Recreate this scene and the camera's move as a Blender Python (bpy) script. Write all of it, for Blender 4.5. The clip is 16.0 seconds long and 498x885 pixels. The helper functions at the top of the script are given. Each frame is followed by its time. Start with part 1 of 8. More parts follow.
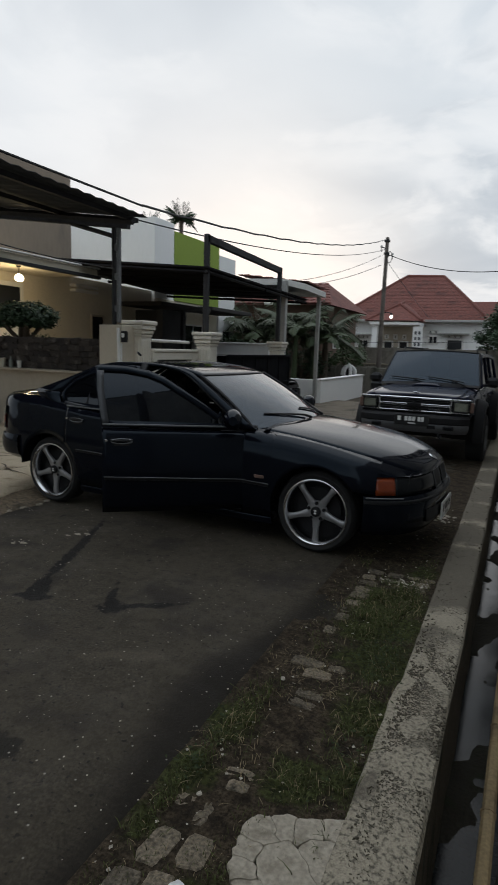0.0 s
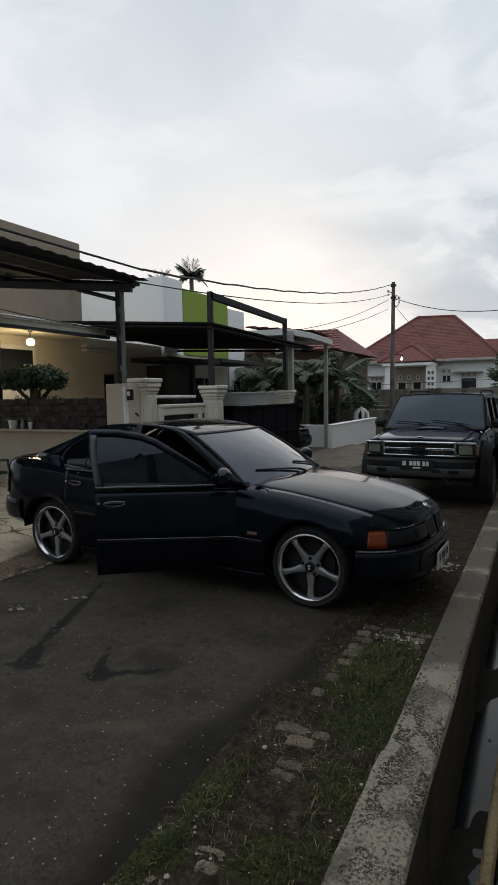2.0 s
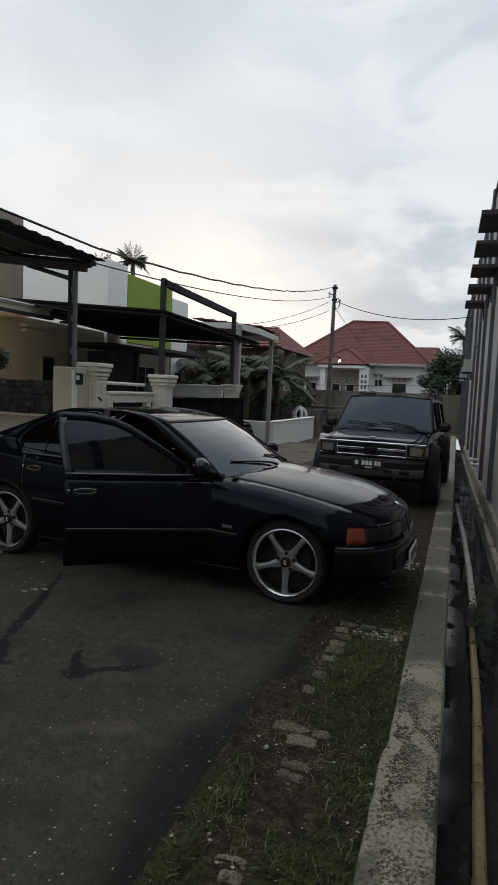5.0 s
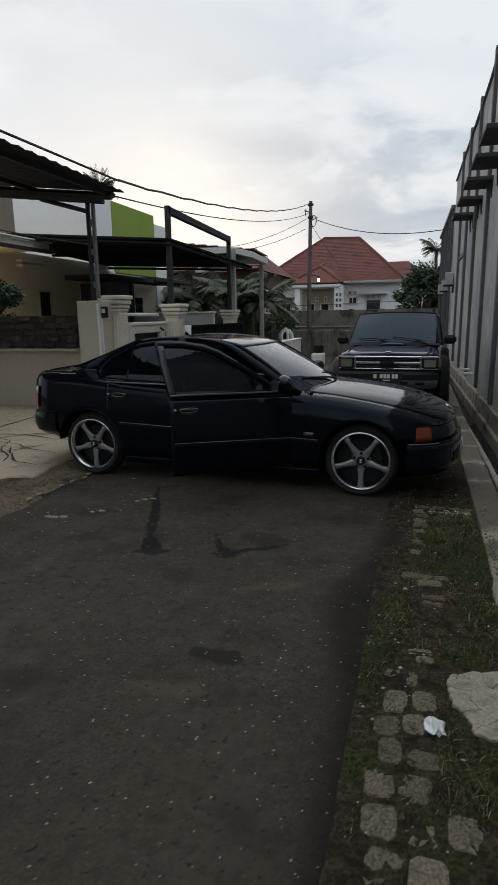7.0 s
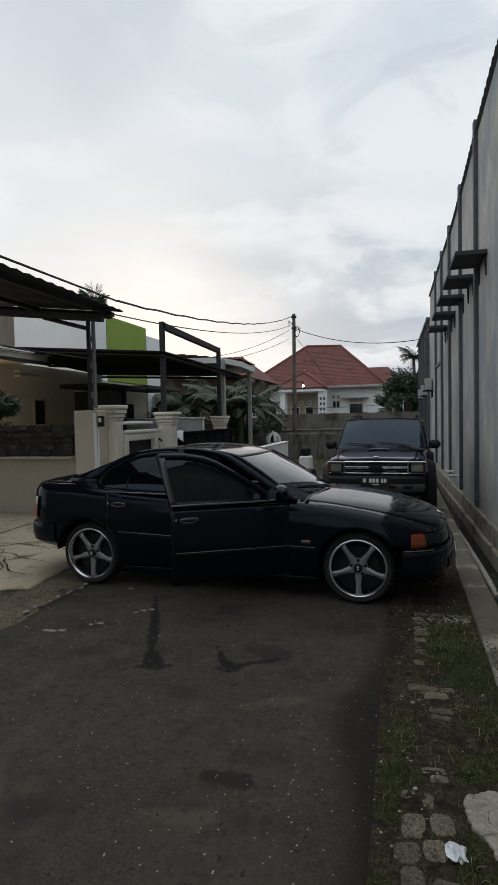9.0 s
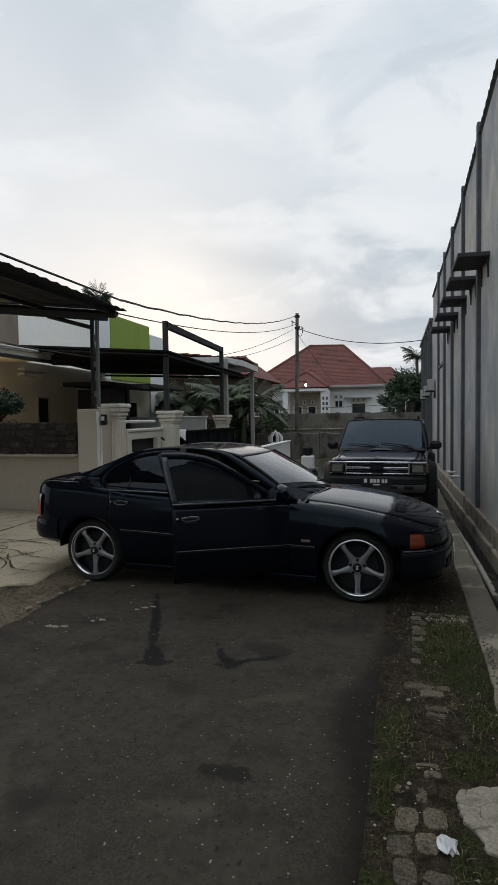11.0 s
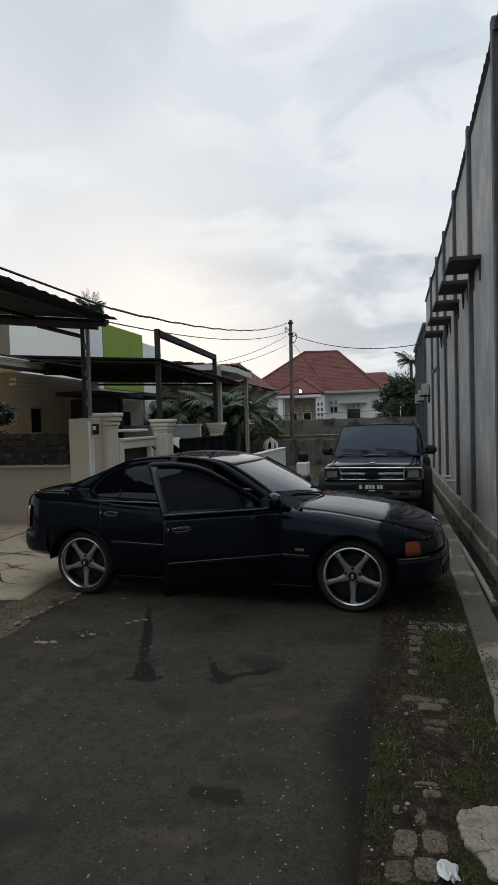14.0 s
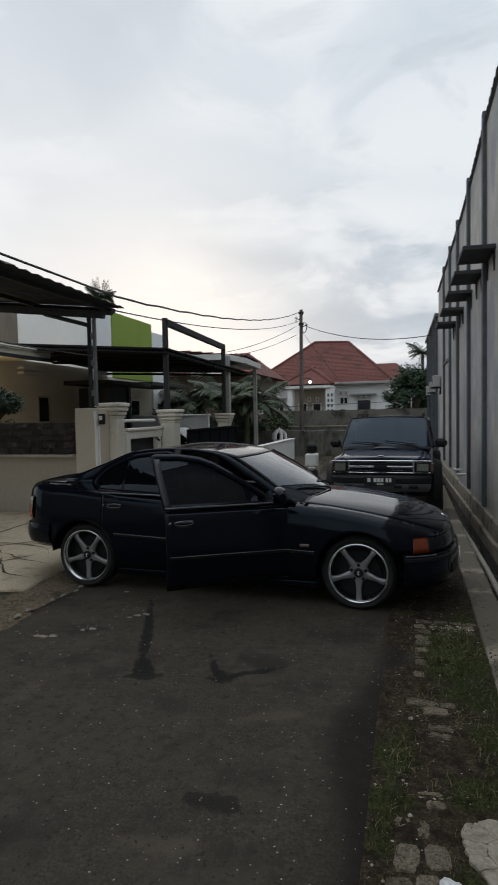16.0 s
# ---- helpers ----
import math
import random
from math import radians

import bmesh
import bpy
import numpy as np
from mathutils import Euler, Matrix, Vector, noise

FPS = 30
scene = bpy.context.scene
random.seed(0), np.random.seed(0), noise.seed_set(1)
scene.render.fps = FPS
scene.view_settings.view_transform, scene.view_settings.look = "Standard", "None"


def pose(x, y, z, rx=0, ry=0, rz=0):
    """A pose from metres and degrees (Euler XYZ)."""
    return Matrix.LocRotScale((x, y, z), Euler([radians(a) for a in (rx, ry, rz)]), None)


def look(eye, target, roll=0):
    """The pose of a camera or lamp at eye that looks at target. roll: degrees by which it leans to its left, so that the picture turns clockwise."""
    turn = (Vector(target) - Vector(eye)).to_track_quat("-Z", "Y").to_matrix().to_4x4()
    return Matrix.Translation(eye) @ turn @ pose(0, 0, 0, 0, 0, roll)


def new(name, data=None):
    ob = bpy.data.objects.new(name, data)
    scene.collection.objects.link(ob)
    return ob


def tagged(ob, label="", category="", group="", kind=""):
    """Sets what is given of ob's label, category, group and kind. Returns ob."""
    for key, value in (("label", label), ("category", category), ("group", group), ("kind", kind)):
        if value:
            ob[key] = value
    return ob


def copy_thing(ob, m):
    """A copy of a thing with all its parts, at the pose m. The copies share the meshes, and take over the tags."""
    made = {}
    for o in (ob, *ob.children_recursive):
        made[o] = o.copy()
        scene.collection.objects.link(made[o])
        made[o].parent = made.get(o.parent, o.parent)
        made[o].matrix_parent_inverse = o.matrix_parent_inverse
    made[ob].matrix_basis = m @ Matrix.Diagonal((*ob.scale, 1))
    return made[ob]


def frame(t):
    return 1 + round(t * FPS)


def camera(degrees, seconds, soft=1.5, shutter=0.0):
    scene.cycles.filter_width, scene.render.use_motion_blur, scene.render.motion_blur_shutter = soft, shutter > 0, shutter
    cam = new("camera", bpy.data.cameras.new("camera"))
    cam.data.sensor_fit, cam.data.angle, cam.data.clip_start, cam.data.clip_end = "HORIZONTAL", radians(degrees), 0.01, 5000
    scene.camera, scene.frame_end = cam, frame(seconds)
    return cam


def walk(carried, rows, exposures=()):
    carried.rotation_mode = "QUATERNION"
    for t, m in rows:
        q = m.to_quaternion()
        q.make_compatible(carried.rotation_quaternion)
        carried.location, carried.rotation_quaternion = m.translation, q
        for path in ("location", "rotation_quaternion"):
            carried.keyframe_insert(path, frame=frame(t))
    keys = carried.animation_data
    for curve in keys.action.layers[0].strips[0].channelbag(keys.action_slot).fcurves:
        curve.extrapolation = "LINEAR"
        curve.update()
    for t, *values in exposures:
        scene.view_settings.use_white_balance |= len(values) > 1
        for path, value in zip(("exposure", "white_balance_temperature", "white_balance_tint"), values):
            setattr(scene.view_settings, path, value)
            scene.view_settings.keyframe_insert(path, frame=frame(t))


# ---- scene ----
cam = camera(45.7, 16.0, soft=1.35, shutter=0.45)
PATH = [
    (0, (1.528, 1.041, 1.538), (0.72, 2.843, 1.223), 1.8),
    (0.5, (1.704, 1.098, 1.539), (0.78, 2.85, 1.26), 0.4),
    (1, (1.779, 1.11, 1.551), (0.914, 2.898, 1.313), -1.1),
    (1.5, (1.775, 1.114, 1.581), (0.888, 2.894, 1.373), -1.4),
    (2, (1.759, 1.103, 1.635), (0.879, 2.892, 1.473), -0.9),
    (2.5, (1.75, 1.114, 1.676), (0.821, 2.88, 1.541), -1.9),
    (3, (1.717, 1.081, 1.721), (0.833, 2.872, 1.617), 0.8),
    (3.5, (1.682, 1.097, 1.713), (0.776, 2.875, 1.574), 0.8),
    (4, (1.651, 1.095, 1.667), (0.808, 2.902, 1.514), 1.7),
    (6.5, (0.774, 0.505, 1.558), (0.277, 2.415, 1.236), 0.8),
    (7, (0.681, 0.166, 1.577), (0.135, 2.044, 1.156), -0.8),
    (7.5, (0.63, 0.05, 1.641), (0.057, 1.947, 1.371), -0.6),
    (8, (0.628, 0.034, 1.655), (0.084, 1.949, 1.458), -0.7),
    (8.5, (0.637, 0.016, 1.664), (0.143, 1.949, 1.528), -0.9),
    (9, (0.621, -0.002, 1.674), (0.114, 1.931, 1.589), -1.2),
    (11.5, (0.656, -0.058, 1.686), (0.14, 1.872, 1.597), -0.7),
    (12, (0.663, -0.047, 1.683), (0.152, 1.886, 1.623), -1.8),
    (12.5, (0.643, -0.019, 1.672), (0.156, 1.92, 1.608), -0.9),
    (13, (0.63, -0.028, 1.687), (0.104, 1.9, 1.626), -1.1),
    (13.5, (0.638, -0.004, 1.691), (0.138, 1.932, 1.639), -1.3),
    (14, (0.663, 0.045, 1.688), (0.161, 1.98, 1.623), -1.6),
    (14.5, (0.677, 0.081, 1.679), (0.168, 2.014, 1.606), -2.0),
    (15, (0.674, 0.082, 1.688), (0.175, 2.018, 1.621), -1.7),
    (15.5, (0.677, 0.101, 1.688), (0.216, 2.046, 1.625), -1.6),
    (16, (0.674, 0.169, 1.707), (0.14, 2.094, 1.609), -1.1),
]
walk(cam, [(t, look(eye, target, roll)) for t, eye, target, roll in PATH])

# ---------- world and sun: late overcast afternoon, light clouds, warm glow low in the sky ----------
world = bpy.data.worlds.new("overcast_sky")
scene.world = world
world.use_nodes = True


def build_sky():
    nt = world.node_tree
    nt.nodes.clear()
    n, l = nt.nodes.new, nt.links.new
    out = n("ShaderNodeOutputWorld")
    bg = n("ShaderNodeBackground")
    l(bg.outputs[0], out.inputs[0])
    sky = n("ShaderNodeTexSky")
    sky.sky_type = "NISHITA"
    sky.sun_disc = False
    sky.sun_elevation = radians(7)
    sky.sun_rotation = radians(-24)
    sky.air_density, sky.dust_density = 1.4, 3.0
    tc = n("ShaderNodeTexCoord")
    sep = n("ShaderNodeSeparateXYZ")
    l(tc.outputs["Generated"], sep.inputs[0])
    # clouds are laid out on a flat layer: direction divided by its height
    up = n("ShaderNodeMath"); up.operation = "MAXIMUM"; up.inputs[1].default_value = 0.0
    l(sep.outputs["Z"], up.inputs[0])
    lift = n("ShaderNodeMath"); lift.operation = "ADD"; lift.inputs[1].default_value = 0.22
    l(up.outputs[0], lift.inputs[0])
    flat = n("ShaderNodeVectorMath"); flat.operation = "DIVIDE"
    l(tc.outputs["Generated"], flat.inputs[0])
    comb = n("ShaderNodeCombineXYZ")
    for k in range(3):
        l(lift.outputs[0], comb.inputs[k])
    l(comb.outputs[0], flat.inputs[1])

    def clouds(scale, detail, rough, warp, lo, hi):
        t = n("ShaderNodeTexNoise")
        t.inputs["Scale"].default_value, t.inputs["Detail"].default_value = scale, detail
        t.inputs["Roughness"].default_value, t.inputs["Distortion"].default_value = rough, warp
        l(flat.outputs[0], t.inputs["Vector"])
        r = n("ShaderNodeMapRange"); r.interpolation_type = "SMOOTHSTEP"
        r.inputs["From Min"].default_value, r.inputs["From Max"].default_value = lo, hi
        l(t.outputs["Fac"], r.inputs["Value"])
        return r.outputs["Result"]

    big = clouds(1.1, 4.0, 0.5, 0.3, 0.38, 0.62)
    small = clouds(2.0, 7.0, 0.5, 0.35, 0.42, 0.68)

    def mix(fac, a, b):
        m = n("ShaderNodeMix"); m.data_type = "RGBA"
        if isinstance(fac, float):
            m.inputs[0].default_value = fac
        else:
            l(fac, m.inputs[0])
        for socket, v in ((m.inputs[6], a), (m.inputs[7], b)):
            if isinstance(v, tuple):
                socket.default_value = v
            else:
                l(v, socket)
        return m.outputs[2]

    grey = mix(big, (0.46, 0.535, 0.62, 1), (0.66, 0.725, 0.79, 1))
    grey = mix(small, grey, (0.83, 0.865, 0.905, 1))
    # firmer heaps with pale edges, and grey undersides
    heap = clouds(2.1, 9, 0.55, 0.5, 0.50, 0.60)
    thin = n("ShaderNodeMath"); thin.operation = "MULTIPLY"; thin.inputs[1].default_value = 0.55
    l(heap, thin.inputs[0])
    grey = mix(thin.outputs[0], grey, (0.90, 0.92, 0.945, 1))
    base = clouds(3.4, 8, 0.55, 0.9, 0.56, 0.68)
    veil = n("ShaderNodeMath"); veil.operation = "MULTIPLY"; veil.inputs[1].default_value = 0.42
    l(base, veil.inputs[0])
    grey = mix(veil.outputs[0], grey, (0.56, 0.615, 0.68, 1))
    # brightest overhead, as a closed cloud cover is
    high = n("ShaderNodeMapRange"); high.interpolation_type = "SMOOTHSTEP"
    high.inputs["From Min"].default_value, high.inputs["From Max"].default_value = 0.60, 0.95
    high.inputs["To Max"].default_value = 0.8
    l(sep.outputs["Z"], high.inputs["Value"])
    grey = mix(high.outputs[0], grey, (1.15, 1.22, 1.32, 1))
    # a bright, slightly warm band low down, where the sun stands behind the cloud
    low = n("ShaderNodeMapRange"); low.interpolation_type = "SMOOTHSTEP"
    low.inputs["From Min"].default_value, low.inputs["From Max"].default_value = 0.62, 0.02
    l(sep.outputs["Z"], low.inputs["Value"])
    sunward = n("ShaderNodeVectorMath"); sunward.operation = "DOT_PRODUCT"
    sunward.inputs[1].default_value = (-0.79, 0.60, 0.12)
    l(tc.outputs["Generated"], sunward.inputs[0])
    near = n("ShaderNodeMapRange"); near.interpolation_type = "SMOOTHSTEP"
    near.inputs["From Min"].default_value, near.inputs["From Max"].default_value = 0.72, 1.03
    l(sunward.outputs["Value"], near.inputs["Value"])
    glow = n("ShaderNodeMath"); glow.operation = "MULTIPLY"
    l(low.outputs[0], glow.inputs[0]); l(near.outputs[0], glow.inputs[1])
    # thinner, whiter cloud on the sunward side
    wide = n("ShaderNodeMapRange"); wide.interpolation_type = "SMOOTHSTEP"
    wide.inputs["From Min"].default_value, wide.inputs["From Max"].default_value, wide.inputs["To Max"].default_value = 0.50, 0.95, 0.5
    l(sunward.outputs["Value"], wide.inputs["Value"])
    grey = mix(wide.outputs[0], grey, (0.93, 0.94, 0.955, 1))
    col = mix(glow.outputs[0], grey, (0.948, 0.948, 0.962, 1))
    tint = n("ShaderNodeVectorMath"); tint.operation = "SCALE"
    tint.inputs["Scale"].default_value = 0.10
    l(sky.outputs[0], tint.inputs[0])
    cool = n("ShaderNodeVectorMath"); cool.operation = "MULTIPLY"
    cool.inputs[1].default_value = (0.978, 1.0, 1.018)
    l(col, cool.inputs[0])
    final = mix(0.06, cool.outputs[0], tint.outputs[0])
    l(final, bg.inputs["Color"])
    bg.inputs["Strength"].default_value = 0.98


build_sky()
sun = new("sun", bpy.data.lights.new("sun", "SUN"))
sun.data.energy, sun.data.angle, sun.data.color = 0.30, radians(85), (1.0, 0.95, 0.90)
sun.matrix_world = look((0, 0, 20), (0.40 * 20, -0.80 * 20, 9))

# ---------- small building kit ----------
def lerp(a, b, t):
    return a + (b - a) * t


def table(rows):
    """A smooth curve through (x, value) rows."""
    xs = [r[0] for r in rows]
    vs = [r[1] for r in rows]

    def f(x):
        if x <= xs[0]:
            return vs[0]
        if x >= xs[-1]:
            return vs[-1]
        i = max(k for k in range(len(xs) - 1) if xs[k] <= x)
        h = xs[i + 1] - xs[i]
        t = (x - xs[i]) / h

        def slope(k):
            if k == 0 or k == len(xs) - 1:
                j = 0 if k == 0 else k - 1
                return (vs[j + 1] - vs[j]) / (xs[j + 1] - xs[j])
            a = (vs[k] - vs[k - 1]) / (xs[k] - xs[k - 1])
            b = (vs[k + 1] - vs[k]) / (xs[k + 1] - xs[k])
            return 0 if a * b <= 0 else 2 * a * b / (a + b)

        m0, m1 = slope(i) * h, slope(i + 1) * h
        return ((2 * t**3 - 3 * t**2 + 1) * vs[i] + (t**3 - 2 * t**2 + t) * m0 + (-2 * t**3 + 3 * t**2) * vs[i + 1] + (t**3 - t**2) * m1)

    return f


def resample(pts, n):
    """n points spread evenly along a line of points."""
    d = [0]
    for a, b in zip(pts, pts[1:]):
        d.append(d[-1] + math.dist(a, b))
    out = []
    for k in range(n):
        s = d[-1] * k / (n - 1)
        i = max(j for j in range(len(d) - 1) if d[j] <= s + 1e-9)
        t = (s - d[i]) / max(1e-9, d[i + 1] - d[i])
        out.append(tuple(lerp(p, q, t) for p, q in zip(pts[i], pts[i + 1])))
    return out


class Shape:
    """Collects points and faces for one mesh."""

    def __init__(self):
        self.v, self.f, self.m = [], [], []

    def add(self, verts, faces, mi=0):
        o = len(self.v)
        self.v += [tuple(p) for p in verts]
        self.f += [tuple(i + o for i in f) for f in faces]
        self.m += [mi] * len(faces)
        return self

    def box(self, c, s, bev=0.0, turn=None, mi=0):
        """A box with chamfered edges; c its centre, s its sides."""
        hx, hy, hz = s[0] / 2, s[1] / 2, s[2] / 2
        b = min(bev, hx * 0.9, hy * 0.9, hz * 0.9)
        pts, faces = [], []
        if b <= 0:
            pts = [Vector((x, y, z)) for x in (-hx, hx) for y in (-hy, hy) for z in (-hz, hz)]
            faces = [(0, 1, 3, 2), (4, 6, 7, 5), (0, 4, 5, 1), (2, 3, 7, 6), (0, 2, 6, 4), (1, 5, 7, 3)]
        else:
            idx = {}
            for sx in (-1, 1):
                for sy in (-1, 1):
                    for sz in (-1, 1):
                        for ax in range(3):
                            p = [sx * (hx - b), sy * (hy - b), sz * (hz - b)]
                            p[ax] = (sx * hx, sy * hy, sz * hz)[ax]
                            idx[sx, sy, sz, ax] = len(pts)
                            pts.append(Vector(p))
            for ax in range(3):
                o1, o2 = [(1, 2), (2, 0), (0, 1)][ax]
                for s1 in (-1, 1):
                    q = []
                    for a, c2 in ((-1, -1), (1, -1), (1, 1), (-1, 1)):
                        k = [0, 0, 0]
                        k[ax], k[o1], k[o2] = s1, a, c2
                        q.append(idx[(*k, ax)])
                    faces.append(tuple(q) if s1 > 0 else tuple(reversed(q)))
                # the chamfers along axis ax
                for a in (-1, 1):
                    for c2 in (-1, 1):
                        k0, k1 = [0, 0, 0], [0, 0, 0]
                        k0[ax], k0[o1], k0[o2] = -1, a, c2
                        k1[ax], k1[o1], k1[o2] = 1, a, c2
                        q = (idx[(*k0, o1)], idx[(*k1, o1)], idx[(*k1, o2)], idx[(*k0, o2)])
                        faces.append(q if a * c2 > 0 else tuple(reversed(q)))
            for sx in (-1, 1):
                for sy in (-1, 1):
                    for sz in (-1, 1):
                        q = tuple(idx[sx, sy, sz, ax] for ax in range(3))
                        faces.append(q if sx * sy * sz > 0 else tuple(reversed(q)))
        c = Vector(c)
        if turn is not None:
            pts = [turn @ p for p in pts]
        return self.add([p + c for p in pts], faces, mi)

    def span(self, a, b, bev=0.0, mi=0):
        """A box from corner a to corner b."""
        return self.box([(p + q) / 2 for p, q in zip(a, b)], [abs(q - p) for p, q in zip(a, b)], bev, None, mi)

    def sheet(self, rows, closed=False, mi=0, flip=False):
        """A grid of faces through rows of points."""
        w = len(rows[0])
        faces = []
        for i in range(len(rows) - 1):
            for j in range(w if closed else w - 1):
                k = (j + 1) % w
                q = (i * w + j, i * w + k, (i + 1) * w + k, (i + 1) * w + j)
                faces.append(tuple(reversed(q)) if flip else q)
        return self.add([p for r in rows for p in r], faces, mi)

    def poly(self, pts, mi=0):
        return self.add(pts, [tuple(range(len(pts)))], mi)

    def tube(self, pts, r, n=8, caps=True, mi=0):
        """A round bar along points; r one radius or one for each point."""
        pts = [Vector(p) for p in pts]
        rs = [r] * len(pts) if isinstance(r, (int, float)) else list(r)
        rows, side = [], None
        for i, p in enumerate(pts):
            d = (pts[min(i + 1, len(pts) - 1)] - pts[max(i - 1, 0)]).normalized()
            ref = side if side is not None else (Vector((0, 0, 1)) if abs(d.z) < 0.9 else Vector((1, 0, 0)))
            a = (ref - d * ref.dot(d)).normalized()
            side = a
            b = d.cross(a)
            rows.append([p + (a * math.cos(2 * math.pi * k / n) + b * math.sin(2 * math.pi * k / n)) * rs[i] for k in range(n)])
        o = len(self.v)
        self.sheet(rows, closed=True, mi=mi)
        if caps:
            self.f.append(tuple(range(o + n - 1, o - 1, -1)))
            e = o + (len(rows) - 1) * n
            self.f.append(tuple(range(e, e + n)))
            self.m += [mi, mi]
        return self

    def lathe(self, prof, n=24, axis="z", mi=0):
        """Turns (radius, height) points round an axis."""
        rows = []
        for r, h in prof:
            ring = []
            for k in range(n):
                a = 2 * math.pi * k / n
                p = (r * math.cos(a), r * math.sin(a), h)
                ring.append(p if axis == "z" else ((h, p[0], p[1]) if axis == "x" else (p[1], h, p[0])))
            rows.append(ring)
        return self.sheet(rows, closed=True, mi=mi)

    def outward(self, c=(0.0, 0.0, 0.75)):
        """Turns all faces over if most of them look towards c."""
        c, vote = Vector(c), 0.0
        for f in self.f:
            p = [Vector(self.v[i]) for i in f]
            n = (p[1] - p[0]).cross(p[2] - p[0])
            vote += n.dot(sum(p, Vector()) / len(p) - c)
        if vote < 0:
            self.f = [tuple(reversed(f)) for f in self.f]
        return self

    def moved(self, m):
        self.v = [tuple(m @ Vector(p)) for p in self.v]
        return self


def mesh_of(name, shape, mats, smooth=35):
    me = bpy.data.meshes.new(name)
    me.from_pydata(shape.v, [], shape.f)
    for m in mats if isinstance(mats, (list, tuple)) else [mats]:
        me.materials.append(m)
    if any(shape.m):
        me.polygons.foreach_set("material_index", shape.m)
    if smooth:
        me.polygons.foreach_set("use_smooth", [True] * len(me.polygons))
        me.update()
        me.set_sharp_from_angle(angle=radians(smooth))
    me.update()
    return me


def part(name, shape, mats, parent=None, label="", smooth=35, at=None):
    ob = new(name, mesh_of(name, shape, mats, smooth))
    if parent is not None:
        ob.parent = parent
    if at is not None:
        ob.matrix_basis = at
    if label:
        tagged(ob, label)
    return ob


def thicken(ob, t, offset=-1.0):
    m = ob.modifiers.new("thickness", "SOLIDIFY")
    m.thickness, m.offset = t, offset
    return ob


def thing(name, at, label, category, group=""):
    ob = new(name)
    ob.empty_display_size = 0.2
    ob.matrix_basis = at
    return tagged(ob, label, category, group)


def single(name, shape, mats, label, category, group="", kind="", smooth=35, at=None):
    return tagged(part(name, shape, mats, None, "", smooth, at), label, category, group, kind)


# ---------- materials ----------
def material(name, base, rough=0.7, metal=0.0, vary=0.25, scale=3.0, fine=40.0, bump=0.2, bump_size=0.01, second=None,
             spots=0.5, coat=0.0, streak=(1, 1, 1), spec=0.5, rough_vary=0.12, by_object=0.0, patch=0.0):
    """Colour that varies at two scales, with fine relief. second: the colour of larger stains."""
    mt = bpy.data.materials.new(name)
    mt.use_nodes = True
    nt = mt.node_tree
    n, l = nt.nodes.new, nt.links.new
    bsdf = nt.nodes["Principled BSDF"]
    geo = n("ShaderNodeNewGeometry")
    mp = n("ShaderNodeMapping")
    mp.inputs["Scale"].default_value = streak
    l(geo.outputs["Position"], mp.inputs["Vector"])
    a = n("ShaderNodeTexNoise")
    a.inputs["Scale"].default_value, a.inputs["Detail"].default_value, a.inputs["Roughness"].default_value = scale, 7, 0.6
    l(mp.outputs[0], a.inputs["Vector"])
    b = n("ShaderNodeTexNoise")
    b.inputs["Scale"].default_value, b.inputs["Detail"].default_value = fine, 4
    l(mp.outputs[0], b.inputs["Vector"])
    dark = tuple(c * (1 - vary) for c in base)
    light = tuple(min(1, c * (1 + vary)) for c in base)
    mr = n("ShaderNodeMapRange")
    mr.inputs["From Min"].default_value, mr.inputs["From Max"].default_value = 0.3, 0.7
    l(b.outputs["Fac"], mr.inputs["Value"])
    m1 = n("ShaderNodeMix"); m1.data_type = "RGBA"
    m1.inputs[6].default_value, m1.inputs[7].default_value = (*dark, 1), (*light, 1)
    l(mr.outputs[0], m1.inputs[0])
    sec = second or tuple(c * (1 - 1.6 * vary) if 1.6 * vary < 1 else 0 for c in base)
    m2 = n("ShaderNodeMix"); m2.data_type = "RGBA"
    r2 = n("ShaderNodeMapRange"); r2.interpolation_type = "SMOOTHSTEP"
    r2.inputs["From Min"].default_value, r2.inputs["From Max"].default_value = 0.75 - 0.45 * spots, 0.98 - 0.45 * spots
    l(a.outputs["Fac"], r2.inputs["Value"])
    if patch:
        c = n("ShaderNodeTexNoise")
        c.inputs["Scale"].default_value, c.inputs["Detail"].default_value = patch, 3
        l(geo.outputs["Position"], c.inputs["Vector"])
        r3 = n("ShaderNodeMapRange"); r3.interpolation_type = "SMOOTHSTEP"
        r3.inputs["From Min"].default_value, r3.inputs["From Max"].default_value = 0.38, 0.62
        l(c.outputs["Fac"], r3.inputs["Value"])
        mm = n("ShaderNodeMath"); mm.operation = "MULTIPLY"
        l(r2.outputs[0], mm.inputs[0]); l(r3.outputs[0], mm.inputs[1])
        l(mm.outputs[0], m2.inputs[0])
    else:
        l(r2.outputs[0], m2.inputs[0])
    l(m1.outputs[2], m2.inputs[6])
    m2.inputs[7].default_value = (*sec, 1)
    colour = m2.outputs[2]
    if by_object:
        oi = n("ShaderNodeObjectInfo")
        hv = n("ShaderNodeHueSaturation")
        rr = n("ShaderNodeMapRange")
        rr.inputs["To Min"].default_value, rr.inputs["To Max"].default_value = 1 - by_object, 1 + by_object
        l(oi.outputs["Random"], rr.inputs["Value"])
        l(rr.outputs[0], hv.inputs["Value"])
        l(colour, hv.inputs["Color"])
        colour = hv.outputs[0]
    l(colour, bsdf.inputs["Base Color"])
    bsdf.inputs["Metallic"].default_value = metal
    rv = n("ShaderNodeMapRange")
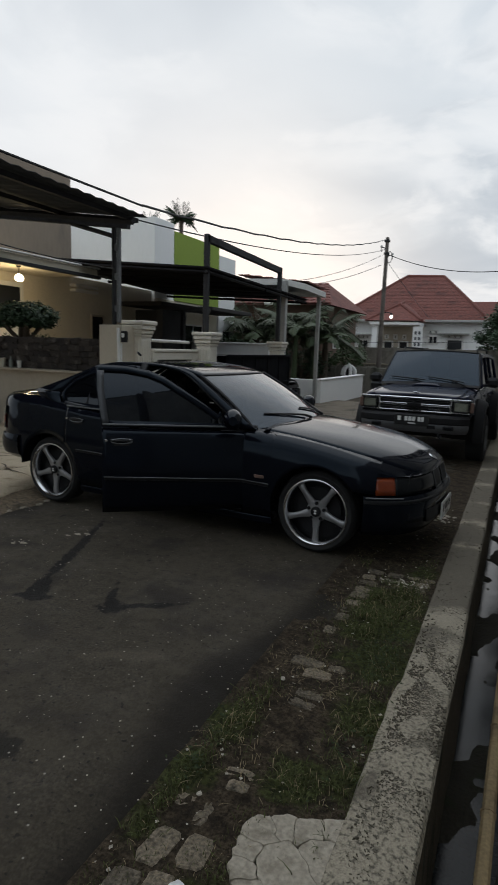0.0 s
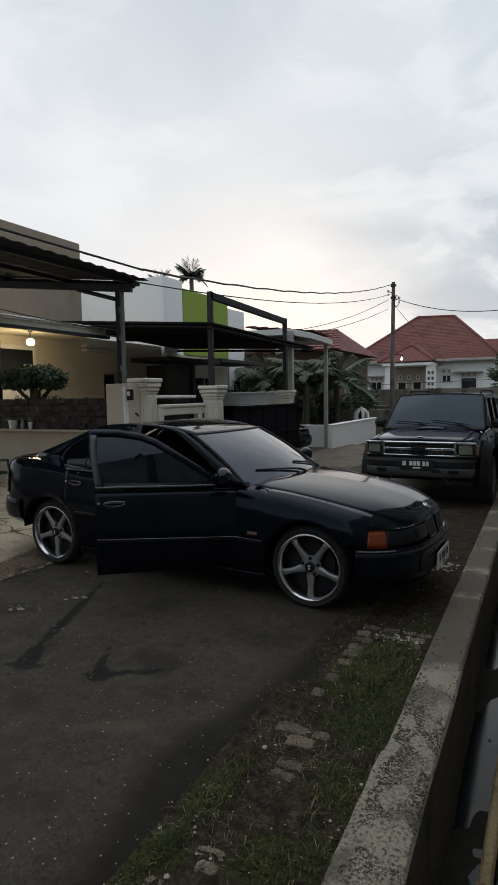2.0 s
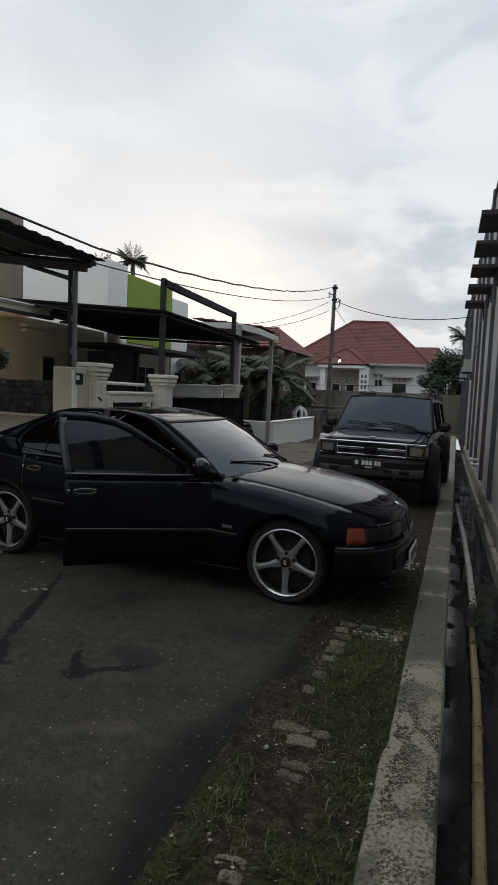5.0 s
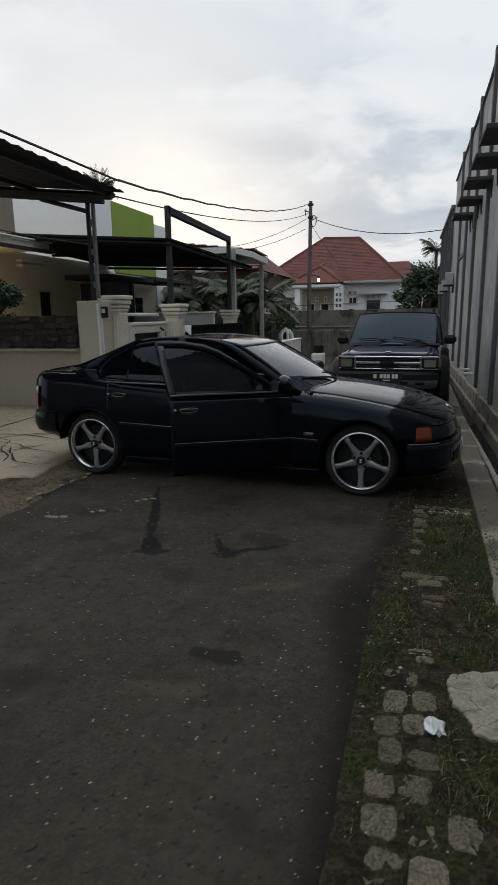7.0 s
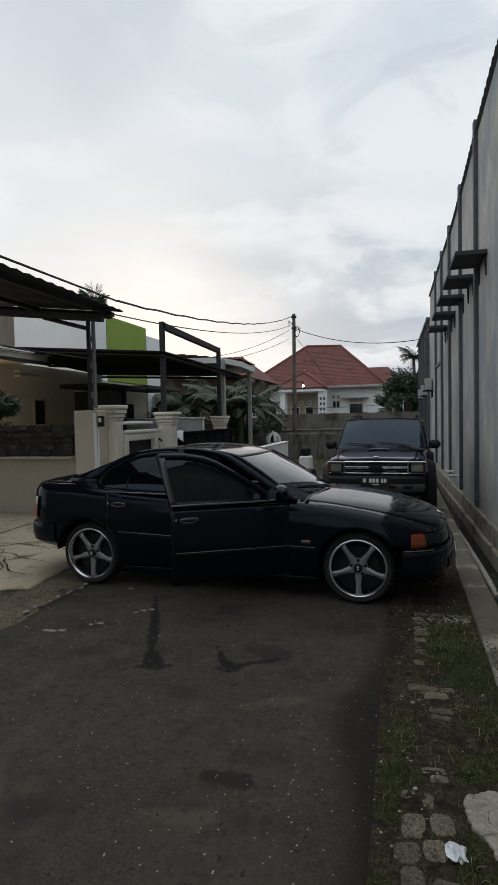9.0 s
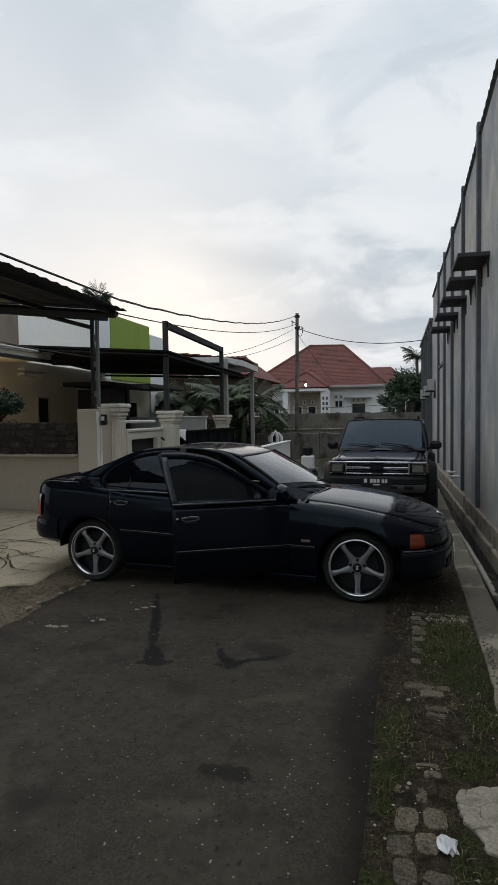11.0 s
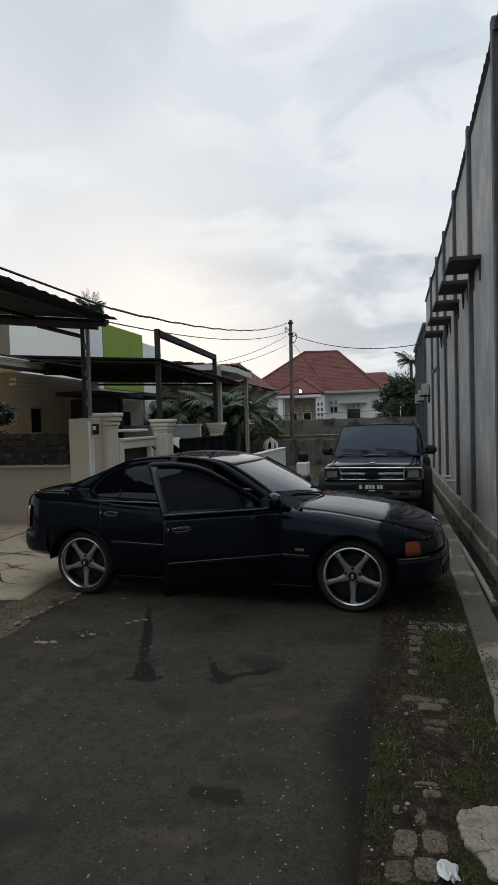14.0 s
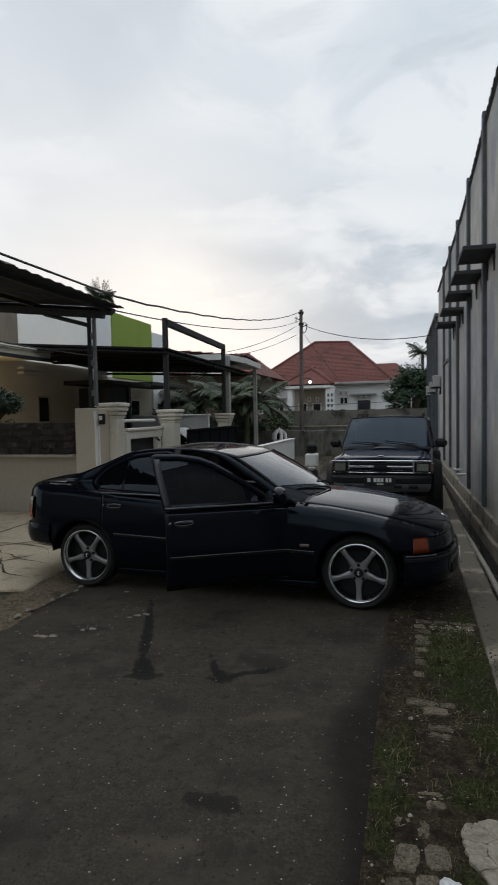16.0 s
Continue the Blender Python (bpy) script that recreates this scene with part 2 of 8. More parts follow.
    rv.inputs["To Min"].default_value, rv.inputs["To Max"].default_value = max(0.02, rough - rough_vary), min(1, rough + rough_vary)
    l(a.outputs["Fac"], rv.inputs["Value"])
    l(rv.outputs[0], bsdf.inputs["Roughness"])
    bsdf.inputs["Specular IOR Level"].default_value = spec
    bsdf.inputs["Coat Weight"].default_value = coat
    bsdf.inputs["Coat Roughness"].default_value = 0.03
    if bump:
        bp = n("ShaderNodeBump")
        bp.inputs["Strength"].default_value, bp.inputs["Distance"].default_value = bump, bump_size
        l(b.outputs["Fac"], bp.inputs["Height"])
        l(bp.outputs[0], bsdf.inputs["Normal"])
    return mt


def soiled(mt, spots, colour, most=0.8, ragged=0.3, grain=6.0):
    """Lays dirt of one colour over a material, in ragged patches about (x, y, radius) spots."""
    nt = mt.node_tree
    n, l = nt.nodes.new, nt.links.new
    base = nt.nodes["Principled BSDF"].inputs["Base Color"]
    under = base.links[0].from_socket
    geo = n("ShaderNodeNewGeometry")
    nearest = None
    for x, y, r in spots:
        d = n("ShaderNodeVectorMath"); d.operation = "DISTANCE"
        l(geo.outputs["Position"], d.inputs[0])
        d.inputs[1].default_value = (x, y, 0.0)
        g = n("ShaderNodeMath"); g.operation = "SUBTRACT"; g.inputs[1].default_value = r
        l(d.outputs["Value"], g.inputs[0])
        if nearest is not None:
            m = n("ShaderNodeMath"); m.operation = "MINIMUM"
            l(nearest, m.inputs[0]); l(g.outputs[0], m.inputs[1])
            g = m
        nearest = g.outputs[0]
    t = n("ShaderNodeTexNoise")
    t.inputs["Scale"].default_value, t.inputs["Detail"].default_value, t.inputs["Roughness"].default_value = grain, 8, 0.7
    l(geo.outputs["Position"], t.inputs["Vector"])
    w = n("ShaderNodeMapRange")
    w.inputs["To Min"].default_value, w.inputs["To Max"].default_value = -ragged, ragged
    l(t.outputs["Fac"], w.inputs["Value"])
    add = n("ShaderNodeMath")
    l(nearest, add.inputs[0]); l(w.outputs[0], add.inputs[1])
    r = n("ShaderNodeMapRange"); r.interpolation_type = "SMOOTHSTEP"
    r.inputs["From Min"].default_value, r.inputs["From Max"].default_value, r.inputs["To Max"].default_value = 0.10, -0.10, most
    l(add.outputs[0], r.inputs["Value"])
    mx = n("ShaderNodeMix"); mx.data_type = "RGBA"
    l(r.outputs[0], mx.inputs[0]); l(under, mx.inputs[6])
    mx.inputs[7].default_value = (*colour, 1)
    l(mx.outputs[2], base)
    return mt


def glow(name, colour, strength):
    mt = bpy.data.materials.new(name)
    mt.use_nodes = True
    b = mt.node_tree.nodes["Principled BSDF"]
    b.inputs["Base Color"].default_value = (*colour, 1)
    b.inputs["Emission Color"].default_value = (*colour, 1)
    b.inputs["Emission Strength"].default_value = strength
    return mt


def tinted_glass(name, colour, rough=0.02, ior=1.5, clear=1.0, sheen=(1, 1, 1)):
    mt = bpy.data.materials.new(name)
    mt.use_nodes = True
    b = mt.node_tree.nodes["Principled BSDF"]
    b.inputs["Base Color"].default_value = (*colour, 1)
    b.inputs["Transmission Weight"].default_value = clear
    b.inputs["Specular Tint"].default_value = (*sheen, 1)
    b.inputs["Roughness"].default_value = rough
    b.inputs["IOR"].default_value = ior
    return mt

paint_black = material("black_car_paint", (0.0048, 0.0056, 0.0092), 0.09, 0.0, 0.1, 2, 60, 0.0, rough_vary=0.03, spec=0.17)
paint_black.node_tree.nodes["Principled BSDF"].inputs["Specular Tint"].default_value = (0.68, 0.87, 1.0, 1)
glass_dark = tinted_glass("tinted_car_glass", (0.004, 0.0045, 0.006), 0.0, 1.42, 0.2, (0.8, 0.9, 1.0))
rubber = material("tyre_rubber", (0.012, 0.012, 0.012), 0.85, 0, 0.25, 9, 120, 0.3, 0.003)
black_plastic = material("black_plastic", (0.010, 0.010, 0.011), 0.55, 0, 0.2, 6, 150, 0.2, 0.001, spec=0.25)
alloy = material("satin_grey_alloy", (0.30, 0.30, 0.305), 0.42, 0.7, 0.08, 8, 90, 0.05, 0.001)
alloy_lip = material("polished_alloy", (0.66, 0.66, 0.67), 0.22, 1.0, 0.05, 8, 90, 0.0)
chrome = material("chrome", (0.75, 0.75, 0.76), 0.12, 1.0, 0.05, 8, 60, 0.0)
steel_dark = material("dark_painted_steel", (0.030, 0.030, 0.032), 0.7, 0.0, 0.3, 3, 40, 0.2, 0.003, spec=0.25)
steel_grey = material("grey_galvanised_steel", (0.17, 0.175, 0.18), 0.6, 0.3, 0.25, 4, 50, 0.2, 0.003)
concrete = material("weathered_concrete", (0.27, 0.26, 0.24), 0.9, 0, 0.22, 2.2, 45, 0.5, 0.012, second=(0.12, 0.115, 0.10), spots=0.55)
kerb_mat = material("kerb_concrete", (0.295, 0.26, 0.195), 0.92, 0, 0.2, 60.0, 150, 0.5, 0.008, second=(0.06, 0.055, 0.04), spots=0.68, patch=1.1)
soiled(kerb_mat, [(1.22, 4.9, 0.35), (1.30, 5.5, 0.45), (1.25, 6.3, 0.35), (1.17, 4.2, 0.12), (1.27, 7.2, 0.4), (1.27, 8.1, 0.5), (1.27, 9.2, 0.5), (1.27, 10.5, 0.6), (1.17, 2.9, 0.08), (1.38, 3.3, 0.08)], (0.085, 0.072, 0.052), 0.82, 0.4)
plinth_mat = material("stained_plinth_concrete", (0.29, 0.25, 0.19), 0.92, 0, 0.25, 2.5, 50, 0.6, 0.012, second=(0.075, 0.062, 0.045), spots=0.66)
pole_mat = material("brown_grey_pole", (0.12, 0.105, 0.09), 0.9, 0, 0.3, 2.2, 45, 0.4, 0.01, second=(0.06, 0.052, 0.045), spots=0.6)
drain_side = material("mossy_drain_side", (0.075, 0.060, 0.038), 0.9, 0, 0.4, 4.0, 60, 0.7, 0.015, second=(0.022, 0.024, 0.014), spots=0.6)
slab_mat = material("driveway_concrete", (0.56, 0.465, 0.33), 0.9, 0, 0.18, 3.2, 42, 0.5, 0.01, second=(0.27, 0.20, 0.125), spots=0.55)
soil = material("bare_soil", (0.072, 0.053, 0.035), 0.97, 0, 0.45, 5.0, 60, 1.0, 0.03, second=(0.036, 0.038, 0.018), spots=0.62)
beige_wall = material("beige_wall_paint", (0.43, 0.375, 0.295), 0.85, 0, 0.05, 1.2, 30, 0.2, 0.006, second=(0.35, 0.305, 0.235), spots=0.5, streak=(1, 1, 0.4))
cream_wall = material("cream_wall_paint", (0.66, 0.60, 0.48), 0.85, 0, 0.07, 1.2, 30, 0.2, 0.005, second=(0.46, 0.41, 0.33), spots=0.4)
white_wall = material("white_wall_paint", (0.82, 0.82, 0.80), 0.85, 0, 0.02, 0.8, 12, 0.2, 0.006, second=(0.66, 0.66, 0.64), spots=0.45, streak=(1, 1, 0.25))
green_wall = material("lime_green_wall_paint", (0.24, 0.33, 0.05), 0.85, 0, 0.04, 0.8, 25, 0.2, 0.006, second=(0.19, 0.26, 0.045), spots=0.4, streak=(1, 1, 0.25))
brown_wall = material("bare_render_wall", (0.28, 0.225, 0.17), 0.9, 0, 0.06, 0.9, 12, 0.3, 0.008, second=(0.16, 0.14, 0.12), spots=0.55, streak=(1, 1, 0.3))
stone_band = material("dark_natural_stone", (0.034, 0.026, 0.021), 0.85, 0, 0.5, 6, 60, 0.7, 0.015, second=(0.15, 0.135, 0.12), spots=0.50, by_object=0.5)


def streaked_wall():
    """Old blue-grey wall paint: rain streaks, pale chalky runs, brown stains."""
    mt = bpy.data.materials.new("streaked_blue_grey_paint")
    mt.use_nodes = True
    nt = mt.node_tree
    n, l = nt.nodes.new, nt.links.new
    b = nt.nodes["Principled BSDF"]
    geo = n("ShaderNodeNewGeometry")

    def layer(stretch, scale, detail, lo, hi, rough=0.6):
        mp = n("ShaderNodeMapping")
        mp.inputs["Scale"].default_value = stretch
        l(geo.outputs["Position"], mp.inputs["Vector"])
        t = n("ShaderNodeTexNoise")
        t.inputs["Scale"].default_value, t.inputs["Detail"].default_value, t.inputs["Roughness"].default_value = scale, detail, rough
        l(mp.outputs[0], t.inputs["Vector"])
        r = n("ShaderNodeMapRange"); r.interpolation_type = "SMOOTHSTEP"
        r.inputs["From Min"].default_value, r.inputs["From Max"].default_value = lo, hi
        l(t.outputs["Fac"], r.inputs["Value"])
        return r.outputs[0], t.outputs["Fac"]

    def mix(f, a, c):
        m = n("ShaderNodeMix"); m.data_type = "RGBA"
        l(f, m.inputs[0])
        for sock, v in ((m.inputs[6], a), (m.inputs[7], c)):
            if isinstance(v, tuple):
                sock.default_value = (*v, 1)
            else:
                l(v, sock)
        return m.outputs[2]

    runs, _ = layer((1, 1, 0.6), 2.0, 8, 0.36, 0.66, 0.7)
    patches, _ = layer((1, 1, 0.6), 0.7, 6, 0.44, 0.64)
    thin, _ = layer((1, 1, 0.22), 5.0, 7, 0.62, 0.78)
    warm, _ = layer((1, 1, 0.5), 0.5, 5, 0.50, 0.68)
    pale, _ = layer((1, 1, 0.8), 2.6, 8, 0.60, 0.74, 0.7)
    grain, raw = layer((1, 1, 1), 34, 5, 0.3, 0.7)
    col = mix(runs, (0.345, 0.335, 0.315), (0.52, 0.50, 0.455))
    col = mix(warm, col, (0.40, 0.355, 0.30))
    col = mix(patches, col, (0.275, 0.29, 0.31))
    col = mix(pale, col, (0.55, 0.545, 0.53))
    col = mix(thin, col, (0.17, 0.175, 0.18))
    dim = n("ShaderNodeMapRange")
    dim.inputs["To Min"].default_value, dim.inputs["To Max"].default_value = 0.88, 1.08
    l(grain, dim.inputs["Value"])
    hv = n("ShaderNodeHueSaturation")
    l(dim.outputs[0], hv.inputs["Value"]); l(col, hv.inputs["Color"])
    l(hv.outputs[0], b.inputs["Base Color"])
    b.inputs["Roughness"].default_value = 0.85
    bp = n("ShaderNodeBump")
    bp.inputs["Strength"].default_value, bp.inputs["Distance"].default_value = 0.3, 0.005
    l(raw, bp.inputs["Height"]); l(bp.outputs[0], b.inputs["Normal"])
    return mt


warehouse = streaked_wall()
pier_mat = material("grey_concrete_pier", (0.105, 0.11, 0.118), 0.85, 0, 0.25, 2.4, 30, 0.3, 0.006, second=(0.055, 0.06, 0.068), spots=0.58, streak=(1, 1, 0.2))
roof_tile = material("red_clay_tile", (0.150, 0.050, 0.038), 0.85, 0, 0.38, 0.9, 9, 0.3, 0.02, second=(0.075, 0.032, 0.027), spots=0.52, by_object=0.06)
trim_white = material("white_trim_paint", (0.70, 0.69, 0.65), 0.7, 0, 0.06, 2, 30, 0.15, 0.004, second=(0.5, 0.48, 0.44), spots=0.4)
gate_cream = material("cream_gate_paint", (0.68, 0.64, 0.55), 0.6, 0, 0.06, 2, 30, 0.1, 0.003, second=(0.42, 0.39, 0.33), spots=0.4)
dark_room = material("dark_window_glass", (0.02, 0.022, 0.025), 0.08, 0, 0.1, 3, 30, 0.0)
wood = material("weathered_bamboo", (0.34, 0.25, 0.13), 0.75, 0, 0.25, 5, 60, 0.4, 0.004, second=(0.16, 0.11, 0.06), spots=0.5)
bark = material("bark", (0.12, 0.095, 0.07), 0.95, 0, 0.35, 6, 60, 0.7, 0.02)
leaf = material("green_leaf", (0.045, 0.085, 0.025), 0.6, 0, 0.35, 3, 30, 0.0, second=(0.03, 0.055, 0.02), spots=0.5)
leaf_dark = material("dark_green_leaf", (0.025, 0.055, 0.02), 0.6, 0, 0.35, 3, 30, 0.0, second=(0.02, 0.035, 0.015), spots=0.5)
banana_leaf = material("banana_leaf", (0.045, 0.068, 0.026), 0.6, 0, 0.35, 2, 30, 0.0, second=(0.085, 0.075, 0.03), spots=0.3)
wire_mat = material("black_cable", (0.015, 0.015, 0.015), 0.6, 0, 0.1, 3, 30, 0.0)
orange_lens = material("orange_lens", (0.21, 0.036, 0.008), 0.15, 0, 0.15, 40, 200, 0.2, 0.002, coat=0.3)
red_lens = material("red_lens", (0.35, 0.012, 0.01), 0.15, 0, 0.15, 40, 200, 0.2, 0.002, coat=0.6)
clear_lens = material("clear_lamp_lens", (0.27, 0.28, 0.22), 0.12, 0.3, 0.4, 30, 160, 0.3, 0.003, coat=0.8)
smoked_lens = material("smoked_lamp_lens", (0.012, 0.013, 0.014), 0.08, 0.0, 0.3, 30, 160, 0.1, 0.003, spec=0.16)
plate_black = material("number_plate_black", (0.012, 0.012, 0.012), 0.4, 0, 0.1, 6, 80, 0.0)
plate_white = material("number_plate_white", (0.7, 0.7, 0.68), 0.45, 0, 0.08, 6, 80, 0.0)


# ---------- ground, road, verge, kerb, drain ----------
def wall_x(y):
    """The line of the warehouse wall's face, which closes in slightly with distance."""
    return 2.05 - 0.018 * (y - 9.0)


def fall(y):
    """The ground drops a little along the lane."""
    return -0.012 * min(17.0, max(0.0, y - 5.0))


def road_z(x, y):
    return fall(y) + 0.018 * math.sin(math.pi * max(0, min(1, (x + 2.6) / 3.2)))


def build_ground():
    # one sheet of soil to the horizon, with the drain left open in it
    s = Shape()
    ys = [-900, -100, -20, -6, 3, 5, 8, 11, 14, 18, 22, 30, 45, 120, 900]
    s.sheet([[(x, y, fall(y) - 0.035) for x in (-900, -120, -30, -9, -2.9, 0.4, 1.16)] for y in ys], flip=False)
    s.sheet([[(x, y, fall(y) - 0.035) for x in (2.6, 30, 120, 900)] for y in ys])
    s.sheet([[(x, y, fall(y) - 0.035) for x in (1.16, 2.6)] for y in ys[11:]])
    s.sheet([[(x, y, fall(y) - 0.035) for x in (1.16, 2.6)] for y in ys[:4]])
    single("ground", s, soil, "bare brown soil with sparse growth", "ground", kind="structure", smooth=0)


build_ground()


STAIN_LINES = [((-1.67, 5.13, 0.010), (-1.55, 4.85, 0.028)), ((-1.55, 4.85, 0.028), (-1.36, 4.40, 0.045)), ((-1.36, 4.40, 0.045), (-1.19, 3.96, 0.042)), ((-1.19, 3.93, 0.030), (-1.05, 3.66, 0.075)),
               ((-1.12, 3.58, 0.03), (-0.98, 3.60, 0.06)), ((-0.98, 3.61, 0.05), (-0.85, 3.66, 0.0)), ((-0.715, 4.03, 0.016), (-0.60, 3.81, 0.034)), ((-0.60, 3.81, 0.034), (-0.50, 3.685, 0.062)), ((-0.62, 3.67, 0.012), (-0.50, 3.665, 0.045)),
               ((-0.50, 3.685, 0.05), (-0.40, 3.79, 0.024)), ((-0.40, 3.79, 0.024), (-0.28, 3.86, 0.04)), ((-0.28, 3.86, 0.03), (-0.14, 3.955, 0.012)), ((-0.80, 4.60, 0.0), (-0.75, 4.45, 0.018)), ((-2.1, 5.1, 0.0), (-2.05, 5.0, 0.02))]


def asphalt_material():
    mt = bpy.data.materials.new("worn_asphalt")
    mt.use_nodes = True
    nt = mt.node_tree
    n, l = nt.nodes.new, nt.links.new
    b = nt.nodes["Principled BSDF"]
    geo = n("ShaderNodeNewGeometry")

    def noise_at(scale, detail, lo, hi, rough=0.6):
        t = n("ShaderNodeTexNoise")
        t.inputs["Scale"].default_value, t.inputs["Detail"].default_value, t.inputs["Roughness"].default_value = scale, detail, rough
        l(geo.outputs["Position"], t.inputs["Vector"])
        r = n("ShaderNodeMapRange"); r.interpolation_type = "SMOOTHSTEP"
        r.inputs["From Min"].default_value, r.inputs["From Max"].default_value = lo, hi
        l(t.outputs["Fac"], r.inputs["Value"])
        return r.outputs[0], t.outputs["Fac"]

    def mix(f, a, c):
        m = n("ShaderNodeMix"); m.data_type = "RGBA"
        l(f, m.inputs[0])
        for sock, v in ((m.inputs[6], a), (m.inputs[7], c)):
            if isinstance(v, tuple):
                sock.default_value = (*v, 1)
            else:
                l(v, sock)
        return m.outputs[2]

    big, _ = noise_at(0.9, 6, 0.40, 0.62)
    mid, _ = noise_at(3.2, 6, 0.45, 0.72)
    fine, raw = noise_at(70, 5, 0.35, 0.65)
    col = mix(fine, (0.037, 0.0312, 0.0222), (0.071, 0.0595, 0.042))
    col = mix(big, col, (0.062, 0.0525, 0.0375))
    # mid-sized mottling, as of worn binder
    mot, _ = noise_at(14, 8, 0.46, 0.66, 0.72)
    col = mix(mot, col, (0.0398, 0.0332, 0.0224))
    dk, _ = noise_at(1.7, 7, 0.50, 0.68)
    col = mix(dk, col, (0.0299, 0.0249, 0.0199))
    pale, _ = noise_at(2.6, 8, 0.60, 0.74, 0.7)
    col = mix(pale, col, (0.086, 0.073, 0.056))
    # damp stains with shapes of their own: bent lines of varying width
    wob = n("ShaderNodeTexNoise")
    wob.inputs["Scale"].default_value, wob.inputs["Detail"].default_value, wob.inputs["Roughness"].default_value = 17, 7, 0.7
    l(geo.outputs["Position"], wob.inputs["Vector"])
    wobble = n("ShaderNodeMapRange")
    wobble.inputs["To Min"].default_value, wobble.inputs["To Max"].default_value = -0.055, 0.055
    l(wob.outputs["Fac"], wobble.inputs["Value"])

    def math_node(op, x, y=None):
        m = n("ShaderNodeMath"); m.operation = op
        for sock, v in zip(m.inputs, (x, y)):
            if isinstance(v, (int, float)):
                sock.default_value = v
            elif v is not None:
                l(v, sock)
        return m.outputs[0]

    def vec_node(op, x, y):
        m = n("ShaderNodeVectorMath"); m.operation = op
        for sock, v in zip(m.inputs, (x, y)):
            if isinstance(v, tuple):
                sock.default_value = v
            else:
                l(v, sock)
        return m

    def gap_to(lines):
        nearest = None
        for (ax, ay, aw), (bx, by, bw) in lines:
            nearest = one_gap(nearest, ax, ay, aw, bx, by, bw)
        return math_node("ADD", nearest, wobble.outputs[0])

    def one_gap(nearest, ax, ay, aw, bx, by, bw):
        d = (bx - ax, by - ay, 0.0)
        ln2 = d[0] ** 2 + d[1] ** 2
        rel = vec_node("SUBTRACT", geo.outputs["Position"], (ax, ay, 0.0)).outputs[0]
        t = n("ShaderNodeClamp")
        l(math_node("MULTIPLY", vec_node("DOT_PRODUCT", rel, d).outputs["Value"], 1 / ln2), t.inputs["Value"])
        sc = n("ShaderNodeVectorMath"); sc.operation = "SCALE"
        sc.inputs[0].default_value = d
        l(t.outputs[0], sc.inputs["Scale"])
        dist = vec_node("DISTANCE", rel, sc.outputs[0]).outputs["Value"]
        wide = math_node("ADD", math_node("MULTIPLY", t.outputs[0], bw - aw), aw)
        gap = math_node("SUBTRACT", dist, wide)
        return gap if nearest is None else math_node("MINIMUM", nearest, gap)

    def blot(lines, outer, inner, most, colour, under):
        m = n("ShaderNodeMapRange"); m.interpolation_type = "SMOOTHSTEP"
        m.inputs["From Min"].default_value, m.inputs["From Max"].default_value, m.inputs["To Max"].default_value = outer, inner, most
        l(gap_to(lines), m.inputs["Value"])
        return mix(m.outputs[0], under, colour)

    # a damp dark margin along the verge and a scuffed paler patch
    col = blot([((0.62, 5.0, 0.05), (0.52, 4.0, 0.05)), ((0.52, 4.0, 0.05), (0.38, 3.2, 0.12)), ((0.38, 3.2, 0.12), (0.50, 2.4, 0.05)), ((0.50, 2.4, 0.05), (0.52, 0.8, 0.06))], 0.13, -0.05, 0.9, (0.017, 0.0135, 0.010), col)
    col = blot([((-0.45, 2.22, 0.03), (-0.22, 2.25, 0.05)), ((-0.3, 3.2, 0.02), (0.0, 3.35, 0.04)), ((-1.3, 2.4, 0.02), (-1.0, 1.9, 0.04))], 0.05, -0.04, 0.35, (0.13, 0.11, 0.08), col)
    col = blot([((-0.27, 2.53, 0.05), (-0.11, 2.53, 0.06))], 0.012, -0.012, 0.85, (0.015, 0.0128, 0.010), col)
    edge = gap_to(STAIN_LINES)
    damp = n("ShaderNodeMapRange"); damp.interpolation_type = "SMOOTHSTEP"
    damp.inputs["From Min"].default_value, damp.inputs["From Max"].default_value = 0.008, -0.008
    damp.inputs["To Max"].default_value = 0.97
    l(edge, damp.inputs["Value"])
    col = mix(damp.outputs[0], col, (0.009, 0.0078, 0.0065))
    vor = n("ShaderNodeTexVoronoi")
    vor.inputs["Scale"].default_value = 26
    l(geo.outputs["Position"], vor.inputs["Vector"])
    sp = n("ShaderNodeMapRange")
    sp.inputs["From Min"].default_value, sp.inputs["From Max"].default_value = 0.15, 0.09
    l(vor.outputs["Distance"], sp.inputs["Value"])
    some = n("ShaderNodeSeparateColor")
    l(vor.outputs["Color"], some.inputs[0])
    pick = n("ShaderNodeMath"); pick.operation = "GREATER_THAN"; pick.inputs[1].default_value = 0.80
    l(some.outputs[0], pick.inputs[0])
    both = n("ShaderNodeMath"); both.operation = "MULTIPLY"
    l(sp.outputs[0], both.inputs[0]); l(pick.outputs[0], both.inputs[1])
    col = mix(both.outputs[0], col, (0.27, 0.25, 0.215))
    pits, _ = noise_at(38, 3, 0.62, 0.70, 0.5)
    col = mix(pits, col, (0.022, 0.019, 0.015))
    l(col, b.inputs["Base Color"])
    rr = n("ShaderNodeMapRange")
    rr.inputs["To Min"].default_value, rr.inputs["To Max"].default_value = 0.88, 0.70
    l(mid, rr.inputs["Value"])
    l(rr.outputs[0], b.inputs["Roughness"])
    b.inputs["Specular IOR Level"].default_value = 0.27
    bp = n("ShaderNodeBump")
    bp.inputs["Strength"].default_value, bp.inputs["Distance"].default_value = 0.7, 0.012
    l(raw, bp.inputs["Height"])
    l(bp.outputs[0], b.inputs["Normal"])
    return mt


asphalt = asphalt_material()


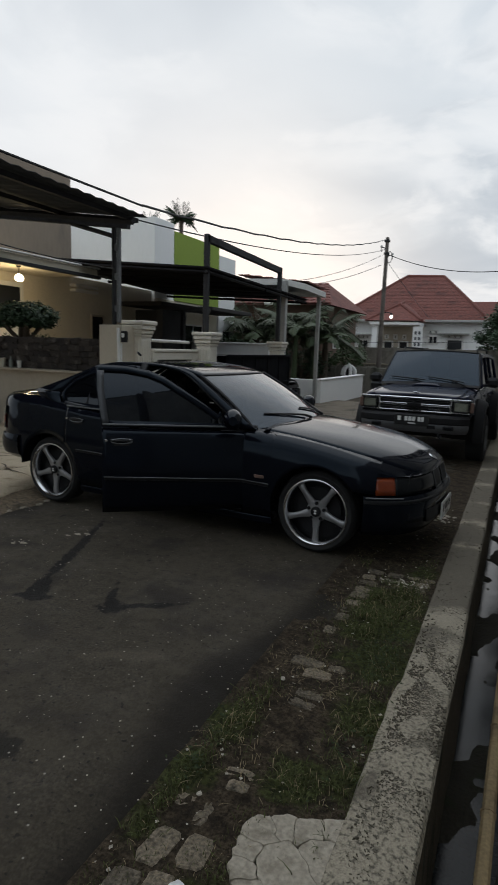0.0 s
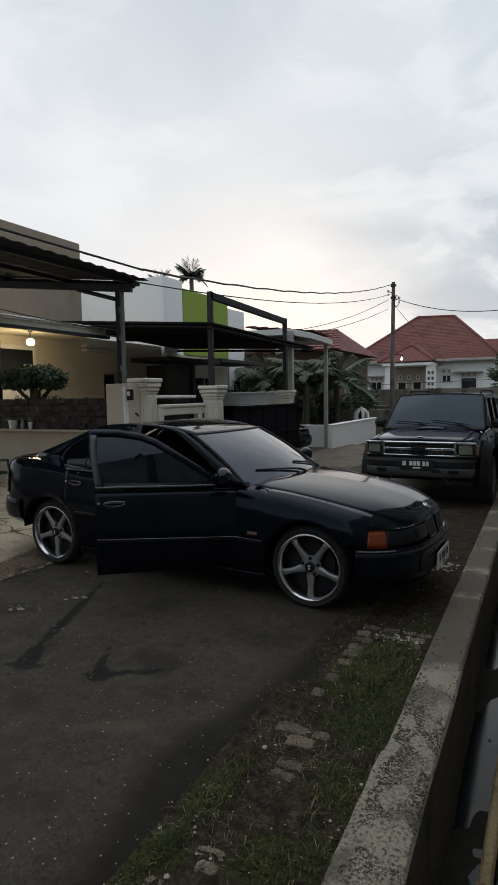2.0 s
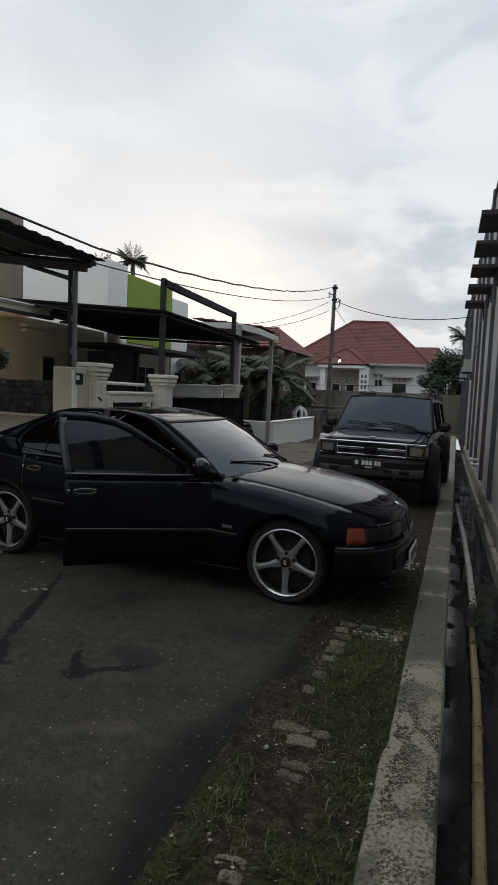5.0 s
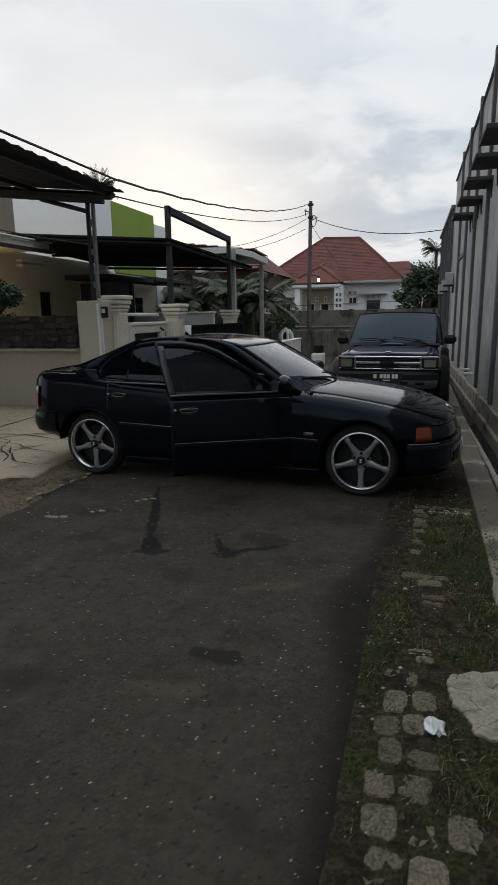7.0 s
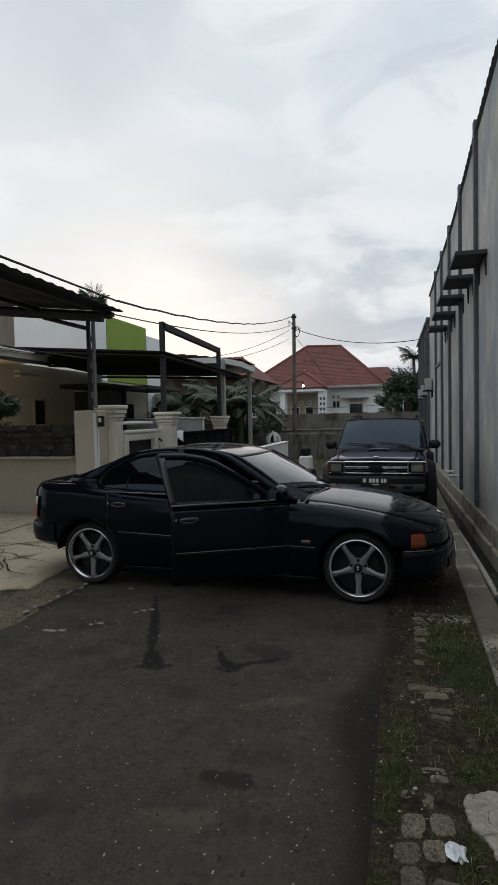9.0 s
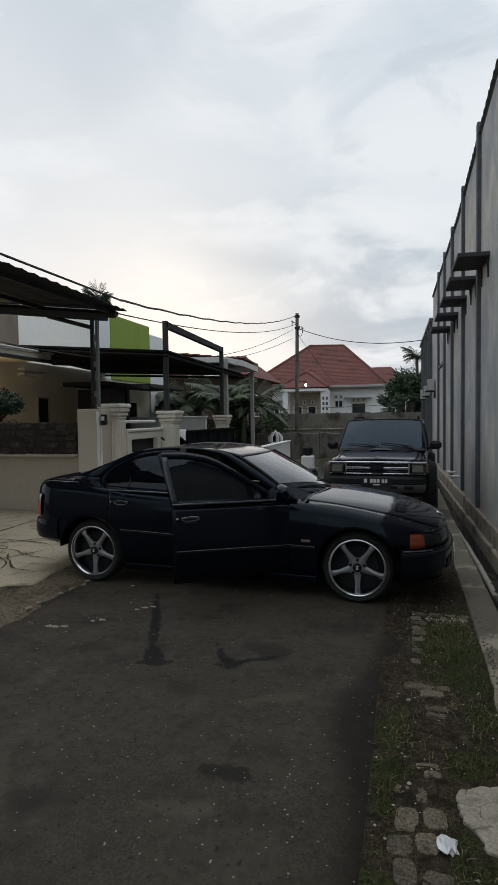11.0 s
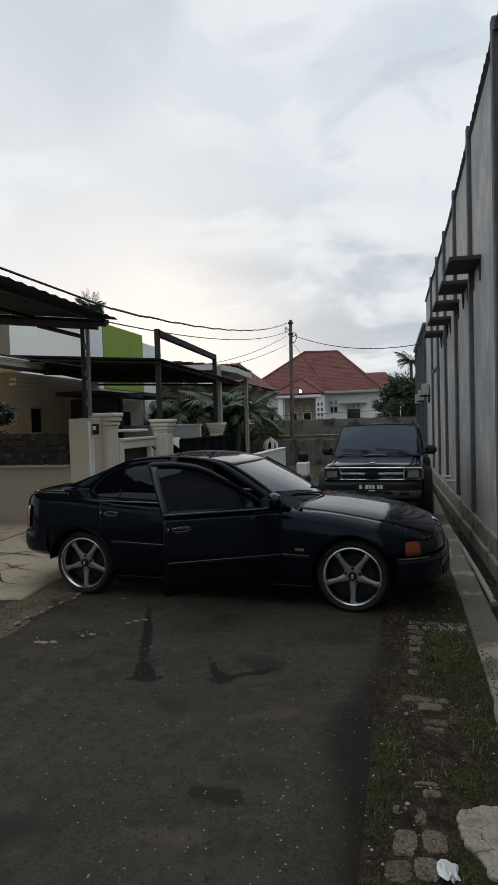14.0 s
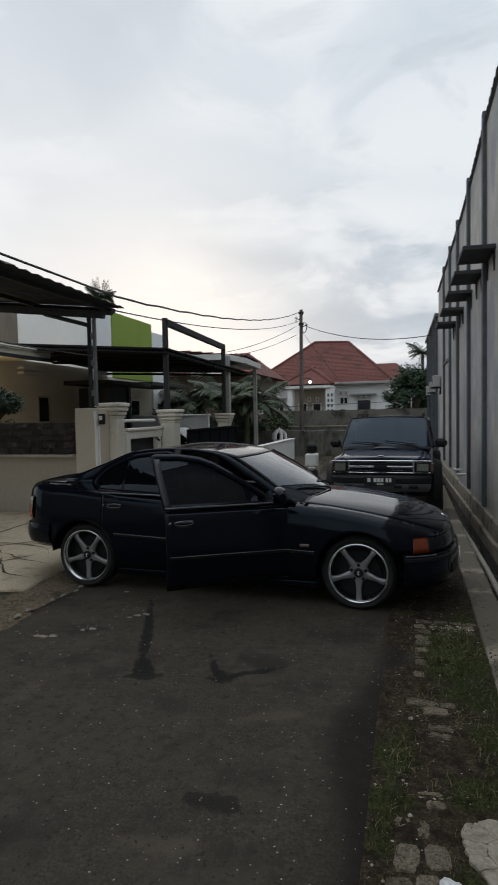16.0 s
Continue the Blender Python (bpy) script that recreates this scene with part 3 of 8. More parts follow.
def edge_wobble(y, seed, amp):
    return amp * (noise.noise((y * 1.3, seed, 0)) + 0.6 * noise.noise((y * 4.1, seed, 3)) + 0.35 * noise.noise((y * 13, seed, 7)))


def build_road():
    s = Shape()
    rows = []
    y = -12.0
    while y < 34:
        step = 0.06 if y < 9 else 0.5
        r = table([(1.9, 0.48), (2.6, 0.505), (3.15, 0.55), (3.7, 0.635), (4.4, 0.675), (5.2, 0.68), (7, 0.75), (9, 0.95)])(y) + edge_wobble(y, 1.0, 0.045) + 0.018 * noise.noise((y * 9, 2, 5))
        left = -2.62 + edge_wobble(y, 5.0, 0.06) + (0.10 if y < 4.6 else 0)
        row = [(left - 0.03, y, fall(y) - 0.05)]
        for k in range(9):
            t = k / 8
            row.append((lerp(left, r, t), y, fall(y) + 0.018 * math.sin(math.pi * t) - 0.004 * (t in (0, 1)) + 0.003 * noise.noise((t * 7, y * 0.8, 2))))
        row.append((r + 0.03, y, fall(y) - 0.05))
        rows.append(row)
        y += step
    s.sheet(rows, flip=True)
    return single("road", s, asphalt, "dark worn asphalt lane with stains and pale grit", "road", kind="structure", smooth=60)


build_road()


def build_driveway():
    s = Shape()
    # raised concrete apron in front of the open yard, its edge broken and wavy
    edge_at = table([(2.0, -4.6), (4.2, -3.75), (4.95, -3.2), (5.05, -2.98), (5.5, -3.04), (6.0, -3.05), (6.4, -2.95), (7.5, -2.75), (9.15, -2.7)])
    edge = []
    for k in range(121):
        y = lerp(2.0, 9.15, k / 120)
        edge.append((edge_at(y) + edge_wobble(y, 9.0, 0.025), y))
    rows = []
    for d, z in ((0.02, -0.06), (0.0, 0.028), (-0.015, 0.045), (-0.6, 0.055), (-1.5, 0.06), (-3.0, 0.065), (-14, 0.07)):
        rows.append([(x + d, y, z + 0.7 * fall(y) + 0.004 * noise.noise((x * 2, y * 2, d))) for x, y in edge])
    s.sheet(rows, flip=False)
    single("driveway", s, slab_mat, "cracked beige concrete driveway apron beside the road", "driveway", kind="structure", smooth=60)
    # open cracks that run across the slab
    rng = random.Random(4)
    c = Shape()
    starts = [(-3.15, 5.35, 2.9), (-3.3, 5.9, 3.0), (-3.1, 6.3, 2.75), (-3.6, 5.3, 1.5), (-4.0, 5.6, 1.3), (-3.3, 6.9, 3.1), (-3.5, 6.2, 1.7), (-4.3, 6.4, 2.6), (-4.2, 5.2, 2.2), (-3.2, 7.4, 2.8)]
    for k in range(16):
        x, y, ang = starts[k] if k < len(starts) else (rng.uniform(-5.8, -3.4), rng.uniform(5.4, 8.6), rng.uniform(0, 3.1))
        pts = []
        for i in range(rng.randint(9, 18)):
            pts.append((x, y))
            ang += rng.uniform(-0.35, 0.35)
            x, y = x + 0.11 * math.cos(ang), y + 0.11 * math.sin(ang)
        rows = []
        for i, (a, b) in enumerate(pts):
            w = (0.006 + 0.018 * rng.random()) * math.sin(math.pi * (i + 0.5) / len(pts))
            rows.append([(a - w * math.sin(ang), b + w * math.cos(ang)), (a + w * math.sin(ang), b - w * math.cos(ang))])
        c.sheet([[(a, b, 0.067 + 0.7 * fall(b)) for a, b in r] for r in rows])
    single("slab_crack", c, soil, "dark soil-filled cracks in the driveway slab", "crack", kind="stuff", smooth=0)
    # the rubble strip between slab and road
    r = Shape()
    rows = []
    for k in range(90):
        y = lerp(2.2, 7.5, k / 89)
        a, b = edge_at(y) - 0.05, -2.50 + edge_wobble(y, 5.0, 0.06)
        rows.append([(lerp(a, b, t), y, fall(y) + lerp(0.025, 0.0, t) + 0.022 * noise.noise((t * 9, y * 6, 1)) - (0.03 if t in (0, 1) else 0)) for t in [i / 10 for i in range(11)]])
    r.sheet(rows, flip=True)
    single("rubble_strip", r, rubble, "strip of dusty soil and broken mortar beside the road", "rubble", kind="structure", smooth=60)


def build_mortar():
    """Thin smears of dried mortar on the road and along its edge."""
    rng = random.Random(17)
    s = Shape()
    spots = [(-2.117, 4.079, 0.07, 0.022), (-2.03, 4.10, 0.04, 0.018), (-1.80, 4.30, 0.035, 0.02), (-1.86, 4.26, 0.02, 0.015), (-1.575, 4.66, 0.035, 0.02), (-1.63, 4.60, 0.025, 0.012), (-1.52, 4.70, 0.03, 0.016), (-2.0, 5.28, 0.03, 0.015)]
    for k in range(7):
        y = 4.45 + 0.15 * k
        spots.append((-2.62 + 0.10 * (y - 4.3) + rng.uniform(-0.035, 0.035), y, rng.uniform(0.012, 0.03), rng.uniform(0.012, 0.05)))
    for k, (x, y, a, b) in enumerate(spots):
        ring = []
        for i in range(12):
            th = 2 * math.pi * i / 12
            j = rng.uniform(0.55, 1.2)
            ring.append((x + a * j * math.cos(th), y + b * j * math.sin(th)))
        z = road_z(x, y) + 0.006 + (0.012 if k > 7 else 0)
        rows = [[(px, py, z - 0.012) for px, py in ring], [(lerp(px, x, 0.15), lerp(py, y, 0.15), z) for px, py in ring]]
        s.sheet(rows, closed=True).poly(rows[-1])
    single("mortar_smear", s, pale_slab, "thin pale smears of dried mortar on the asphalt", "mortar", kind="stuff", smooth=0)


rubble = material("dusty_rubble", (0.17, 0.128, 0.082), 0.95, 0, 0.55, 4.0, 38, 1.0, 0.035, second=(0.050, 0.042, 0.026), spots=0.60)
build_driveway()


def build_kerb():
    s = Shape()
    rows, inner = [], []
    y = -6.0
    while y < 31:
        w = edge_wobble(y, 21, 0.007) - 0.02 * max(0.0, min(1.0, (3.75 - y) / 0.16))
        w2 = edge_wobble(y, 31, 0.005)
        a, b = 1.155 + w, 1.392 + w2
        h = fall(y) + 0.006 * noise.noise((y * 0.9, 4, 4))
        c = 0.004 * noise.noise((y * 15, 2, 8))
        rows.append([(a - 0.01, y, h - 0.08), (a, y, h - 0.004), (a + 0.012 + c, y, 0.020 + h), (a + 0.06, y, 0.028 + h + 0.005 * noise.noise((y * 8, 1, 1))), ((a + b) / 2, y, 0.030 + h + 0.005 * noise.noise((y * 8, 5, 1))),
                     (b - 0.06, y, 0.032 + h + 0.005 * noise.noise((y * 8, 9, 1))), (b - 0.012 + c, y, 0.026 + h), (b, y, 0.006 + h)])
        inner.append([(b, y, 0.006 + h), (b - 0.010 + 0.012 * noise.noise((y * 3, 7, 1)), y, h - 0.12), (b - 0.012 + 0.02 * noise.noise((y * 2, 3, 1)), y, h - 0.3), (b + 0.02, y, h - 0.8)])
        y += 0.04
    s.sheet(rows, flip=True)
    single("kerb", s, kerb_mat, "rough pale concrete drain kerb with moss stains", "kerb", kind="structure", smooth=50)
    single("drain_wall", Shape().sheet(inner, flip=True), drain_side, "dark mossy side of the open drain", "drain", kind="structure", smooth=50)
    d = Shape()
    rows = []
    for k in range(621):
        y = -6 + k * 0.06
        rows.append([(x, y, fall(y) - 0.622 + 0.060 * noise.noise((x * 4, y * 1.6, 0)) + 0.035 * noise.noise((x * 9, y * 6, 4))) for x in (1.37, 1.45, 1.52, 1.6, 1.68, 1.76, 1.84, 1.95, 2.1, 2.5)])
    d.sheet(rows, flip=True)
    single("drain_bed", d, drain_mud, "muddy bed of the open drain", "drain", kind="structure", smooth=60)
    w = Shape()
    w.sheet([[(1.375, y, fall(y) - 0.615), (2.5, y, fall(y) - 0.615)] for y in (-6, 5, 14, 22, 31)], flip=True)
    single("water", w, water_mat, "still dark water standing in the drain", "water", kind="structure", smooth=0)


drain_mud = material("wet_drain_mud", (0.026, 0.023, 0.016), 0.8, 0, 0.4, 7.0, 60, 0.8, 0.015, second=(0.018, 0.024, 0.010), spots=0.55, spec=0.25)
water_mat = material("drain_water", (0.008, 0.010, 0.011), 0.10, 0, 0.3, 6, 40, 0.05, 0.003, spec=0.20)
build_kerb()


# ---------- the verge: soil, old pavers, a broken slab, grass ----------
def verge_z(x, y):
    return fall(y) + 0.004 + 0.016 * noise.noise((x * 3, y * 2.2, 6)) + 0.007 * noise.noise((x * 11, y * 11, 2))


MOSS = [(0.93, 4.55, 0.22), (1.04, 4.25, 0.16), (1.02, 3.85, 0.20), (0.86, 4.15, 0.14), (1.08, 3.35, 0.14), (0.55, 3.08, 0.12), (0.54, 2.75, 0.10), (0.94, 2.87, 0.11), (1.09, 2.95, 0.10), (0.53, 2.48, 0.07),
        (0.86, 2.30, 0.06), (0.98, 2.08, 0.15), (0.84, 1.80, 0.12), (1.05, 5.2, 0.10), (0.56, 2.0, 0.08), (0.98, 1.4, 0.2)]


def verge_material():
    """Trodden soil with crumbs, and moss in patches of its own."""
    mt = bpy.data.materials.new("mossy_soil")
    mt.use_nodes = True
    nt = mt.node_tree
    n, l = nt.nodes.new, nt.links.new
    b = nt.nodes["Principled BSDF"]
    geo = n("ShaderNodeNewGeometry")

    def noise_at(scale, detail, lo, hi, rough=0.6):
        t = n("ShaderNodeTexNoise")
        t.inputs["Scale"].default_value, t.inputs["Detail"].default_value, t.inputs["Roughness"].default_value = scale, detail, rough
        l(geo.outputs["Position"], t.inputs["Vector"])
        r = n("ShaderNodeMapRange"); r.interpolation_type = "SMOOTHSTEP"
        r.inputs["From Min"].default_value, r.inputs["From Max"].default_value = lo, hi
        l(t.outputs["Fac"], r.inputs["Value"])
        return r.outputs[0], t.outputs["Fac"]

    def mix(f, a, c):
        m = n("ShaderNodeMix"); m.data_type = "RGBA"
        l(f, m.inputs[0])
        for sock, v in ((m.inputs[6], a), (m.inputs[7], c)):
            if isinstance(v, tuple):
                sock.default_value = (*v, 1)
            else:
                l(v, sock)
        return m.outputs[2]

    def calc(op, x, y):
        m = n("ShaderNodeMath"); m.operation = op
        for sock, v in zip(m.inputs, (x, y)):
            if isinstance(v, (int, float)):
                sock.default_value = v
            else:
                l(v, sock)
        return m.outputs[0]

    fine, raw = noise_at(75, 5, 0.32, 0.66)
    mid, _ = noise_at(13, 6, 0.40, 0.64, 0.7)
    col = mix(fine, (0.030, 0.023, 0.015), (0.100, 0.076, 0.050))
    col = mix(mid, col, (0.026, 0.020, 0.014))
    dust, _ = noise_at(6, 7, 0.58, 0.70, 0.7)
    col = mix(dust, col, (0.115, 0.092, 0.062))
    nearest = None
    for x, y, r in MOSS:
        d = n("ShaderNodeVectorMath"); d.operation = "DISTANCE"
        l(geo.outputs["Position"], d.inputs[0])
        d.inputs[1].default_value = (x, y, 0.0)
        g = calc("SUBTRACT", d.outputs["Value"], r)
        nearest = g if nearest is None else calc("MINIMUM", nearest, g)
    _, wob = noise_at(7, 7, 0, 1, 0.7)
    gap = calc("ADD", nearest, calc("MULTIPLY", calc("SUBTRACT", wob, 0.5), 0.42))
    m = n("ShaderNodeMapRange"); m.interpolation_type = "SMOOTHSTEP"
    m.inputs["From Min"].default_value, m.inputs["From Max"].default_value, m.inputs["To Max"].default_value = 0.05, -0.05, 0.9
    l(gap, m.inputs["Value"])
    tuft, _ = noise_at(46, 5, 0.36, 0.64)
    col = mix(m.outputs[0], col, mix(tuft, (0.020, 0.025, 0.008), (0.070, 0.080, 0.025)))
    l(col, b.inputs["Base Color"])
    b.inputs["Roughness"].default_value = 0.97
    b.inputs["Specular IOR Level"].default_value = 0.15
    bp = n("ShaderNodeBump")
    bp.inputs["Strength"].default_value, bp.inputs["Distance"].default_value = 1.0, 0.03
    l(raw, bp.inputs["Height"]); l(bp.outputs[0], b.inputs["Normal"])
    return mt


def build_verge():
    s = Shape()
    rows = []
    for k in range(420):
        y = lerp(-4.0, 11.0, k / 419)
        rows.append([(x, y, verge_z(x, y) - (0.05 if x < 0.46 else 0)) for x in [lerp(0.45, 1.18, i / 24) for i in range(25)]])
    s.sheet(rows, flip=True)
    return single("verge", s, verge_material(), "dark trodden soil strip with moss between road and kerb", "verge", kind="structure", smooth=60)


verge = build_verge()


def build_pavers():
    rng = random.Random(11)
    meshes = []
    for k in range(7):
        p = Shape()
        rows = []
        for ring, (q, z) in enumerate(((1.0, -0.5), (0.99, 0.2), (0.90, 0.46), (0.5, 0.5))):
            row = []
            for i in range(16):
                a = 2 * math.pi * (i + 0.5) / 16
                c, d = math.cos(a), math.sin(a)
                m = max(abs(c), abs(d)) ** 0.97
                j = 1 + (0.05 * noise.noise((c * 1.7 + k * 5, d * 1.7, ring * 0.3)) + rng.uniform(-0.03, 0.02)) * (ring > 0)
                row.append((0.5 * q * c / m * j, 0.5 * q * d / m * j, z + rng.uniform(-0.09, 0.05) * (ring > 1)))
            rows.append(row)
        p.sheet(rows, closed=True).poly(rows[-1])
        meshes.append(mesh_of("paver", p, paver_mat, 0))
    spots = []
    # the ladder of bricks near the front wheel
    for y, x0, x1 in ((4.95, 0.67, 0.77), (4.83, 0.67, 0.82), (4.71, 0.675, 0.82), (4.59, 0.68, 0.80), (4.48, 0.68, 0.785), (4.37, 0.68, 0.78), (4.26, 0.68, 0.76), (4.05, 0.67, 0.74)):
        spots.append(((x0 + x1) / 2, y, x1 - x0, 0.10, 0.0))
    for y, row in ((5.06, (0.74, 0.88, 1.01, 1.1)), (4.95, (0.84, 0.965, 1.07)), (4.86, (0.92, 1.05))):
        for x in row:
            spots.append((x, y, 0.115, 0.085, 0.08))
    for x, y, w, h in ((0.79, 3.565, 0.14, 0.075), (0.805, 3.48, 0.16, 0.075), (0.81, 3.395, 0.14, 0.075), (0.80, 3.315, 0.13, 0.065), (0.71, 3.66, 0.17, 0.08), (0.86, 3.655, 0.09, 0.07)):
        spots.append((x, y, w, h, 0.03))
    for x, y, w, h in ((0.742, 2.81, 0.12, 0.055), (0.762, 2.745, 0.085, 0.055), (0.627, 2.63, 0.085, 0.085), (0.714, 2.60, 0.06, 0.13), (0.645, 2.42, 0.10, 0.16), (0.76, 2.445, 0.10, 0.14), (0.618, 2.255, 0.105, 0.125),
                       (0.722, 2.28, 0.09, 0.12), (0.637, 2.11, 0.09, 0.14), (0.756, 2.09, 0.12, 0.10), (0.61, 1.95, 0.11, 0.14), (0.73, 1.95, 0.12, 0.13), (0.62, 1.79, 0.12, 0.14), (0.75, 1.79, 0.11, 0.14), (0.88, 1.81, 0.11, 0.14), (0.64, 1.63, 0.12, 0.14), (0.77, 1.63, 0.12, 0.14)):
        spots.append((x, y, w, h, 0.0))
    for x, y, w, h, a in spots:
        ob = new("paver", rng.choice(meshes))
        ob.parent = verge
        ob.matrix_basis = Matrix.LocRotScale((x, y, verge_z(x, y) - 0.019 + rng.uniform(-0.007, 0.004)), Euler((rng.uniform(-0.05, 0.05), rng.uniform(-0.05, 0.05), a + rng.uniform(-0.09, 0.09))), (w, h, 0.05))


paver_mat = material("old_paver", (0.165, 0.136, 0.096), 0.95, 0, 0.55, 16.0, 95, 1.0, 0.02, second=(0.036, 0.031, 0.021), spots=0.53, by_object=0.35)


build_pavers()


def build_broken_slab():
    """A pale cracked slab let into the verge: each piece is what lies nearest to its middle."""
    rng = random.Random(3)
    root = thing("broken_slab", pose(0, 0, 0), "pale cracked concrete slab lying in the verge", "slab")
    rim = [(0.855, 2.53), (0.875, 2.44), (0.925, 2.37), (0.94, 2.29), (1.0, 2.255), (1.08, 2.27), (1.15, 2.24), (1.152, 2.76), (1.08, 2.735), (1.01, 2.71), (0.95, 2.70), (0.868, 2.655)]
    mids = [(1.015, 2.50), (1.135, 2.36), (1.14, 2.61), (0.885, 2.60), (0.95, 2.675), (0.875, 2.51), (0.93, 2.37), (1.05, 2.70), (1.12, 2.72), (1.01, 2.275), (0.905, 2.65), (0.895, 2.44)]

    def cut(poly, a, b):
        """Keeps the part of poly nearer to a than to b."""
        mx, my, dx, dy = (a[0] + b[0]) / 2, (a[1] + b[1]) / 2, b[0] - a[0], b[1] - a[1]
        side = [(x - mx) * dx + (y - my) * dy for x, y in poly]
        out = []
        for i, p in enumerate(poly):
            q, u, v = poly[(i + 1) % len(poly)], side[i], side[(i + 1) % len(poly)]
            if u <= 0:
                out.append(p)
            if u * v < 0:
                t = u / (u - v)
                out.append((lerp(p[0], q[0], t), lerp(p[1], q[1], t)))
        return out

    for m in mids:
        q = rim
        for other in mids:
            if other != m:
                q = cut(q, m, other)
        if len(q) < 3:
            continue
        q = resample(q + q[:1], 29)[:-1]
        q = [(x + 0.016 * noise.noise((x * 26, y * 26, 1)), y + 0.016 * noise.noise((x * 26, y * 26, 5))) for x, y in q]
        cx, cy = sum(a for a, _ in q) / len(q), sum(b for _, b in q) / len(q)
        tilt, lift = rng.uniform(-0.025, 0.025), rng.uniform(-0.003, 0.002)
        far = max(math.dist(p, (cx, cy)) for p in q)
        rows = [[(cx + (a - cx) * (1 - gap / far), cy + (b - cy) * (1 - gap / far), z + lift + tilt * (a - cx)) for a, b in q] for gap, z in ((0.0, -0.03), (0.0008, 0.011), (0.003, 0.014))]
        part("slab_piece", Shape().sheet(rows, closed=True).poly(rows[-1]), pale_slab, root, smooth=0)


pale_slab = material("pale_broken_concrete", (0.32, 0.285, 0.225), 0.9, 0, 0.24, 9.0, 60, 0.7, 0.01, second=(0.15, 0.13, 0.095), spots=0.60)
build_broken_slab()
build_mortar()


def build_bag():
    """A crumpled white wrapper."""
    s = Shape()
    rng = random.Random(8)
    rows = []
    for i in range(7):
        ring = []
        for k in range(12):
            a = 2 * math.pi * k / 12
            r = (0.042 * math.sin(math.pi * (i + 0.6) / 7.2)) * (1 + rng.uniform(-0.35, 0.35))
            ring.append((0.8 + r * 0.8 * math.cos(a) - 0.02 * (i - 3) / 3, 2.27 + r * 1.25 * math.sin(a), 0.004 + 0.007 * i + rng.uniform(-0.006, 0.006)))
        rows.append(ring)
    s.sheet(rows, closed=True).poly(rows[-1])
    single("crumpled_wrapper", s, wrapper_white, "crumpled white plastic wrapper lying on old pavers", "litter", smooth=0)


wrapper_white = material("white_plastic_film", (0.75, 0.76, 0.77), 0.4, 0, 0.06, 9, 60, 0.1, 0.003)
build_bag()


moss_mat = material("dried_moss", (0.125, 0.11, 0.083), 0.95, 0, 0.4, 12, 90, 0.0, second=(0.065, 0.060, 0.042), spots=0.5)
grit_mat = material("pale_grit", (0.42, 0.385, 0.32), 0.9, 0, 0.3, 30, 90, 0.0)


def flakes(name, spots, rng, mat, label, cat):
    """Thin crusty strokes lying every way."""
    s = Shape()
    for x, y, z, r in spots:
        a, ln, w = rng.uniform(0, math.pi), r * rng.uniform(1.2, 2.8), r * rng.uniform(0.28, 0.55)
        c, d, bend = math.cos(a), math.sin(a), rng.uniform(-0.5, 0.5) * r
        ring = [(-ln, 0.0), (0.0, -w + bend), (ln, 0.0), (0.0, w + bend)]
        lo = [(x + p * c - q * d, y + p * d + q * c, z - 0.004) for p, q in ring]
        hi = [(x + 0.8 * (p * c - q * d), y + 0.8 * (p * d + q * c), z + 0.003) for p, q in ring]
        s.sheet([lo, hi], closed=True).poly(hi)
    return single(name, s, mat, label, cat, kind="stuff", smooth=0)


def pebbles(name, spots, rng, mat, label, cat):
    s = Shape()
    for x, y, z, r in spots:
        h = [rng.uniform(0.6, 1.2) for _ in range(6)]
        v = [(x + r * h[0], y, z), (x - r * h[1], y, z), (x, y + r * h[2], z), (x, y - r * h[3], z), (x, y, z + r * 0.45 * h[4]), (x, y, z - r * 0.3)]
        s.add(v, [(0, 2, 4), (2, 1, 4), (1, 3, 4), (3, 0, 4), (2, 0, 5), (1, 2, 5), (3, 1, 5), (0, 3, 5)])
    return single(name, s, mat, label, cat, kind="stuff", smooth=0)


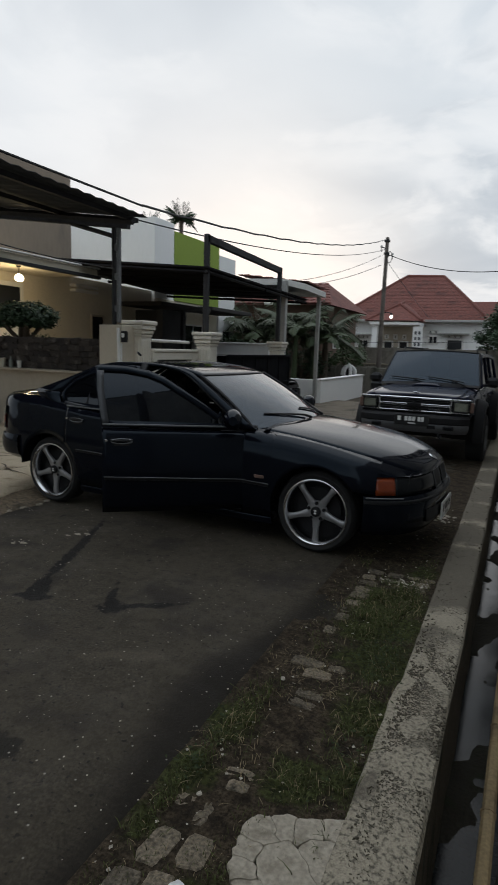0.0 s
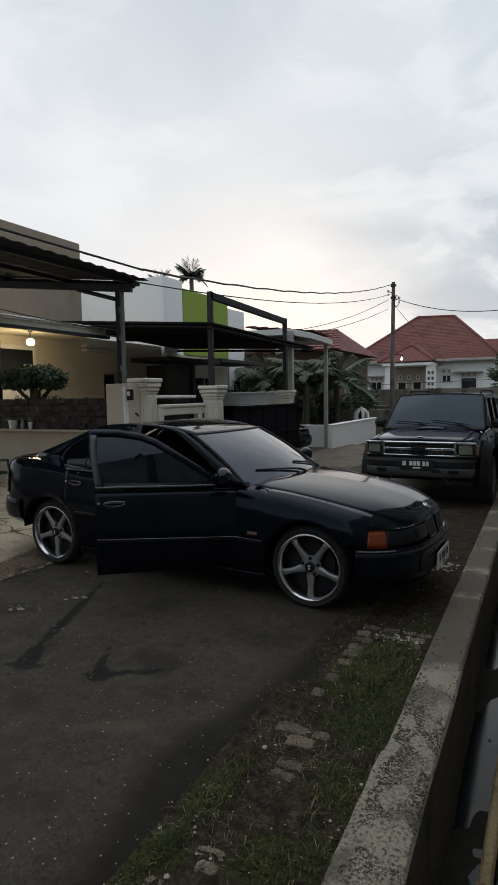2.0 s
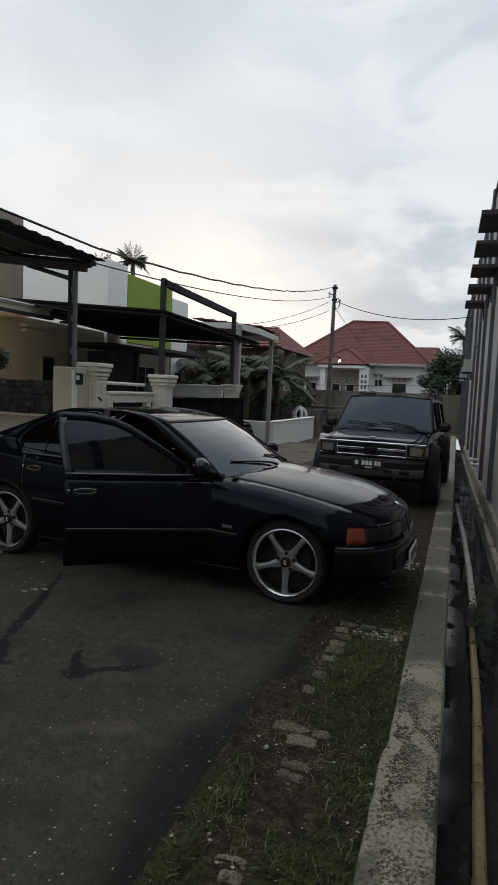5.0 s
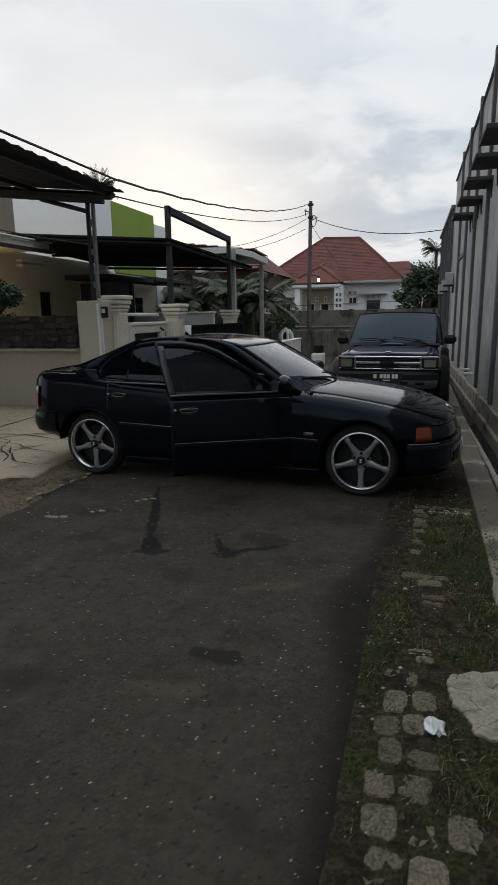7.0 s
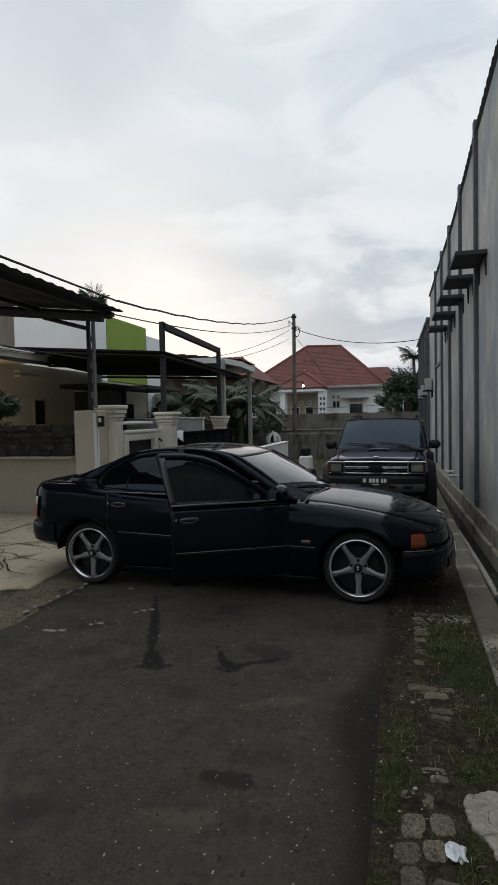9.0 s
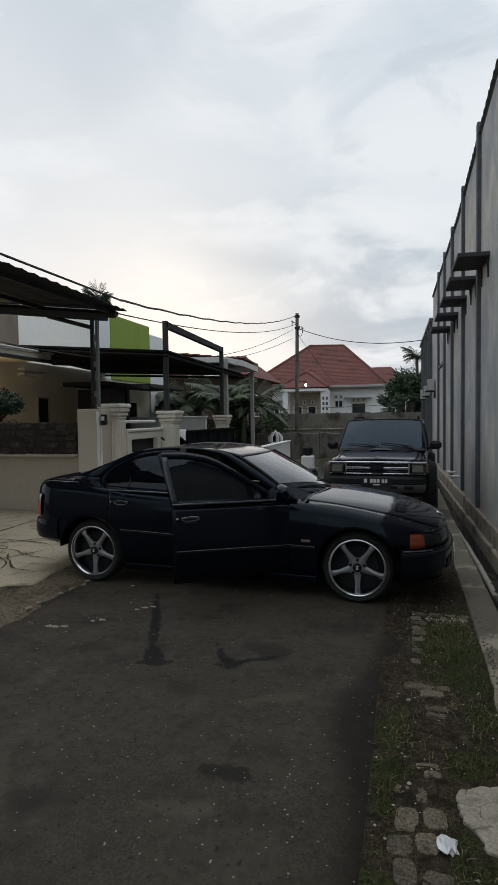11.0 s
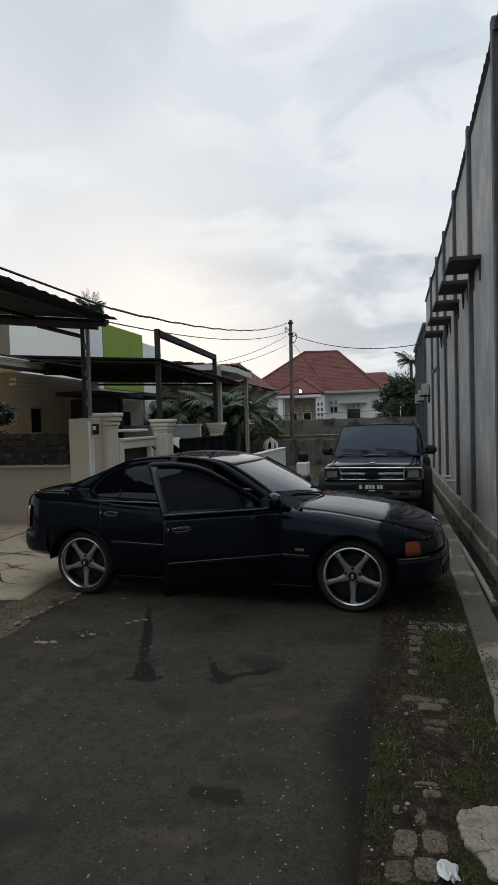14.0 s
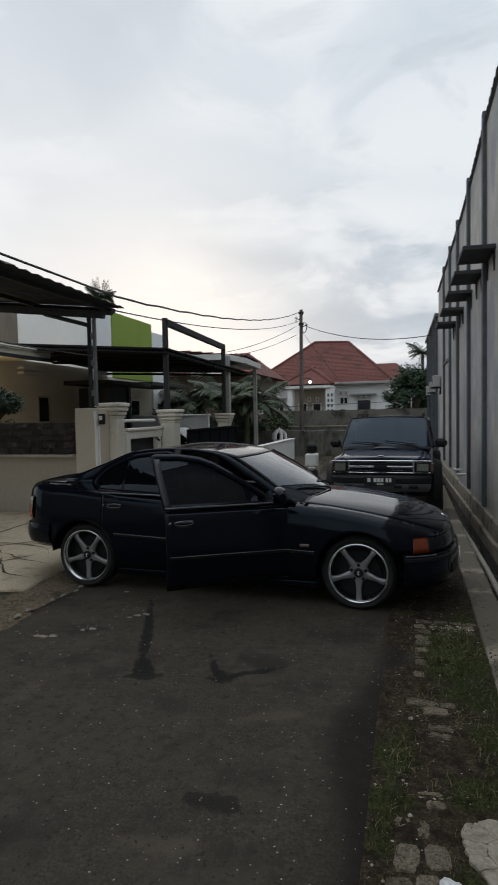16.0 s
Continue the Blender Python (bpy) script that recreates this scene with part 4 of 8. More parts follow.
def scatter_grit():
    rng = random.Random(21)
    spots = []
    for _ in range(900):
        x, y = rng.uniform(-2.5, 0.55), rng.uniform(0.8, 6.0)
        spots.append((x, y, road_z(x, y) + 0.002, rng.choice((0.0015, 0.002, 0.002, 0.003, 0.003, 0.004, 0.006))))
    for cx, cy, n in ((-2.2, 4.15, 14), (-1.85, 4.32, 10), (-1.6, 4.74, 10), (-2.5, 4.6, 20), (-2.6, 4.3, 20), (-2.62, 5.0, 20), (0.55, 3.3, 12), (0.58, 3.9, 8), (0.5, 2.5, 6)):
        for _ in range(n):
            x, y = rng.gauss(cx, 0.12), rng.gauss(cy, 0.07)
            spots.append((x, y, road_z(x, y) + 0.001, rng.choice((0.003, 0.004, 0.005, 0.008))))
    pebbles("grit", spots, rng, grit_mat, "pale grit and mortar crumbs scattered on the road", "grit")
    spots = []
    for _ in range(230):
        x, y = rng.uniform(0.5, 1.13), rng.uniform(1.4, 6.5)
        spots.append((x, y, verge_z(x, y) + 0.003, rng.choice((0.003, 0.004, 0.006, 0.010))))
    for _ in range(60):
        x, y = rng.gauss(0.98, 0.08), rng.gauss(4.92, 0.04)
        spots.append((x, y, verge_z(x, y) + 0.006, rng.choice((0.008, 0.012, 0.016))))
    for _ in range(30):
        x, y = rng.gauss(1.0, 0.09), rng.gauss(6.9, 0.25)
        spots.append((x, y, verge_z(x, y) + 0.006, rng.choice((0.012, 0.02, 0.03))))
    pebbles("gravel", spots, rng, grit_mat, "pale stones and crumbs scattered over the verge", "gravel")
    spots = []
    while len(spots) < 3600:
        x, y = rng.gauss(1.285, 0.07), rng.gauss(3.5, 0.46)
        if rng.random() < 0.14:
            x, y = rng.uniform(1.18, 1.385), rng.uniform(1.6, 9.0)
        if 1.175 < x < 1.388 and y > 1.6 and noise.noise((x * 9, y * 5, 4)) > -0.16:
            h = fall(y) + 0.006 * noise.noise((y * 0.9, 4, 4))
            spots.append((x, y, 0.030 + h + 0.004 * noise.noise((y * 8, 5, 1)), rng.choice((0.0015, 0.0020, 0.0026, 0.0036))))
    flakes("moss", spots, rng, moss_mat, "dark dried moss flakes crusted on the kerb", "moss")
    for x, y, r in ((0.655, 3.46, 0.013), (0.655, 2.66, 0.010), (0.60, 2.95, 0.006), (0.56, 2.28, 0.007)):
        p = Shape()
        ring = [[(x + r * c * (1 + rng.uniform(-0.2, 0.2)) * math.cos(a), y + r * c * (1 + rng.uniform(-0.2, 0.2)) * math.sin(a), verge_z(x, y) + h * r) for a in [2 * math.pi * k / 8 for k in range(8)]] for c, h in ((0.7, 0), (1, 0.35), (0.8, 0.8), (0.3, 1.0))]
        p.sheet(ring, closed=True).poly(ring[-1])
        single("pebble", p, grit_mat, "small pale stone lying on the verge", "pebble", "pale stones", smooth=0)


scatter_grit()


# grass: clumps with their own density over the verge
CLUMPS = [(0.95, 4.55, 0.10, 0.20, 1300, 0.075), (0.90, 4.25, 0.08, 0.15, 450, 0.06), (1.05, 3.85, 0.06, 0.22, 300, 0.06), (0.60, 3.12, 0.04, 0.13, 330, 0.075), (0.56, 2.66, 0.035, 0.16, 260, 0.06),
          (0.94, 2.86, 0.07, 0.05, 190, 0.045), (1.06, 3.25, 0.04, 0.20, 260, 0.065), (0.70, 3.80, 0.05, 0.10, 90, 0.04), (1.0, 1.95, 0.08, 0.06, 260, 0.06), (1.06, 5.2, 0.05, 0.3, 90, 0.05),
          (0.86, 2.45, 0.025, 0.12, 80, 0.04), (0.53, 2.1, 0.03, 0.2, 60, 0.05), (0.66, 5.15, 0.02, 0.05, 20, 0.09), (0.86, 2.1, 0.04, 0.1, 160, 0.055), (1.09, 2.95, 0.025, 0.15, 160, 0.07), (-3.25, 4.75, 0.22, 0.12, 650, 0.05), (-3.55, 4.45, 0.2, 0.12, 400, 0.05), (-2.85, 4.9, 0.10, 0.06, 130, 0.035), (-2.75, 4.5, 0.14, 0.2, 90, 0.03),
          (-1.9, 19.6, 0.45, 1.3, 700, 0.30), (-2.2, 23.5, 0.5, 1.6, 700, 0.35), (-2.4, 29.0, 0.9, 2.0, 700, 0.45)]


def build_grass():
    rng = random.Random(5)
    green, dry = Shape(), Shape()

    def blade(s, x, y, z, h, w, lean, az):
        dx, dy = math.cos(az), math.sin(az)
        px, py = -dy * w, dx * w
        rows = []
        for t, ww in ((0, 1.0), (0.4, 0.9), (0.75, 0.55)):
            b = lean * t * t
            rows.append([(x + dx * b * h - px * ww, y + dy * b * h - py * ww, z + h * t * (1 - 0.25 * lean * t)), (x + dx * b * h + px * ww, y + dy * b * h + py * ww, z + h * t * (1 - 0.25 * lean * t))])
        o = len(s.v)
        s.sheet(rows)
        s.v.append((x + dx * lean * h, y + dy * lean * h, z + h * (1 - 0.3 * lean)))
        s.f.append((o + 4, o + 5, o + 6))
        s.m.append(0)

    for cx, cy, sx, sy, n, h in CLUMPS:
        for _ in range(int(n * (3.4 if cy < 12 else 2.4))):
            x, y = rng.gauss(cx, sx), rng.gauss(cy, sy)
            if x > 1.15 or (x < 0.49 and x > -2.6 and y < 12):
                continue
            thin = noise.noise((x * 7, y * 7, 3)) + 0.5 * noise.noise((x * 19, y * 19, 8))
            if cy < 12 and thin < rng.uniform(-0.45, 0.25):
                continue
            s = dry if rng.random() < (0.05 if thin > 0.15 else 0.14) else green
            blade(s, x, y, verge_z(x, y) if x > 0 else fall(y), h * rng.uniform(0.12, 0.8) * (1 + 0.5 * noise.noise((x * 9, y * 9, 1))), rng.uniform(0.0009, 0.0024), rng.uniform(0.2, 1.5), rng.uniform(0, 6.28))
    for _ in range(6500):
        x, y = rng.uniform(0.5, 1.14), rng.uniform(1.3, 8.0)
        if noise.noise((x * 4, y * 4, 9)) > 0.08:
            blade(green if rng.random() < 0.6 else dry, x, y, verge_z(x, y), rng.uniform(0.008, 0.028), rng.uniform(0.0008, 0.0018), rng.uniform(0.3, 1.4), rng.uniform(0, 6.28))
    for cx, cy, n in ((0.70, 3.60, 90), (0.95, 3.45, 40), (1.0, 3.35, 30), (0.62, 3.0, 40), (0.7, 2.8, 20)):
        for _ in range(n):
            x, y = rng.gauss(cx, 0.09), rng.gauss(cy, 0.09)
            if 0.5 < x < 1.14:
                blade(dry, x, y, verge_z(x, y) + 0.004, rng.uniform(0.015, 0.040), rng.uniform(0.0008, 0.0015), rng.uniform(1.2, 2.2), rng.uniform(0, 6.28))
    single("grass", green, grass_mat, "short green grass growing in tufts on the verge", "grass", kind="stuff", smooth=0)
    single("dry_grass", dry, straw_mat, "dry straw-coloured stalks among the grass", "grass", kind="stuff", smooth=0)
    # low leafy weeds
    w = Shape()
    for cx, cy, sx, sy, n in ((1.06, 3.95, 0.05, 0.16, 150), (1.07, 3.05, 0.04, 0.1, 60), (0.58, 2.75, 0.03, 0.05, 60), (1.06, 5.3, 0.05, 0.3, 60), (1.02, 3.8, 0.07, 0.15, 160), (0.56, 3.0, 0.04, 0.12, 60)):
        for _ in range(n):
            x, y = rng.gauss(cx, sx), rng.gauss(cy, sy)
            z = verge_z(x, y) + rng.uniform(0.01, 0.06)
            a, r, tip = rng.uniform(0, 6.28), rng.uniform(0.004, 0.011), rng.uniform(-0.5, 0.5)
            d, q = Vector((math.cos(a), math.sin(a), tip)), Vector((-math.sin(a), math.cos(a), 0.2))
            p = Vector((x, y, z))
            w.add([p, p + d * r + q * r * 0.5, p + d * r * 2, p + d * r - q * r * 0.5], [(0, 1, 2, 3)])
    # ferny growth between the pole's end and the plinth
    for _ in range(700):
        x, y = rng.gauss(1.70, 0.05), rng.gauss(6.75, 0.30)
        z = -0.50 + abs(rng.gauss(0, 0.13))
        a, r, tip = rng.uniform(0, 6.28), rng.uniform(0.012, 0.028), rng.uniform(-0.6, 0.5)
        d, q, p = Vector((math.cos(a), math.sin(a), tip)), Vector((-math.sin(a), math.cos(a), 0.2)), Vector((x, y, z))
        w.add([p, p + d * r + q * r * 0.4, p + d * r * 2, p + d * r - q * r * 0.4], [(0, 1, 2, 3)])
    single("weeds", w, weed_mat, "small broad-leaved weeds along the kerb", "weed", kind="stuff", smooth=0)


grass_mat = material("grass_blade", (0.068, 0.078, 0.026), 0.8, 0, 0.55, 14, 60, 0.0, second=(0.040, 0.036, 0.018), spots=0.52, spec=0.2)
weed_mat = material("weed_leaf", (0.032, 0.046, 0.017), 0.75, 0, 0.45, 9, 40, 0.0, second=(0.020, 0.028, 0.010), spots=0.5, spec=0.2)
straw_mat = material("dry_straw", (0.23, 0.18, 0.10), 0.8, 0, 0.3, 6, 40, 0.0)
build_grass()


def build_pole_in_drain():
    s = Shape().tube([(1.555, 1.0, -0.53), (1.57, 2.6, -0.525), (1.60, 4.2, -0.53), (1.625, 5.4, -0.53), (1.62, 6.8, -0.54)], [0.034, 0.033, 0.032, 0.03, 0.028], 10)
    for y in (1.7, 2.4, 3.05, 3.7, 4.4, 5.0, 5.7, 6.4):
        x = table([(1.0, 1.555), (2.6, 1.57), (4.2, 1.60), (5.4, 1.625), (6.8, 1.62)])(y)
        s.tube([(x, y - 0.008, -0.53), (x, y + 0.008, -0.53)], 0.037, 10)
    single("bamboo_pole", s, wood, "weathered bamboo pole lying in the open drain", "pole")


build_pole_in_drain()


def build_drain_pipe():
    pts = [(1.63, 7.05, -0.41), (1.622, 7.7, -0.41), (1.610, 8.5, -0.41), (1.575, 10.0, -0.42), (1.51, 11.6, -0.42), (1.46, 13.0, -0.43)]
    s = Shape().tube(pts, [0.034, 0.034, 0.033, 0.033, 0.032, 0.032], 10)
    for x, y, z in pts[1:5]:
        s.tube([(x, y - 0.03, z), (x, y + 0.03, z)], 0.040, 10)
    single("drain_pipe", s, pipe_pale, "pale dusty pipe lying along the open drain", "pipe")
    # short props that carry it over the bed
    for x, y, z in ((1.628, 7.2, -0.41), (1.605, 8.7, -0.41), (1.575, 10.0, -0.42), (1.48, 12.5, -0.425)):
        single("prop_stone", Shape().box((x, y, (z - 0.72) / 2), (0.09, 0.11, abs(z + 0.72) - 0.06), 0.02), concrete, "rough stone propping the drain pipe", "stone", "prop stones")


pipe_pale = material("dusty_pale_pipe", (0.42, 0.39, 0.33), 0.8, 0, 0.2, 5, 60, 0.3, 0.003, second=(0.22, 0.20, 0.16), spots=0.5)
build_drain_pipe()


# ---------- the warehouse wall beside the lane ----------
wall_top = table([(-6, 7.2), (9.8, 7.0), (12.0, 6.85), (17.0, 6.55), (26.0, 6.55), (40, 6.4)])
WALL_END = 26.2
TURN = Matrix.Rotation(math.atan(0.018), 3, "Z")


def wall_block(s, y0, y1, out0, out1, z0, z1, bev=0.01):
    """A block that follows the wall's line; out is how far it stands proud."""
    a, b = (y0 + y1) / 2, (out0 + out1) / 2
    s.box((wall_x(a) - b, a, (z0 + z1) / 2), (abs(out1 - out0), y1 - y0, z1 - z0), bev, TURN)


def build_warehouse():
    root = thing("warehouse", pose(0, 0, -0.7), "tall grey-blue warehouse wall with piers and sunshades", "warehouse")
    lift = Matrix.Translation((0, 0, 0.7))

    def add(name, s, m, label="", smooth=0):
        return part(name, s.moved(lift), m, root, label, smooth)

    piers = [-4.4, -1.7, 1.0, 3.7, 6.4, 9.14, 11.97, 14.6, 17.28, 19.9, 22.6]
    bays = list(zip(piers, piers[1:] + [WALL_END]))
    for y0, y1 in bays:
        # each bay: a wall sheet whose top follows the roof edge
        s = Shape()
        v = []
        for y in (y0, y1):
            x = wall_x(y)
            v += [(x, y, -0.8), (x + 0.2, y, -0.8), (x + 0.2, y, wall_top(y)), (x, y, wall_top(y))]
        s.add(v, [(0, 3, 7, 4), (3, 2, 6, 7), (1, 5, 6, 2), (0, 1, 2, 3), (4, 7, 6, 5)])
        add("wall_panel", s, warehouse)
    for y in piers:
        s = Shape()
        wall_block(s, y - 0.085, y + 0.085, -0.05, 0.075, -0.12, wall_top(y) + 0.24, 0.012)
        add("pier", s, pier_mat)
    for k in range(12):
        y0 = -6 + k * 2.7
        s = Shape()
        z = -0.08 + fall(y0 + 1.3)
        wall_block(s, y0 + 0.005, y0 + 2.695, -0.05, 0.06, -0.8, z, 0.012)
        add("plinth", s, plinth_mat, "stained concrete plinth" if k == 0 else "")
        s = Shape()
        wall_block(s, y0 + 0.005, y0 + 2.695, 0.05, 0.125, -0.8, z - 0.30, 0.012)
        add("footing", s, plinth_mat)
    for k, y in enumerate((10.8, 12.4, 14.1, 15.95, 17.95)):
        z = 4.36 - 0.032 * (y - 10.8)
        s = Shape()
        wall_block(s, y, y + 1.05, -0.02, 0.52, z, z + 0.075, 0.008)
        sh = add("sunshade", s, shade_mat, "thin dark cantilevered sunshade")
        for yy in (y + 0.12, y + 0.92):
            x = wall_x(yy)
            part("bracket", Shape().tube([(x, yy, z - 0.34), (x - 0.02, yy, z - 0.02)], 0.025, 6).moved(lift), steel_dark, sh, smooth=0)
    # darker recessed louvre strips under two of the shades
    s = Shape()
    wall_block(s, 19.99, 22.5, -0.02, 0.05, 3.30, 3.42, 0.01)
    add("rail", s, pier_mat, "horizontal concrete band")
    # roof sheet edge, lapped and uneven
    s = Shape()
    rows = [[], []]
    y = -6.0
    while y < WALL_END:
        h = wall_top(y) + 0.03 + 0.026 * math.cos(y * 2 * math.pi / 0.26) + 0.01 * noise.noise((y, 0, 0))
        rows[0].append((wall_x(y) - 0.06, y, h))
        rows[1].append((wall_x(y) + 1.6, y, h + 0.2))
        y += 0.065
    s.sheet(rows)
    thicken(add("roof_edge", s, steel_grey, "corrugated metal roof edge", 60), 0.006)
    # the closing body behind the wall
    s = Shape()
    wall_block(s, -6, WALL_END, -6.0, -0.22, -0.8, 6.3, 0)
    add("building_body", s, warehouse)

    far = thing("store_building", pose(0, 0, 0), "further grey store building with outdoor air units", "building")
    s = Shape()
    wall_block(s, WALL_END + 0.1, 36.5, -4.0, 0.02, -0.6, 5.6, 0.02)
    part("wall", s, warehouse, far, smooth=0)
    for y in (26.5, 28.4, 30.4, 32.6, 35.0):
        s = Shape()
        wall_block(s, y, y + 0.16, 0.0, 0.12, -0.6, 5.7, 0.01)
        part("pier", s, pier_mat, far, smooth=0)
    s = Shape()
    wall_block(s, WALL_END + 0.1, 36.6, -0.5, 0.16, 5.6, 5.75, 0.02)
    part("gutter", s, steel_grey, far, "metal roof gutter", smooth=0)
    for y, z in ((24.6, 2.62), (27.6, 2.5), (31.0, 2.45)):
        ac = thing("air_conditioner", Matrix.Translation((wall_x(y) - 0.02, y, z)), "white outdoor air unit hung on the warehouse wall", "air conditioner", "outdoor air units")
        part("case", Shape().span((-0.30, 0, 0), (-0.02, 0.70, 0.45), 0.02), trim_grey_ac, ac)
        part("fan_grille", Shape().lathe([(0.0, -0.306), (0.16, -0.306), (0.17, -0.30)], 20, "x").moved(Matrix.Translation((0, 0.29, 0.225))), steel_dark, ac, "dark round fan grille")
        for yy in (0.1, 0.68):
            part("bracket", Shape().span((-0.36, yy - 0.02, -0.05), (0.05, yy + 0.02, -0.005)).span((-0.03, yy - 0.02, -0.3), (0.05, yy + 0.02, -0.01)), steel_dark, ac, smooth=0)


trim_grey_ac = material("weathered_unit_case", (0.42, 0.42, 0.39), 0.6, 0, 0.1, 3, 40, 0.15, 0.003, second=(0.28, 0.27, 0.24), spots=0.5)
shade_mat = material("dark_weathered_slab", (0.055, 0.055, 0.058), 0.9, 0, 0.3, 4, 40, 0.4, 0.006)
build_warehouse()


def drain_posts():
    """Short pale pipes that come out of the wall's foot."""
    for y, h in ((15.6, 0.10), (16.6, 0.12)):
        x = wall_x(y)
        s = Shape().tube([(x + 0.05, y, h), (x - 0.20, y, h)], 0.032, 12).tube([(x - 0.15, y, h), (x - 0.21, y, h)], 0.044, 12)
        single("outlet_pipe", s, trim_white, "short pale outlet pipe at the foot of the wall", "pipe", "short pipes")


drain_posts()


# ---------- the far side of the lane: yard, garden wall, gates, carports, houses ----------
pier_beige = material("beige_pier_paint", (0.56, 0.50, 0.40), 0.85, 0, 0.05, 1.2, 30, 0.2, 0.006, second=(0.45, 0.40, 0.31), spots=0.45)


def build_boundary_wall():
    root = thing("boundary_wall", pose(0, 0, -0.05), "beige garden wall topped with a dark natural stone band", "wall")
    up = Matrix.Translation((0, 0, 0.05))
    s = Shape().span((-14.0, 9.22, -0.05), (-4.88, 9.38, 1.06), 0.008)
    part("wall", s.moved(up), beige_wall, root, smooth=0)
    band = part("stone_band", Shape().span((-14.0, 9.19, 1.07), (-4.90, 9.42, 1.60), 0.0).moved(up), stone_band, root, "dark rough natural stone cladding", smooth=0)
    # the cladding in single stones
    rng = random.Random(2)
    shapes = []
    for k in range(6):
        p = Shape().box((0, 0, 0), (1, 1, 1), 0.10)
        p.v = [(x + rng.uniform(-0.03, 0.03), y + (rng.uniform(-0.25, 0.2) if y < 0 else 0), z + rng.uniform(-0.04, 0.04)) for x, y, z in p.v]
        shapes.append(mesh_of("stone", p, stone_band, 0))
    for row in range(5):
        x = -9.4 + rng.uniform(0, 0.2)
        z = 1.07 + 0.106 * row
        while x < -5.0:
            w = rng.uniform(0.09, 0.26)
            w = min(w, -4.905 - x)
            if w > 0.04:
                ob = new("stone", rng.choice(shapes))
                ob.parent = band
                ob.matrix_basis = Matrix.LocRotScale((x + w / 2, 9.19, z + 0.053 + 0.05 + rng.uniform(-0.015, 0.015)), Euler((0, rng.uniform(-0.22, 0.22), 0)), (w + 0.012, rng.uniform(0.02, 0.07), rng.uniform(0.085, 0.125)))
            x += w
    part("coping", Shape().span((-14.0, 9.185, 1.60), (-4.89, 9.43, 1.615), 0.012).moved(up), stone_band, root, smooth=0)
    s = Shape().span((-4.88, 9.10, -0.05), (-4.42, 9.55, 1.85), 0.012)
    part("pier", s.moved(up), pier_beige, root, "plain beige pier at the wall's end", smooth=0)
    part("conduit", Shape().tube([(-4.455, 9.065, 0.1), (-4.455, 9.065, 1.50), (-4.47, 9.07, 1.80)], 0.026, 10).tube([(-4.405, 9.07, 0.1), (-4.405, 9.07, 1.55)], 0.014, 8).moved(up), white_wall, root, "white conduit pipe")
    mb = part("meter_box", Shape().box((-4.35, 9.075, 1.66), (0.10, 0.08, 0.18), 0.012).moved(up), black_plastic, root, "dark electricity meter box")
    part("meter_glass", Shape().box((-4.35, 9.032, 1.68), (0.06, 0.012, 0.07), 0.012).moved(up), plate_white, mb)


build_boundary_wall()


def gate_pillar(y, x, top, w=0.30):
    z0 = fall(y) - 0.05
    root = thing("gate_pillar", pose(x, y, z0), "cream painted gate pillar with fluting and a stepped cap", "pillar", "gate pillars")
    h = top - z0
    part("shaft", Shape().span((-w / 2, -w / 2, 0), (w / 2, w / 2, h - 0.26), 0.012), gate_cream, root)
    for k in range(4):
        o = -w / 2 + 0.03 + k * 0.066
        part("flute", Shape().span((w / 2 - 0.01, o, 0.3), (w / 2 + 0.014, o + 0.034, h - 0.32), 0.006), gate_cream, root)
        part("flute", Shape().span((o, -w / 2 - 0.014, 0.3), (o + 0.034, -w / 2 + 0.01, h - 0.32), 0.006), gate_cream, root)
    for a, z1, z2 in ((0.018, h - 0.27, h - 0.225), (0.036, h - 0.22, h - 0.155), (0.058, h - 0.15, h - 0.075), (0.078, h - 0.07, h)):
        part("cap_course", Shape().span((-w / 2 - a, -w / 2 - a, z1), (w / 2 + a, w / 2 + a, z2), 0.014), gate_cream, root)
    return root


gate_pillar(9.60, -4.43, 1.94)
gate_pillar(11.5, -4.14, 1.823)
gate_pillar(15.75, -4.335, 1.73)


def cream_gate():
    root = thing("sliding_gate", pose(-4.30, 9.75, fall(10) - 0.02), "cream panelled gate with horizontal rails between its pillars", "gate")
    ln = 1.60
    for z0, z1 in ((0.1, 0.95), (1.02, 1.12), (1.36, 1.50)):
        part("rail", Shape().span((-0.05, 0.02, z0), (0.05, ln, z1), 0.012), gate_cream, root)
    part("moulding", Shape().span((-0.07, 0.02, 1.50), (0.07, ln, 1.56), 0.012), gate_cream, root)
    part("handrail", Shape().tube([(0, 0, 1.70), (0, ln - 0.3, 1.69)], 0.028, 10), trim_white, root, "pale round top rail")
    for y in (0.06, ln - 0.2):
        part("stile", Shape().span((-0.055, y - 0.06, 0.0), (0.055, y + 0.10, 1.5), 0.012), gate_cream, root)
    part("backing", Shape().span((-0.09, 0.05, 1.12), (-0.065, ln - 0.05, 1.36)), steel_dark, root, "dark backing sheet", smooth=0)


cream_gate()


